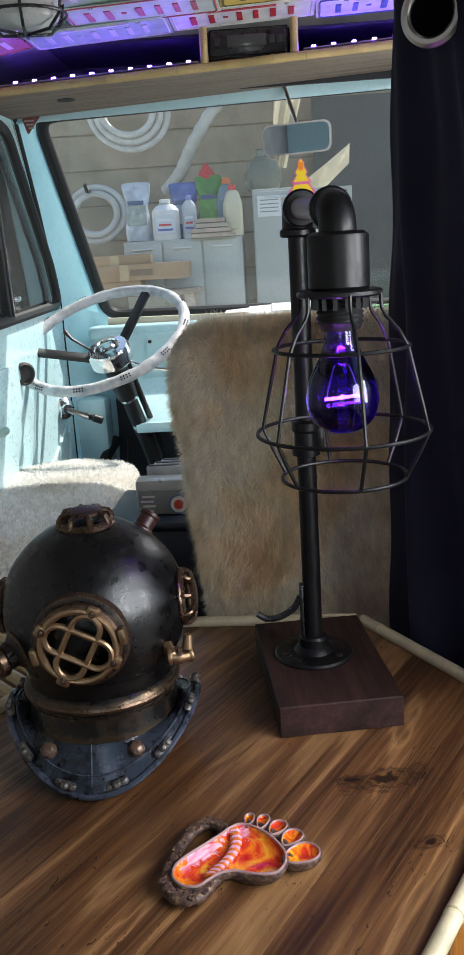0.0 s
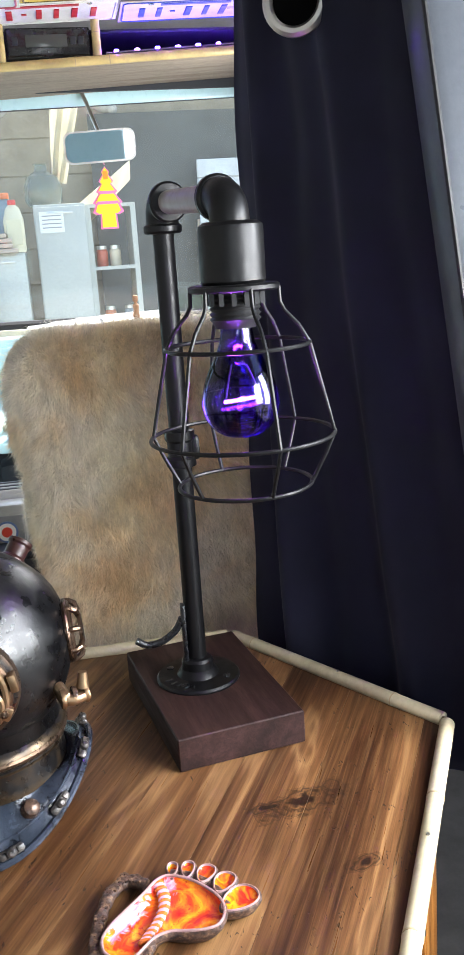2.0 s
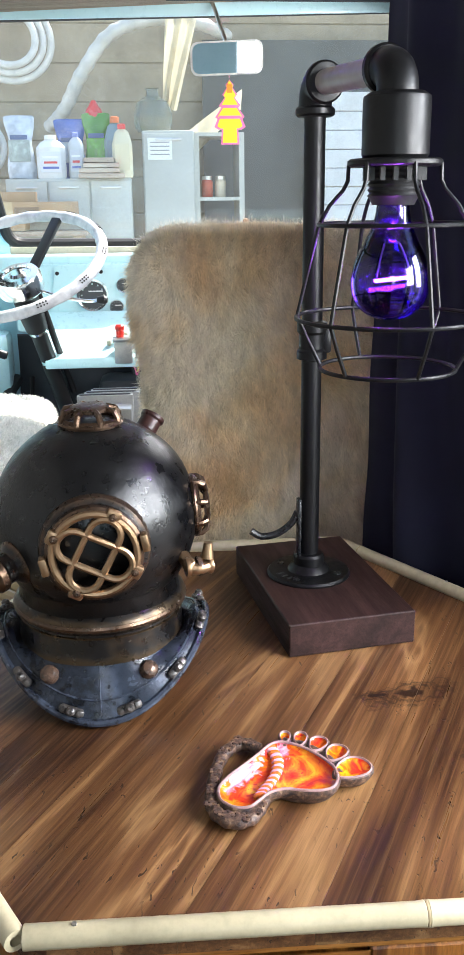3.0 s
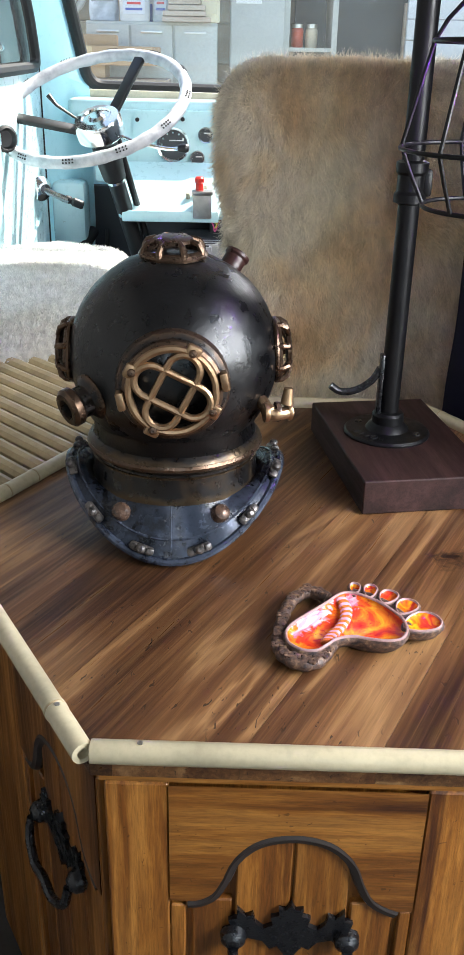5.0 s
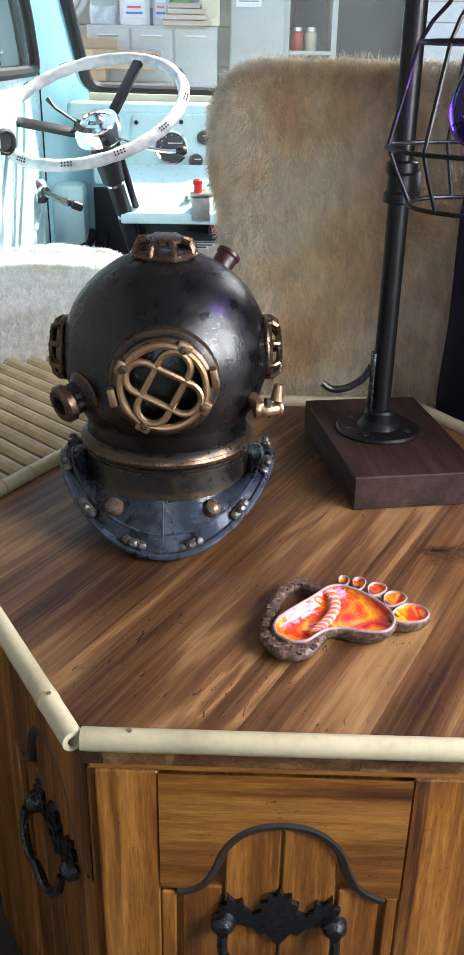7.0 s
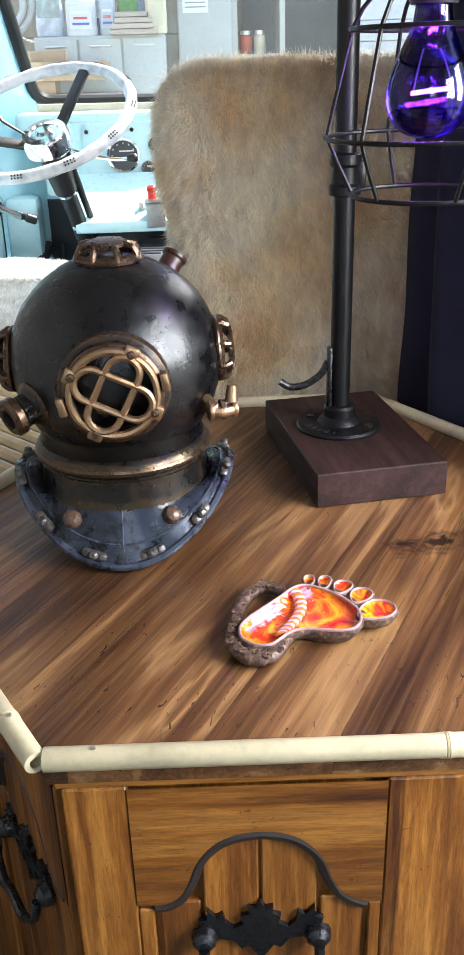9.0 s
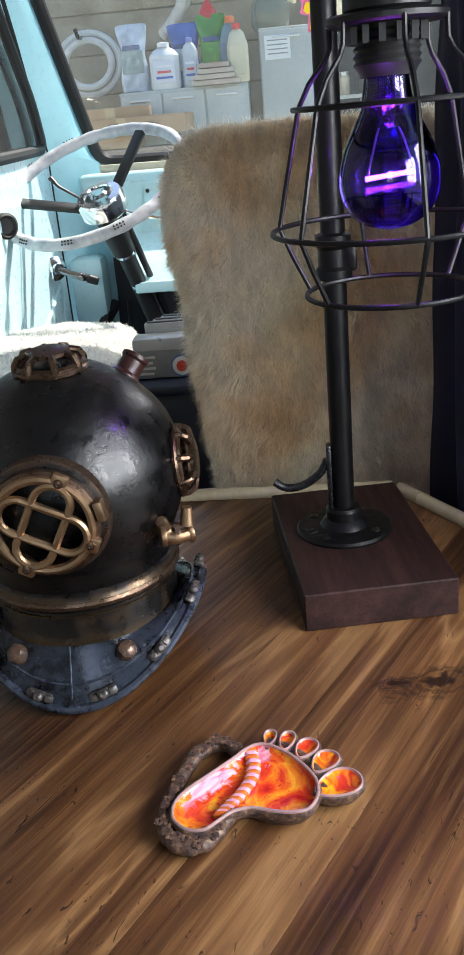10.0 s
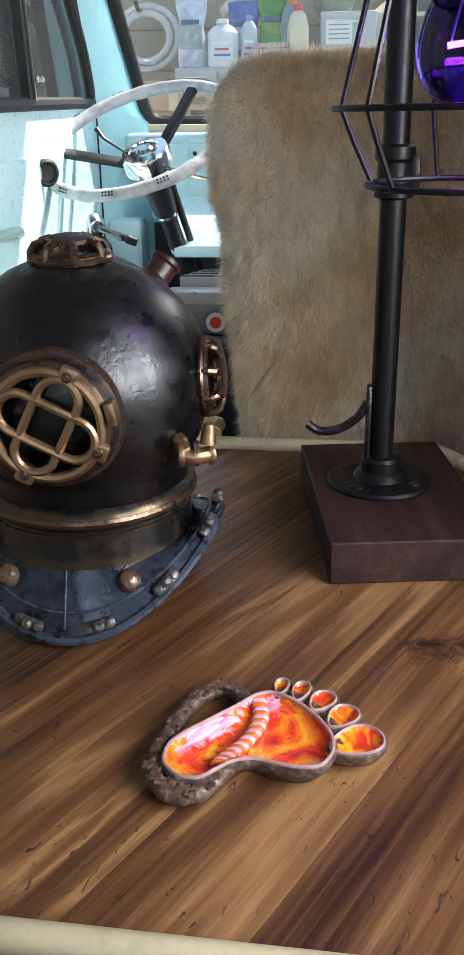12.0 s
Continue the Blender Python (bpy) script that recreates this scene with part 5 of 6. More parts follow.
elbow("elbow", E1, (0, 0, -1), adir)
elbow("elbow", E2, -adir, (0, 0, -1))
part("arm", tube(B(), [E1 + adir * 0.024, E2 - adir * 0.024], 0.0115, 24), M["grey_pipe"], lamp, "lighter grey steel arm")
LX, LY = E2.x, E2.y
part("socket", lathe(B(), [(0, 1.050), (0.022, 1.050), (0.0265, 1.047), (0.0270, 1.044), (0.0270, 1.003), (0.025, 1.000), (0, 1.000)], Matrix.Translation((LX, LY, 0)), 36), M["black_pipe"], lamp)
cage = part("cage_collar", lathe(B(), [(0.018, 1.0005), (0.036, 1.0005), (0.038, 0.999), (0.038, 0.996), (0.036, 0.9945), (0.018, 0.9945)], Matrix.Translation((LX, LY, 0)), 36), M["black_pipe"], lamp)
part("thread_ring", lathe(B(), [(0.021, 0.995)] + [(0.0215 if k % 2 else 0.0195, 0.992 - 0.0022 * k) for k in range(11)] + [(0.017, 0.965)], Matrix.Translation((LX, LY, 0)), 28), M["black_plastic"], lamp)
for k in range(14):
    a = 2 * math.pi * k / 14
    part("rib", box(B(), (LX + 0.0235 * math.cos(a), LY + 0.0235 * math.sin(a), 0.989), (0.004, 0.004, 0.010), None), M["black_plastic"], lamp)
NW = 6
TW = radians(40)
prof = [(0.037, 0.997), (0.0375, 0.984), (0.041, 0.977), (0.052, 0.965), (0.0605, 0.950), (0.0665, 0.925), (0.0725, 0.90), (0.0785, 0.874), (0.070, 0.855), (0.0575, 0.831)]
for k in range(NW):
    a = 2 * math.pi * k / NW + TW
    part("cage_wire", tube(B(), [Vector((LX + r * math.cos(a), LY + r * math.sin(a), z)) for r, z in prof], 0.0017, 8), M["black_pipe"], cage)
for r, z in ((0.0605, 0.950), (0.0785, 0.874), (0.0575, 0.831)):
    part("cage_ring", tube(B(), circle((LX, LY, z), r, None, 60), 0.0018, 8, True), M["black_pipe"], cage)
bulb = thing("light_bulb", (LX, LY, 0.97), "dark violet glass bulb, lit, in the lamp's cage", "light bulb")
bg = glass("violet_glass", (0.13, 0.055, 0.46))
bprof = [(0.0130, 0.978), (0.0135, 0.963), (0.0160, 0.950), (0.0220, 0.937), (0.0285, 0.924), (0.0322, 0.910), (0.0325, 0.898), (0.0285, 0.8855), (0.0200, 0.8770), (0.0100, 0.8730), (0, 0.8720)]
def bulb_curve(s):
    pts = smooth_line([(r, z, 0) for r, z in bprof], 3)
    return [(max(0.0, q.x - s) if q.x > 0.001 else 0.0, q.y + (s if q.y < 0.89 else 0)) for q in pts]
part("glass", lathe(B(), bulb_curve(0.0), Matrix.Translation((LX, LY, 0)), 40), bg, bulb).visible_shadow = False
part("inner_coat", lathe(B(), bulb_curve(0.0012), Matrix.Translation((LX, LY, 0)), 40), glass("violet_coat", (0.2, 0.10, 0.6)), bulb).visible_shadow = False
part("stem", lathe(B(), [(0, 0.972), (0.007, 0.972), (0.006, 0.95), (0.003, 0.935), (0.004, 0.93), (0, 0.929)], Matrix.Translation((LX, LY, 0)), 16), M["chrome"], bulb)
fil = glow("glowing_filament", (0.55, 0.12, 1.0), 220)
part("filament", tube(B(), [(LX - 0.010, LY - 0.006, 0.9045), (LX - 0.003, LY - 0.008, 0.9055), (LX + 0.008, LY - 0.006, 0.9065)], 0.0011, 8), fil, bulb, "glowing violet filament")
bl_lamp = new("bulb_glow", bpy.data.lights.new("bulb_glow", "POINT"))
bl_lamp.data.energy, bl_lamp.data.color, bl_lamp.data.shadow_soft_size = 0.006, (0.45, 0.12, 1.0), 0.0015
bl_lamp.location = (LX, LY - 0.004, 0.9055)
for s in (-1, 1):
    part("support_wire", tube(B(), [(LX + s * 0.003, LY, 0.93), (LX + s * 0.009, LY - 0.006, 0.905)], 0.0004, 6), M["nickel"], bulb)
part("hook_plate", box(B(), (PX - 0.0125, PY - 0.004, 0.618), (0.005, 0.012, 0.068), None, 0.002), M["black_iron"], lamp)
part("cord_hook", tube(B(), smooth_line([(PX - 0.014, PY - 0.004, 0.636), (PX - 0.022, PY - 0.004, 0.622), (PX - 0.038, PY - 0.004, 0.611), (PX - 0.055, PY - 0.003, 0.6085), (PX - 0.066, PY - 0.002, 0.615)], 5), 0.0040, 10), M["black_iron"], lamp)

# ---- diving helmet ----
HX, HY, HZ, HR = -0.1525, 0.857, 0.6905, 0.0940
helm = thing("diving_helmet", (HX, HY, TOP), "black and bronze model diving helmet with grilled portholes", "diving helmet")
bm = B()
prof = [(0.070, -0.082), (0.0765, -0.0755)]
for k in range(40):
    a = radians(-38 + k * (128 / 39))
    prof.append((HR * math.cos(a), HR * math.sin(a)))
prof[-1] = (0, HR)
prof = [(r, z) for r, z in prof]
lathe(bm, prof, Matrix.Translation((HX, HY, HZ)), 72)
for v in bm.verts:
    k = 0.0012 * noise.noise(v.co * 28) + 0.0005 * noise.noise(v.co * 120)
    v.co += (v.co - Vector((HX, HY, HZ))).normalized() * k
part("dome", bm, M["helmet"], helm, "", 60)
neck = part("neck", lathe(B(), [(0.0695, 0.048), (0.0790, 0.052), (0.0782, 0.056), (0.0772, 0.062), (0.0765, 0.080), (0.080, 0.083), (0.0815, 0.087), (0.0805, 0.0915), (0.0775, 0.095), (0.0715, 0.100), (0.069, 0.108)], Matrix.Translation((HX, HY, TOP)), 64), M["neck"], helm)
part("neck_ring", lathe(B(), [(0.0765, 0.0755), (0.0778, 0.0762), (0.0778, 0.0775), (0.0765, 0.0782)], Matrix.Translation((HX, HY, TOP)), 64), M["neck"], helm)
part("neck_band", lathe(B(), [(0.0800, 0.0835), (0.0818, 0.085), (0.0822, 0.0875), (0.0812, 0.090), (0.079, 0.091)], Matrix.Translation((HX, HY, TOP)), 64), M["bronze_dark"], helm)


def breast(u, v):
    """The breastplate: low in front and behind, high on the shoulders."""
    a = 2 * math.pi * u
    f = math.sin(a) ** 2
    r0, z0 = 0.077, 0.055
    rx, ry = 0.100, 0.097
    e = v ** 0.8
    r1 = Vector((rx * math.cos(a), ry * math.sin(a)))
    x = (1 - v) * r0 * math.cos(a) + v * r1.x
    y = (1 - v) * r0 * math.sin(a) + v * r1.y
    z1 = 0.066 - 0.0615 * f ** 0.9
    z = (1 - e) * z0 + e * z1 + 0.006 * math.sin(math.pi * v) * (1 - f * 0.4)
    return Vector((HX + x, HY + 0.014 * v * f * (1 if math.sin(a) > 0 else 0) + y, TOP + max(z, 0.003)))


bm = B()
sheet(bm, 96, 14, breast, True)
bmesh.ops.solidify(bm, geom=bm.faces[:], thickness=0.004)
for v in bm.verts:
    v.co.z = max(v.co.z, TOP + 0.0005)
part("breastplate", bm, M["helmet_blue"], helm, "blue-black hammered breastplate", 50)
part("breast_rim", tube(B(), [breast(k / 96, 1.0) + Vector((0, 0, 0.0005)) for k in range(96)], 0.0036, 8, True), M["helmet_blue"], helm)
part("inner_ring", tube(B(), [breast(k / 96, 0.64) + Vector((0, 0, 0.0008)) for k in range(96)], 0.0012, 6, True), M["helmet_blue"], helm)
part("front_seam", tube(B(), [breast(0.75, 0.05 + 0.09 * k) + Vector((0, -0.0004, 0.0012)) for k in range(10)], 0.0009, 6), M["helmet_blue"], helm)
part("foot_pad", box(B(), (HX, HY, TOP + 0.003), (0.07, 0.13, 0.006), None, 0.002), M["rubber"], helm)
for k in range(12):
    u = (k + 0.5) / 12
    c = (breast(u, 0.85) + breast(u, 0.83)) / 2
    out = (breast(u, 0.95) - breast(u, 0.7)).normalized()
    tang = (breast(u + 0.01, 0.85) - breast(u - 0.01, 0.85)).normalized()
    up = tang.cross(out)
    up = up if up.z > 0 else -up
    mm = frame_to(c + up * 0.0022, up, tang)
    bm = B()
    box(bm, (0, 0, 0.001), (0.021, 0.008, 0.004), mm, 0.0016)
    nut = part("wing_nut", bm, M["gunmetal"], helm)
    for s in (-1, 1):
        part("wing", box(B(), (s * 0.007, 0, 0.0045), (0.007, 0.006, 0.004), mm @ Matrix.Rotation(s * 0.3, 4, "Y"), 0.0016), M["gunmetal"], nut)
    part("stud", lathe(B(), [(0.0042, 0.002), (0.0040, 0.007), (0.002, 0.009), (0, 0.009)], mm, 12), M["gunmetal"], nut)
for x in (-0.0455, 0.0445):
    u = math.atan2(-math.sqrt(1 - (x / 0.088) ** 2), x / 0.088) / (2 * math.pi) % 1
    c = breast(u, 0.38)
    nd = Vector((math.cos(2 * math.pi * u), math.sin(2 * math.pi * u), 0.9)).normalized()
    part("rivet", lathe(B(), [(0.0085, -0.003), (0.0085, 0.002), (0.0070, 0.006), (0.004, 0.008), (0, 0.0087)], frame_to(c, nd), 18), M["copper"], helm)


def porthole(name, direction, r, up, rich):
    """A round window with rim, bolts and a grille, on the dome in a direction."""
    dvec = Vector(direction).normalized()
    m = frame_to(Vector((HX, HY, HZ)) + dvec * (HR * (0.90 if rich else 0.865)), dvec, up)
    h0 = HR * 0.10
    ring = part(name, lathe(B(), [(r * 1.10, -0.016), (r * 1.12, h0 - 0.010), (r * 1.08, h0 - 0.005), (r * 0.98, h0 - 0.003), (r * 0.97, h0 + 0.004), (r * 0.88, h0 + 0.006), (r * 0.80, h0 + 0.004), (r * 0.79, h0 - 0.012)], m, 48), M["bronze_dark"], helm)
    # black disc stands in for the unlit hollow behind the grille
    part("dark_hollow_disc", lathe(B(), [(0, h0 - 0.009), (r * 0.82, h0 - 0.009), (r * 0.82, h0 - 0.011)], m, 40), M["void"], ring)
    return ring, m, h0


ring, m, h0 = porthole("front_window", (0.035, -1, 0.0), 0.0425, (1, 0, 0), True)
g = part("grille_ring", tube(B(), circle((0, 0, h0 + 0.006), 0.0355, m, 48), 0.0034, 8, True), M["bronze"], ring)
for turn in (63, 153):
    q = m @ Matrix.Rotation(radians(turn), 4, "Z")
    half, wid = 0.0195, 0.0135
    loop = [Vector((half + wid * math.cos(a), wid * math.sin(a), h0 + 0.0075)) for a in (radians(-90 + 15 * i) for i in range(13))]
    loop += [Vector((-half - wid * math.cos(a), -wid * math.sin(a), h0 + 0.0075)) for a in (radians(-90 + 15 * i) for i in range(13))]
    part("grille_loop", tube(B(), [q @ v for v in loop], 0.0031, 8, True), M["bronze"], ring)
    for s in (0, 180):
        q2 = q @ Matrix.Rotation(radians(s), 4, "Z")
        part("hinge_lug", box(B(), (0.0365, 0, h0 + 0.006), (0.013, 0.013, 0.007), q2, 0.0025), M["bronze"], ring)
        part("stud", lathe(B(), [(0.0038, 0), (0.0032, 0.0022), (0.001, 0.003), (0, 0.002)], q2 @ Matrix.Translation((0.0365, 0, h0 + 0.009)), 10), M["bronze_dark"], ring)
for s in (0, math.pi):
    c = m @ Vector((0.043 * math.cos(s + 0.2), 0.043 * math.sin(s + 0.2), h0 + 0.004))
    part("side_lug", box(B(), (0, 0, 0), (0.007, 0.016, 0.012), frame_to(c, m.to_3x3() @ Vector((0, 0, 1)), m.to_3x3() @ Vector((math.cos(s + 0.2), math.sin(s + 0.2), 0))), 0.002), M["bronze"], ring)
for nm, dv, r in (("side_window", (1.0, 0.02, 0.06), 0.029), ("side_window", (-1.0, 0.02, 0.03), 0.029), ("top_window", (0.0, -0.05, 1.0), 0.029)):
    ring, m, h0 = porthole(nm, dv, r, (0, 0, 1) if nm != "top_window" else (1, 0, 0), False)
    part("flange", lathe(B(), [(r * 1.35, -0.010), (r * 1.33, h0 - 0.0115), (r * 1.12, h0 - 0.006), (r * 1.0, h0 - 0.005)], m, 48), M["bronze_dark"], ring)
    for k in range(8):
        a = 2 * math.pi * (k + 0.5) / 8
        ca, sa = math.cos(a), math.sin(a)
        part("guard_bar", tube(B(), [m @ Vector((r * f * ca, r * f * sa, h0 + z)) for f, z in ((0.94, -0.001), (0.92, 0.006), (0.82, 0.0105), (0.55, 0.0130))], [0.0028, 0.0030, 0.0030, 0.0026], 8), M["bronze_dark"], ring)
    part("guard_plate", lathe(B(), [(0, 0.0155), (r * 0.45, 0.0155), (r * 0.60, 0.0140), (r * 0.60, 0.0112), (0, 0.0112)], m @ Matrix.Translation((0, 0, h0)), 32), M["bronze_dark"], ring)
    part("guard_rim", tube(B(), circle((0, 0, h0 + 0.001), r * 0.95, m, 40), 0.0026, 8, True), M["bronze_dark"], ring)
    for k in range(8):
        a = 2 * math.pi * k / 8
        part("bolt", lathe(B(), [(0.0026, 0), (0.002, 0.0016), (0, 0.002)], m @ Matrix.Translation((r * 1.22 * math.cos(a), r * 1.22 * math.sin(a), h0 - 0.0085)), 8), M["bronze"], ring)
# valve, tap and inlets
dv = Vector((-0.77, -0.64, -0.24)).normalized()
m = frame_to(Vector((HX, HY, HZ)) + dv * (HR - 0.006), dv, (0, 0, 1))
part("exhaust_valve", lathe(B(), [(0.021, -0.006), (0.021, 0.004), (0.017, 0.007), (0.0140, 0.010), (0.0140, 0.018), (0.0170, 0.021), (0.0170, 0.027), (0.0140, 0.030), (0.009, 0.030), (0.007, 0.020), (0, 0.020)], m, 32), M["bronze_dark"], helm)
tp = Vector((HX + 0.078, HY - 0.046, HZ - 0.026))
tap = part("tap", tube(B(), smooth_line([tp, tp + Vector((0.006, -0.010, -0.006)), tp + Vector((0.012, -0.014, -0.008)), tp + Vector((0.026, -0.008, -0.007))], 4), [0.006] * 4 + [0.007] * 3 + [0.0055] * 6, 12), M["bronze"], helm)
part("tap_stem", tube(B(), [tp + Vector((0.022, -0.008, 0.0)), tp + Vector((0.023, -0.007, 0.014))], [0.0060, 0.0040], 12), M["bronze"], tap)
for k in range(3):
    part("tap_ring", lathe(B(), [(0.004, -0.002), (0.0085, -0.002), (0.0090, 0.0), (0.0085, 0.002), (0.004, 0.002)], frame_to(tp + Vector((0.004 + 0.010 * k, -0.012 + 0.003 * k, -0.007)), (1, 0.2, 0)), 16), M["copper" if k == 1 else "bronze"], tap)
for dv, ln in ((Vector((0.50, 0.50, 0.70)), 0.020),):
    m = frame_to(Vector((HX, HY, HZ)) + dv.normalized() * (HR - 0.006), dv, (0, 1, 0))
    part("inlet", lathe(B(), [(0.0135, 0), (0.0135, 0.006), (0.0105, 0.009), (0.0105, ln), (0.0120, ln + 0.002), (0.0120, ln + 0.005), (0.009, ln + 0.006), (0, ln + 0.003)], m, 24), metal_paint("oxblood_metal", (0.022, 0.007, 0.006), 0.33, 0.5, (0.06, 0.025, 0.02), 0.2, 80), helm)

# ---- foot-shaped dish ----
foot = thing("foot_dish", (0.0, 0.655, TOP), "foot-shaped ceramic dish glazed orange, red and yellow", "dish")
clay = Net(mat("brown_clay", (0.16, 0.09, 0.065), 0.5))
_v = clay.pos()
clay.color(clay.ramp(clay.noise(_v, 220, 4), [(0.35, (0.03, 0.02, 0.02)), (0.55, (0.10, 0.055, 0.038)), (0.72, (0.26, 0.16, 0.09))]))
clay.bump(clay.noise(_v, 320, 3), 0.5, 0.0015)
glaze_rim = speckled("pale_glaze_rim", (0.40, 0.25, 0.24), 0.35, 90, 0.25)


def glaze(name, shift, yellow):
    n = Net(mat(name, (0.8, 0.2, 0.02), 0.12))
    n.b.inputs["Coat Weight"].default_value = 0.6
    n.b.inputs["Coat Roughness"].default_value = 0.05
    v = n.pos()
    a = n.noise(v, 38 + shift, 3, 0.55, 1.8)
    c = n.ramp(a, [(0.32, (0.50, 0.008, 0.015)), (0.47, (0.74, 0.05, 0.012)), (0.60, (0.84, 0.19, 0.012)), (0.74, (0.90, 0.42, 0.02))])
    b = n.noise(v, 120 + shift, 3, 0.6, 2.5)
    c = n.mix(c, (0.50, 0.01, 0.02), n.grey(b, 0.60, 0.0, 0.68, 0.8))
    if yellow:
        c = n.mix(c, n.ramp(n.noise(v, 75 + shift, 2, 0.5, 1.0), [(0.42, (0.62, 0.02, 0.015)), (0.52, (0.85, 0.22, 0.008)), (0.62, (0.92, 0.48, 0.015))]), 0.75)
    else:
        for x, y, turn, rx, ry in ((-0.0345, 0.6660, 49, 0.085, 0.026), (-0.0005, 0.6910, 60, 0.034, 0.022)):
            off = n.vmath("SUBTRACT")
            n.link(v, off.inputs[0])
            off.inputs[1].default_value = (x, y, TOP)
            mp = n.node("Mapping")
            mp.vector_type = "TEXTURE"
            mp.inputs["Rotation"].default_value = (0, 0, radians(turn))
            mp.inputs["Scale"].default_value = (rx, ry, 1)
            n.link(off.outputs[0], mp.inputs["Vector"])
            size, wob = n.vmath("LENGTH"), n.node("Math")
            n.link(mp.outputs[0], size.inputs[0])
            n.link(size.outputs["Value"], wob.inputs[0])
            n.link(n.noise(v, 90, 3, 0.6, 1.5), wob.inputs[1])
            streak = n.ramp(n.noise(n.pos(49, (4, 1, 1)), 160, 3, 0.6, 1.0), [(0.38, (0.66, 0.14, 0.26)), (0.50, (0.80, 0.36, 0.46)), (0.66, (0.88, 0.62, 0.66))])
            c = n.mix(c, streak, n.grey(wob.outputs[0], 0.70, 0.92, 0.82, 0.0))
    n.color(c)
    return n.m


sole = [Vector(p) for p in ((-0.0580, 0.6330), (-0.0570, 0.6450), (-0.0490, 0.6570), (-0.0360, 0.6700), (-0.0220, 0.6840), (-0.0110, 0.6960), (0.0000, 0.6990), (0.0140, 0.6910), (0.0260, 0.6780), (0.0350, 0.6620), (0.0360, 0.6470), (0.0300, 0.6350), (0.0190, 0.6320), (0.0050, 0.6340), (-0.0070, 0.6370), (-0.0190, 0.6340), (-0.0270, 0.6270), (-0.0360, 0.6190), (-0.0460, 0.6190), (-0.0540, 0.6250))]
loop = smooth_line([q.to_3d() for q in sole], 4, True)
sc = sum(loop, Vector()) / len(loop)
grow = lambda p, by: sc + (p - sc) * (1 + by / max(0.01, (p - sc).length))
H0 = 0.0145
bm = B()
rings = []
for by, z in ((-0.008, 0.0005), (-0.004, 0.003), (0.0005, 0.008), (0.0026, H0 - 0.002), (0.0005, H0 + 0.001)):
    rings.append([bm.verts.new(Vector((grow(p, by).x, grow(p, by).y, TOP + z))) for p in loop])
for a, b in zip(rings, rings[1:]):
    for i in range(len(a)):
        bm.faces.new((a[i], a[(i + 1) % len(a)], b[(i + 1) % len(a)], b[i]))
bm.faces.new(rings[0][::-1])
body = part("body", bm, clay.m, foot, "brown clay body", 60)
bm = B()
rings = [[bm.verts.new(Vector((q.x, q.y, TOP + z))) for q in (grow(p, by) if by > -0.02 else sc + (p - sc) * f for p in loop)] for by, z, f in ((0.001, H0 + 0.0005, 1), (-0.002, H0 - 0.002, 1), (-0.006, H0 - 0.004, 1), (-1, H0 - 0.0055, 0.5), (-1, H0 - 0.006, 0.2))]
for a, b in zip(rings, rings[1:]):
    for i in range(len(a)):
        bm.faces.new((a[i], a[(i + 1) % len(a)], b[(i + 1) % len(a)], b[i]))
bm.faces.new(rings[-1])
part("glazed_hollow", bm, glaze("orange_red_glaze", 0, False), foot, "glossy orange and red swirled glaze", 60)
part("rim", tube(B(), [Vector((p.x, p.y, TOP + H0 + 0.0005)) for p in loop], 0.0012, 8, True), glaze_rim, foot)
# beaded strap across
pinkg = speckled("pink_glaze", (0.75, 0.36, 0.46), 0.25, 60, 0.15)
beadg = speckled("orange_bead_glaze", (0.70, 0.16, 0.03), 0.3, 60, 0.15)
strap = smooth_line([(x, y, 0) for x, y in ((-0.0100, 0.6950), (-0.0070, 0.6800), (-0.0090, 0.6660), (-0.0150, 0.6530), (-0.0220, 0.6430), (-0.0270, 0.6350))], 4)
for k, q in enumerate(strap):
    part("strap_bead", lathe(B(), [(0, -0.0035), (0.0042, -0.002), (0.0046, 0.0005), (0.0030, 0.0024), (0, 0.0030)], Matrix.Translation((q.x, q.y, TOP + H0 - 0.0028)) @ Matrix.Rotation(radians(10), 4, "Z") @ Matrix.Diagonal((1.15, 0.55, 1, 1)), 12), pinkg if k % 2 else beadg, foot)


def toe_rings(bm, x, y, rx, ry, turn, profile):
    """A drop-shaped shallow bowl, narrow towards the sole."""
    c, w, rows = Vector((x, y, TOP)), radians(turn), []
    for f, z in profile:
        row = []
        for i in range(28):
            a = 2 * math.pi * i / 28
            p = (f * rx * math.cos(a), f * ry * math.sin(a) * (1.04 + 0.30 * math.cos(a)))
            row.append(bm.verts.new(c + Vector((p[0] * math.cos(w) - p[1] * math.sin(w), p[0] * math.sin(w) + p[1] * math.cos(w), z))))
        rows.append(row)
    for a, b in zip(rows, rows[1:]):
        for i in range(28):
            bm.faces.new((a[i], a[(i + 1) % 28], b[(i + 1) % 28], b[i]))
    bm.faces.new(rows[-1])
    return bm


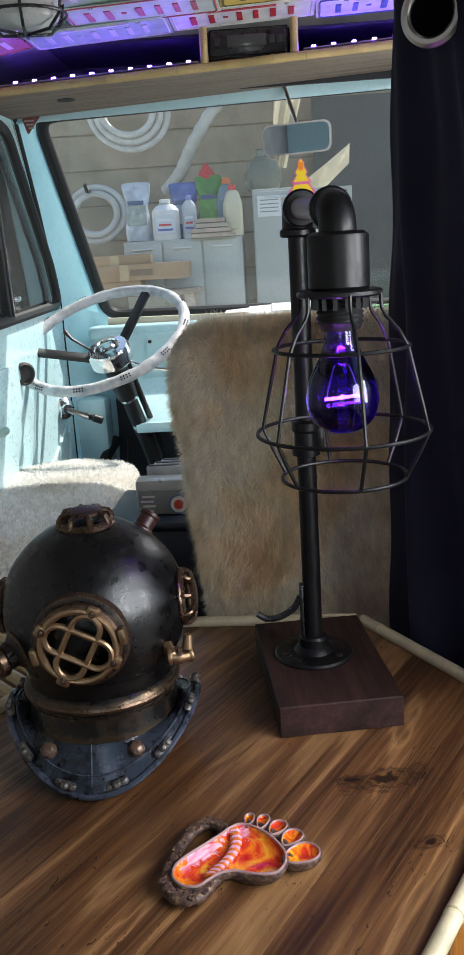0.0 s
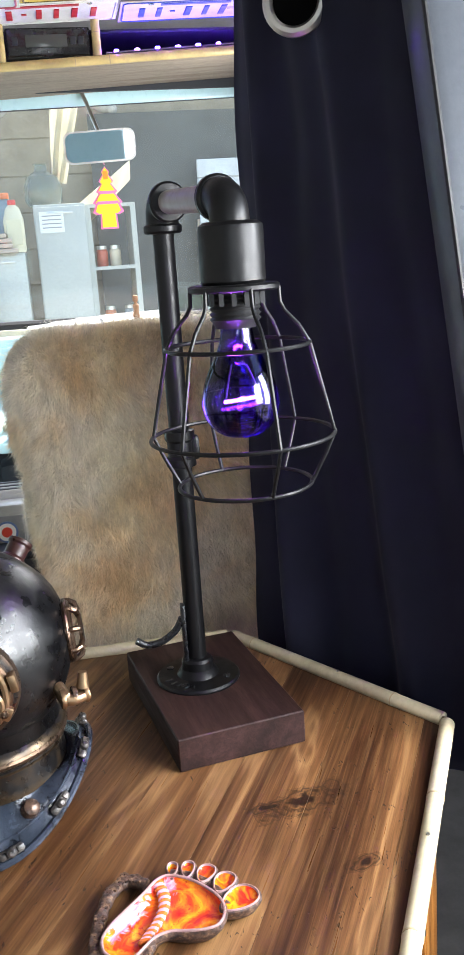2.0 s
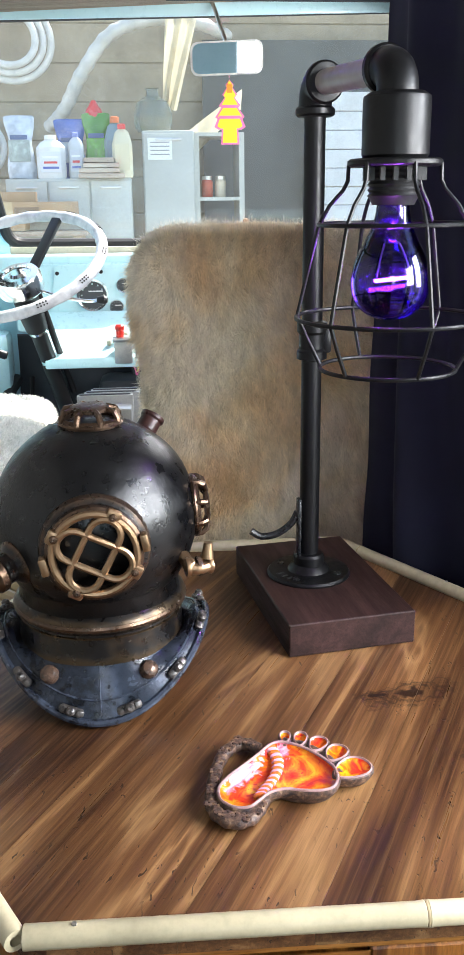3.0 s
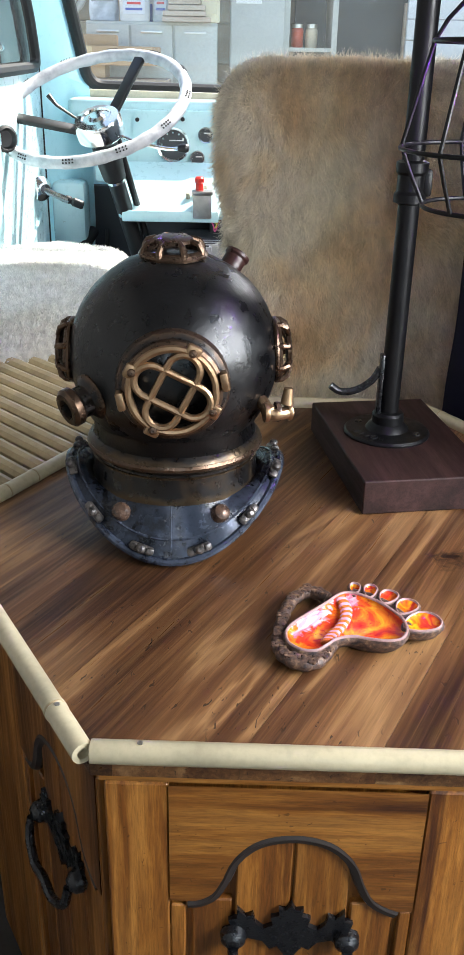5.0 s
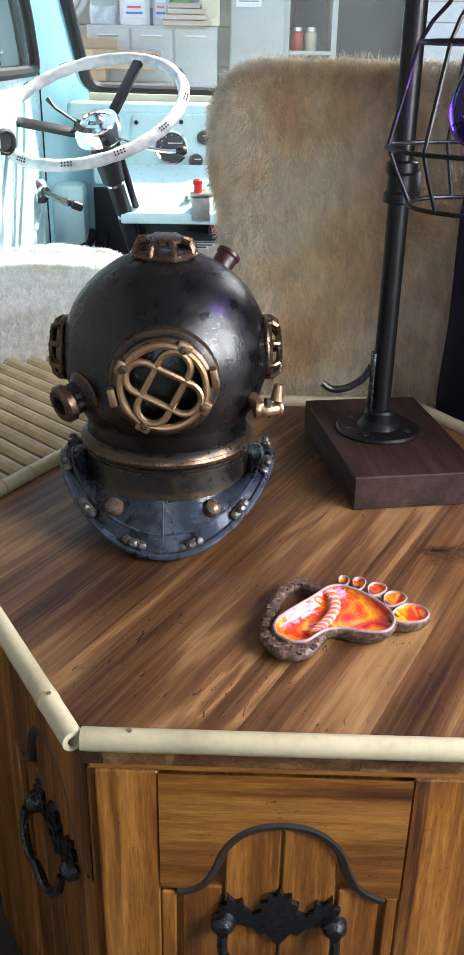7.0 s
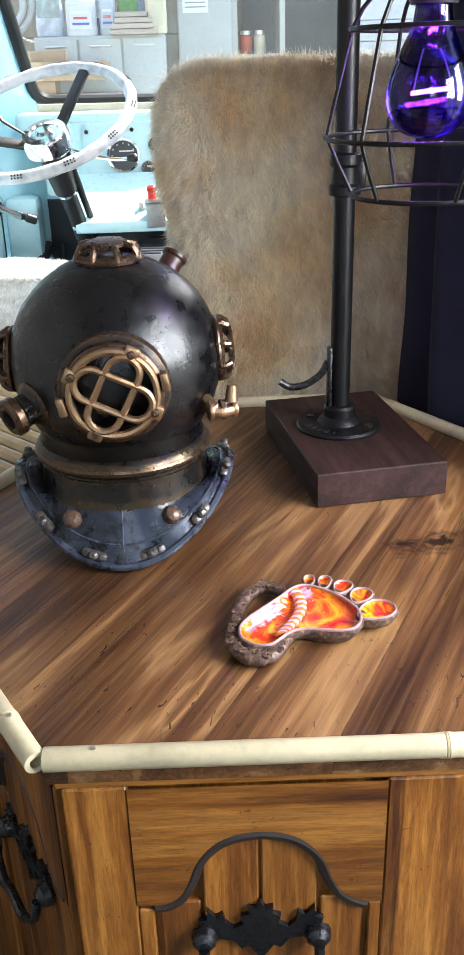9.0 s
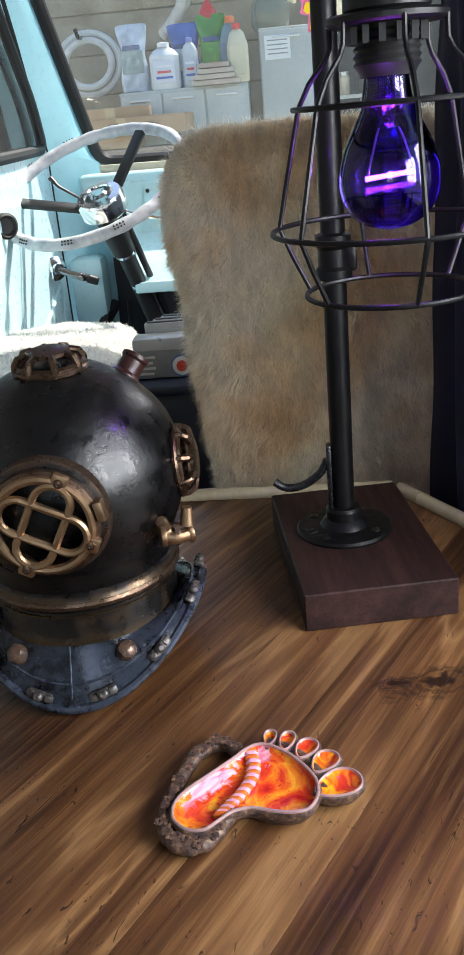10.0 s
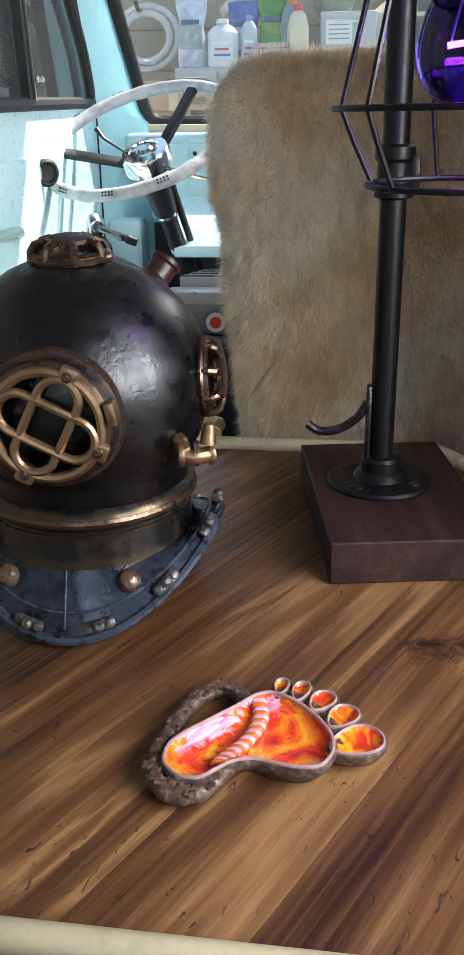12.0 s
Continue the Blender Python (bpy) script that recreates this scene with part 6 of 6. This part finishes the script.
for k, toe_at in enumerate(((0.0495, 0.6580, 0.0165, 0.0114, 30), (0.0414, 0.6799, 0.0118, 0.0079, 56), (0.0291, 0.6942, 0.0105, 0.0068, 62), (0.0158, 0.7029, 0.0099, 0.005, 77), (0.0035, 0.707, 0.008, 0.0041, 81))):
    e = 0.0016 / toe_at[3]
    toe = part("toe", toe_rings(B(), *toe_at, [(0.5, 0.001), (0.85, 0.004), (1 + e, H0 - 0.004), (1 + e, H0 - 0.0015), (1.0, H0 - 0.0004), (0.9, H0 - 0.004), (0.8, H0 - 0.007)]), clay.m, foot)
    part("toe_glaze", toe_rings(B(), *toe_at, [(0.99, H0), (0.86, H0 - 0.0015), (0.5, H0 - 0.003), (0.1, H0 - 0.0034)]), glaze("toe_yellow_glaze", 7 * k, True), toe)
    edge = B()
    toe_rings(edge, *toe_at, [(1.0 + 0.4 * e, H0 - 0.0012), (1.0 + 0.3 * e, H0 + 0.0004), (1.0 - 0.1 * e, H0 + 0.0007), (1.0 - 0.45 * e, H0 - 0.0006)])
    edge.faces.ensure_lookup_table()
    edge.faces.remove(edge.faces[-1])
    part("toe_rim", edge, glaze_rim, toe)
# clay between the toes and the sole
web = smooth_line([(x, y, TOP + 0.0085) for x, y in ((0.0020, 0.7070), (0.0160, 0.7000), (0.0270, 0.6890), (0.0360, 0.6740), (0.0390, 0.6570))], 5)
part("toe_web", tube(B(), web, 0.0048, 12), clay.m, foot)
ringl = smooth_line([(x, y, TOP + 0.0075) for x, y in ((-0.0190, 0.7010), (-0.0300, 0.7100), (-0.0410, 0.7070), (-0.0510, 0.6930), (-0.0580, 0.6730), (-0.0620, 0.6510), (-0.0640, 0.6350), (-0.0600, 0.6210), (-0.0490, 0.6120), (-0.0360, 0.6150), (-0.0270, 0.6280), (-0.0220, 0.6400))], 5)
ringp = part("ring_handle", tube(B(), ringl, [0.0052 + 0.0005 * math.sin(i * 1.7) for i in range(len(ringl))], 14), clay.m, foot)
rr = random.Random(3)
for k in range(34):
    q = ringl[2 + (k * (len(ringl) - 4)) // 34]
    c = q + Vector((rr.uniform(-0.0035, 0.0035), rr.uniform(-0.0035, 0.0035), 0.0044))
    bm = B()
    for j in range(5):
        a = 2 * math.pi * j / 5
        lathe(bm, [(0.0017, -0.001), (0.0017, 0.0008), (0, 0.0014)], Matrix.Translation(c + Vector((0.0023 * math.cos(a), 0.0023 * math.sin(a), 0))), 8)
    part("flower", bm, clay.m, ringp)

# ---- the carport seen through the windscreen ----
GZ = -0.55
ground = part("ground", box(B(), (0, 20, GZ - 0.05), (400, 400, 0.1)), speckled("concrete_ground", (0.32, 0.31, 0.29), 0.25, 1.2, 0.8))
tagged(ground, "grey concrete ground around the van", "ground", kind="structure")
wall = part("wall_garage", box(B(), (0.6, 6.55, 0.95), (5.4, 0.12, 3.0)), speckled("olive_grey_boards", (0.33, 0.29, 0.21), 0.25, 3, 0.8))
tagged(wall, "dull olive-grey boarded carport wall", "wall", kind="structure")
for k in range(12):
    part("board", box(B(), (0.6, 6.485, -0.4 + 0.235 * k), (5.4, 0.018, 0.228), None, 0.004, 1), speckled("olive_board", (0.38, 0.33, 0.24), 0.25, 4, 0.8), wall)
dark = part("roller_door", box(B(), (1.0, 6.35, 0.75), (1.35, 0.05, 2.4)), speckled("dark_green_grey_door", (0.075, 0.085, 0.08), 0.2, 3, 0.5))
tagged(dark, "dark grey-green flat door at the back of the carport", "door", kind="structure")
sid = thing("siding_panel", (1.25, 6.2, 0.3), "white horizontal weatherboard panel", "siding")
for k in range(12):
    part("weatherboard", box(B(), (1.22, 6.15 - 0.006 * (k % 2), 0.30 + 0.115 * k), (0.46, 0.03, 0.112), None, 0.004, 1), speckled("white_weatherboard", (0.62, 0.63, 0.62), 0.12, 6, 0.5), sid)
part("back_board", box(B(), (1.22, 6.20, 0.35), (0.48, 0.04, 1.8)), M["ply"], sid)
side = part("wall_carport_side", box(B(), (-2.6, 4.5, 0.6), (0.12, 4.0, 2.3)), speckled("pale_fence", (0.74, 0.71, 0.65), 0.3, 3, 0.8))
tagged(side, "weathered pale board fence beside the carport", "fence", kind="structure")
beam = part("beam", box(B(), (0.4, 6.0, 2.35), (5.0, 0.12, 0.16), None, 0.01), M["ply"])
tagged(beam, "timber beam over the carport wall", "beam", kind="structure")

white_paint = speckled("white_enamel", (0.50, 0.50, 0.44), 0.06, 5, 0.4)


def cupboard(x0, x1, y0, y1, z1, label, doors, cat="cabinet"):
    c = thing("cupboard", ((x0 + x1) / 2, (y0 + y1) / 2, GZ), label, cat)
    part("body", box(B(), ((x0 + x1) / 2, (y0 + y1) / 2, (GZ + z1) / 2), (x1 - x0, y1 - y0, z1 - GZ), None, 0.006), white_paint, c)
    w = (x1 - x0) / doors
    for k in range(doors):
        dd = part("door", box(B(), (x0 + w * (k + 0.5), y0 - 0.008, (GZ + z1) / 2), (w - 0.012, 0.016, z1 - GZ - 0.03), None, 0.004), white_paint, c)
        part("pull", box(B(), (x0 + w * (k + 0.5), y0 - 0.02, z1 - 0.05), (w * 0.5, 0.012, 0.012), None, 0.003), M["nickel"], dd)
    return c


cupboard(-0.86, -0.15, 5.5, 5.95, 1.10, "low white enamelled cupboard with three doors", 3)
tall = cupboard(-0.08, 0.22, 5.6, 6.05, 1.36, "taller white enamelled cupboard with a paper notice", 1)
part("notice", box(B(), (0.02, 5.580, 1.26), (0.14, 0.003, 0.12)), mat("paper", (0.74, 0.74, 0.70), 0.7), tall)
for k in range(4):
    part("bar", box(B(), (0.02, 5.5775, 1.295 - 0.022 * k), (0.11, 0.002, 0.006)), mat("grey_print", (0.3, 0.3, 0.3), 0.7), tall)
op = thing("open_shelf_unit", (0.36, 5.8, GZ), "narrow white open shelf unit with jars", "shelf")
for x in (0.235, 0.50):
    part("side", box(B(), (x, 5.8, 0.40), (0.03, 0.35, 1.90)), white_paint, op)
for z in (-0.2, 0.25, 0.62, 0.98, 1.34):
    part("board", box(B(), (0.367, 5.8, z), (0.24, 0.34, 0.02)), white_paint, op)
for k, (x, z, c) in enumerate(((0.30, 0.99, (0.5, 0.1, 0.06)), (0.38, 0.99, (0.65, 0.55, 0.4)), (0.44, 0.63, (0.25, 0.3, 0.32)), (0.32, 0.63, (0.6, 0.2, 0.1)))):
    j = thing("jar", (x, 5.72, z), "small coloured jar on the open shelf", "jar", "jars on the shelf")
    part("body", lathe(B(), [(0, 0), (0.03, 0), (0.034, 0.01), (0.034, 0.09), (0.028, 0.10), (0, 0.10)], Matrix.Translation((x, 5.72, z)), 16), speckled("jar_paint", c, 0.2, 20, 0.4), j)
    part("lid", lathe(B(), [(0.03, 0.10), (0.03, 0.12), (0, 0.122)], Matrix.Translation((x, 5.72, z)), 16), M["nickel"], j)


def bottle(name, x, y, z, w, h, body, cap, label_c, label, shoulder=0.72, bars=True):
    b = thing(name, (x, y, z), label, "bottle", "bottles on the cupboard")
    part("body", lathe(B(), [(0, 0), (w * 0.46, 0), (w * 0.5, h * 0.04), (w * 0.5, h * shoulder), (w * 0.34, h * 0.84), (w * 0.17, h * 0.9), (w * 0.17, h * 0.93), (0, h * 0.93)], Matrix.Translation((x, y, z)) @ Matrix.Diagonal((1, 0.62, 1, 1)), 24), speckled("bottle_plastic", body, 0.12, 12, 0.3), b)
    part("cap", lathe(B(), [(0, h * 0.9), (w * 0.2, h * 0.9), (w * 0.2, h * 0.99), (w * 0.15, h), (0, h)], Matrix.Translation((x, y, z)), 16), mat("cap_plastic", cap, 0.35), b)
    lb = part("paper_label", box(B(), (x, y - w * 0.315, z + h * 0.38), (w * 0.72, 0.004, h * 0.48), None, 0.001, 1), mat("printed_label", label_c, 0.45), b)
    if bars:
        for k in range(3):
            part("bar", box(B(), (x, y - w * 0.325, z + h * (0.25 + 0.12 * k)), (w * (0.55 - 0.1 * (k % 2)), 0.003, h * 0.05)), mat("label_print", ((0.08, 0.12, 0.4), (0.6, 0.06, 0.06), (0.75, 0.75, 0.75))[k], 0.5), lb)
    return b


def pouch(x, y, z, w, h, base, band, label):
    b = thing("plastic_sack", (x, y, z), label, "sack", "sacks on the cupboard")
    bm = B()
    sheet(bm, 28, 14, lambda u, v: Vector((x + w / 2 * math.copysign(abs(math.cos(2 * math.pi * u)) ** 0.7, math.cos(2 * math.pi * u)) * (1 - 0.12 * math.sin(math.pi * v)) + 0.008 * math.sin(9 * v + 5 * u),
                                           y + 0.055 * math.sin(2 * math.pi * u) * (1 - v ** 3) * (0.8 + 0.2 * math.sin(7 * v)), z + h * v + 0.006 * math.sin(11 * u))), True)
    part("bag", bm, speckled("printed_film", base, 0.35, 16, 0.22), b)
    part("print_band", box(B(), (x, y - 0.058, z + h * 0.45), (w * 0.75, 0.006, h * 0.34), None, 0.002, 1), speckled("film_print", band, 0.4, 40, 0.25), b)
    part("bar", box(B(), (x, y - 0.0625, z + h * 0.66), (w * 0.6, 0.003, h * 0.07)), mat("film_print_dark", (0.05, 0.09, 0.2), 0.3), b)
    return b


CT = 1.10
pouch(-0.775, 5.62, CT, 0.16, 0.34, (0.55, 0.60, 0.66), (0.35, 0.42, 0.40), "white and blue plastic feed sack, folded at the top")
pouch(-0.50, 5.74, CT, 0.17, 0.33, (0.10, 0.16, 0.42), (0.55, 0.58, 0.6), "blue plastic sack standing on the cupboard")
pouch(-0.345, 5.72, CT, 0.15, 0.36, (0.10, 0.30, 0.06), (0.14, 0.40, 0.08), "green plastic sack with a red top")
part_red = thing("red_cap_bag", (-0.355, 5.74, CT + 0.33), "folded red plastic bag on top of a sack", "bag")
part("bag", lathe(B(), [(0, 0), (0.06, 0.0), (0.045, 0.05), (0.03, 0.07), (0.012, 0.10), (0, 0.10)], Matrix.Translation((-0.355, 5.74, CT + 0.335)) @ Matrix.Diagonal((1, 0.5, 1, 1)), 9), speckled("red_film", (0.6, 0.05, 0.05), 0.2, 20, 0.25), part_red)
bottle("jug", -0.60, 5.56, CT, 0.165, 0.235, (0.72, 0.73, 0.72), (0.70, 0.71, 0.70), (0.62, 0.64, 0.68), "white plastic jug with a printed label")
bottle("bottle", -0.46, 5.58, CT, 0.09, 0.25, (0.58, 0.60, 0.60), (0.2, 0.25, 0.5), (0.5, 0.52, 0.56), "clear plastic bottle with a blue cap")
bottle("bottle", -0.235, 5.66, CT, 0.13, 0.34, (0.22, 0.30, 0.32), (0.62, 0.16, 0.05), (0.20, 0.26, 0.3), "grey-green bottle with an orange cap", 0.6, False)
bottle("bottle", -0.195, 5.53, CT + 0.002, 0.115, 0.29, (0.66, 0.60, 0.42), (0.6, 0.05, 0.05), (0.62, 0.56, 0.38), "cream plastic bottle with a red cap", 0.62, False)
for k in range(4):
    bk = part("wood_offcut", box(B(), (-0.315 - 0.012 * (k % 2), 5.50, CT + 0.0125 + 0.028 * k), (0.26 - 0.03 * k, 0.12, 0.024), None, 0.002, 1), M["ply"])
    tagged(bk, "flat wooden offcut stacked on the cupboard", "wood", "offcuts on the cupboard")
card = speckled("cardboard", (0.42, 0.28, 0.16), 0.2, 9, 0.8)
for k, (x, y, z, sx, sy, sz_, tr) in enumerate(((-0.80, 5.28, 0.93, 0.68, 0.30, 0.09, -3), (-0.87, 5.28, 1.00, 0.40, 0.26, 0.055, 4), (-0.98, 5.3, 0.855, 0.5, 0.30, 0.06, 2))):
    bx = thing("cardboard_box", (x, y, z), "flat brown cardboard box in a stack", "box", "stacked boxes")
    mm = Matrix.Translation((x, y, z)) @ Matrix.Rotation(radians(tr), 4, "Z")
    part("carton", box(B(), (0, 0, 0), (sx, sy, sz_), mm, 0.004), card, bx)
    part("tape", box(B(), (0, -sy / 2 - 0.001, 0), (0.05, 0.003, sz_ * 0.98), mm), speckled("tape", (0.5, 0.38, 0.22), 0.1, 20, 0.3), bx)
    if k == 0:
        part("bar", box(B(), (0.1, -sy / 2 - 0.002, 0), (0.13, 0.003, 0.035), mm), mat("carton_print", (0.2, 0.14, 0.09), 0.7), bx)
bs = thing("box_stand", (-0.85, 5.3, GZ), "plain trestle under the boxes", "trestle")
part("top", box(B(), (-0.85, 5.3, 0.81), (0.9, 0.34, 0.025)), M["ply"], bs)
for x in (-1.25, -0.45):
    part("leg", box(B(), (x, 5.3, 0.125), (0.05, 0.3, 1.35)), M["ply"], bs)

# hoses and hanging cloth
hose = speckled("white_hose", (0.62, 0.62, 0.58), 0.15, 20, 0.4)


def coil(x, y, z, r, turns, label, tilt):
    c = thing("hose_coil", (x, y, z), label, "hose", "hoses on the wall")
    m = Matrix.Translation((x, y, z)) @ Matrix.Rotation(radians(tilt), 4, "Y")
    for k in range(turns):
        part("loop", tube(B(), [m @ Vector(((r - 0.045 * k) * math.cos(a), -0.03 * k, (r - 0.045 * k) * 0.9 * math.sin(a))) for a in (2 * math.pi * i / 32 for i in range(32))], 0.022, 10, True), hose, c)
    part("hook", tube(B(), [m @ Vector((0, 0.25, r * 0.9 - 0.02)), m @ Vector((0, -0.12, r * 0.9 - 0.025)), m @ Vector((0, -0.14, r * 0.9 + 0.02))], 0.012, 8), M["black_iron"], c)
    return c


coil(-0.87, 6.2, 1.93, 0.26, 3, "white ribbed hose coiled on a hook", 20)
coil(-1.14, 6.2, 1.30, 0.19, 2, "white hose loop hanging on the wall", -10)
rib = thing("flexible_duct", (-0.35, 6.1, 1.5), "pale ribbed flexible duct hanging in a bow", "duct")
pth = smooth_line([(-0.66, 6.2, 1.42), (-0.55, 6.1, 1.52), (-0.42, 6.0, 1.72), (-0.24, 6.0, 1.93), (0.02, 6.05, 2.02), (0.3, 6.2, 2.02), (0.5, 6.4, 1.98)], 16)
part("duct", tube(B(), pth, [0.040 + 0.0035 * math.sin(i * 1.3) for i in range(len(pth))], 14), speckled("pale_duct", (0.60, 0.58, 0.52), 0.2, 12, 0.5), rib)
def thin_cloth(name, base):
    m = cloth(name, base, 0.8, 300)
    n = Net(m)
    thin, both = n.node("BsdfTranslucent"), n.node("MixShader")
    thin.inputs[0].default_value = (*base, 1)
    both.inputs[0].default_value = 0.55
    n.link(n.b.outputs[0], both.inputs[1])
    n.link(thin.outputs[0], both.inputs[2])
    n.link(both.outputs[0], n.t.nodes["Material Output"].inputs[0])
    return m


cl = thing("hanging_sheet", (0.25, 5.9, 1.6), "pale cloth sheet hanging in folds", "cloth")
bm = B()
sheet(bm, 24, 16, lambda u, v: Vector((0.085 + 0.19 * u * (1 - 0.55 * v) - 0.035 * v, 5.9 + 0.03 * math.sin(14 * u + 3 * v), 2.02 - 0.50 * v - 0.03 * u * v)))
bmesh.ops.solidify(bm, geom=bm.faces[:], thickness=0.002)
part("cloth", bm, thin_cloth("cream_sheet", (0.80, 0.76, 0.64)), cl)
cl2 = thing("hanging_sheet", (0.35, 5.85, 1.4), "pale cloth corner hanging over the cupboard", "cloth")
bm = B()
sheet(bm, 16, 16, lambda u, v: Vector((0.10 + 0.42 * u, 5.80 + 0.03 * math.sin(11 * u + 3 * v), 1.30 + 0.30 * u - 0.18 * v * (1 - 0.4 * u))))
bmesh.ops.solidify(bm, geom=bm.faces[:], thickness=0.002)
part("cloth", bm, thin_cloth("cream_sheet_corner", (0.80, 0.76, 0.64)), cl2)
gj = thing("glass_demijohn", (-0.01, 5.75, 1.36), "large clear glass demijohn on the tall cupboard", "jar")
part("glass", lathe(B(), [(0, 0), (0.09, 0), (0.11, 0.03), (0.115, 0.10), (0.09, 0.17), (0.04, 0.20), (0.035, 0.235), (0.045, 0.24), (0, 0.24)], Matrix.Translation((-0.01, 5.80, 1.362)), 28), mat("greenish_glass", (0.50, 0.55, 0.48), 0.1, 0.0, Transmission_Weight=0.85), gj)

# things on the dashboard
pp = thing("paper_stack", (0.22, 2.86, 0.826), "loose white papers lying on the dashboard", "paper")
for k in range(4):
    part("page", box(B(), (0.0, 0.0, 0.0), (0.20, 0.07, 0.002), Matrix.Translation((-0.02 + 0.075 * k, 2.850 + 0.003 * k, 0.842 + 0.004 * k)) @ Matrix.Rotation(0.12 * k - 0.2, 4, "Z") @ Matrix.Rotation(radians(16), 4, "X")), mat("white_page", (0.74, 0.75, 0.76), 0.5), pp)
tr = part("green_cloth", box(B(), (0.40, 2.862, 0.832), (0.16, 0.06, 0.014), None, 0.005), cloth("green_cloth", (0.06, 0.28, 0.10), 0.8, 300))
tagged(tr, "folded green cloth on the dashboard", "cloth")
toy = thing("dashboard_ornament", (0.216, 2.83, 0.83), "tiny dark-haired dashboard ornament on a round base", "ornament")
fig = mat("ornament_paint", (0.40, 0.20, 0.10), 0.5)
bm = B()
lathe(bm, [(0, 0), (0.016, 0), (0.016, 0.006), (0.006, 0.010), (0.012, 0.03), (0.008, 0.045), (0.010, 0.06), (0.004, 0.068), (0.009, 0.076), (0.008, 0.088), (0, 0.092)], Matrix.Translation((0.21, 2.83, 0.828)), 16)
part("figurine", bm, fig, toy)
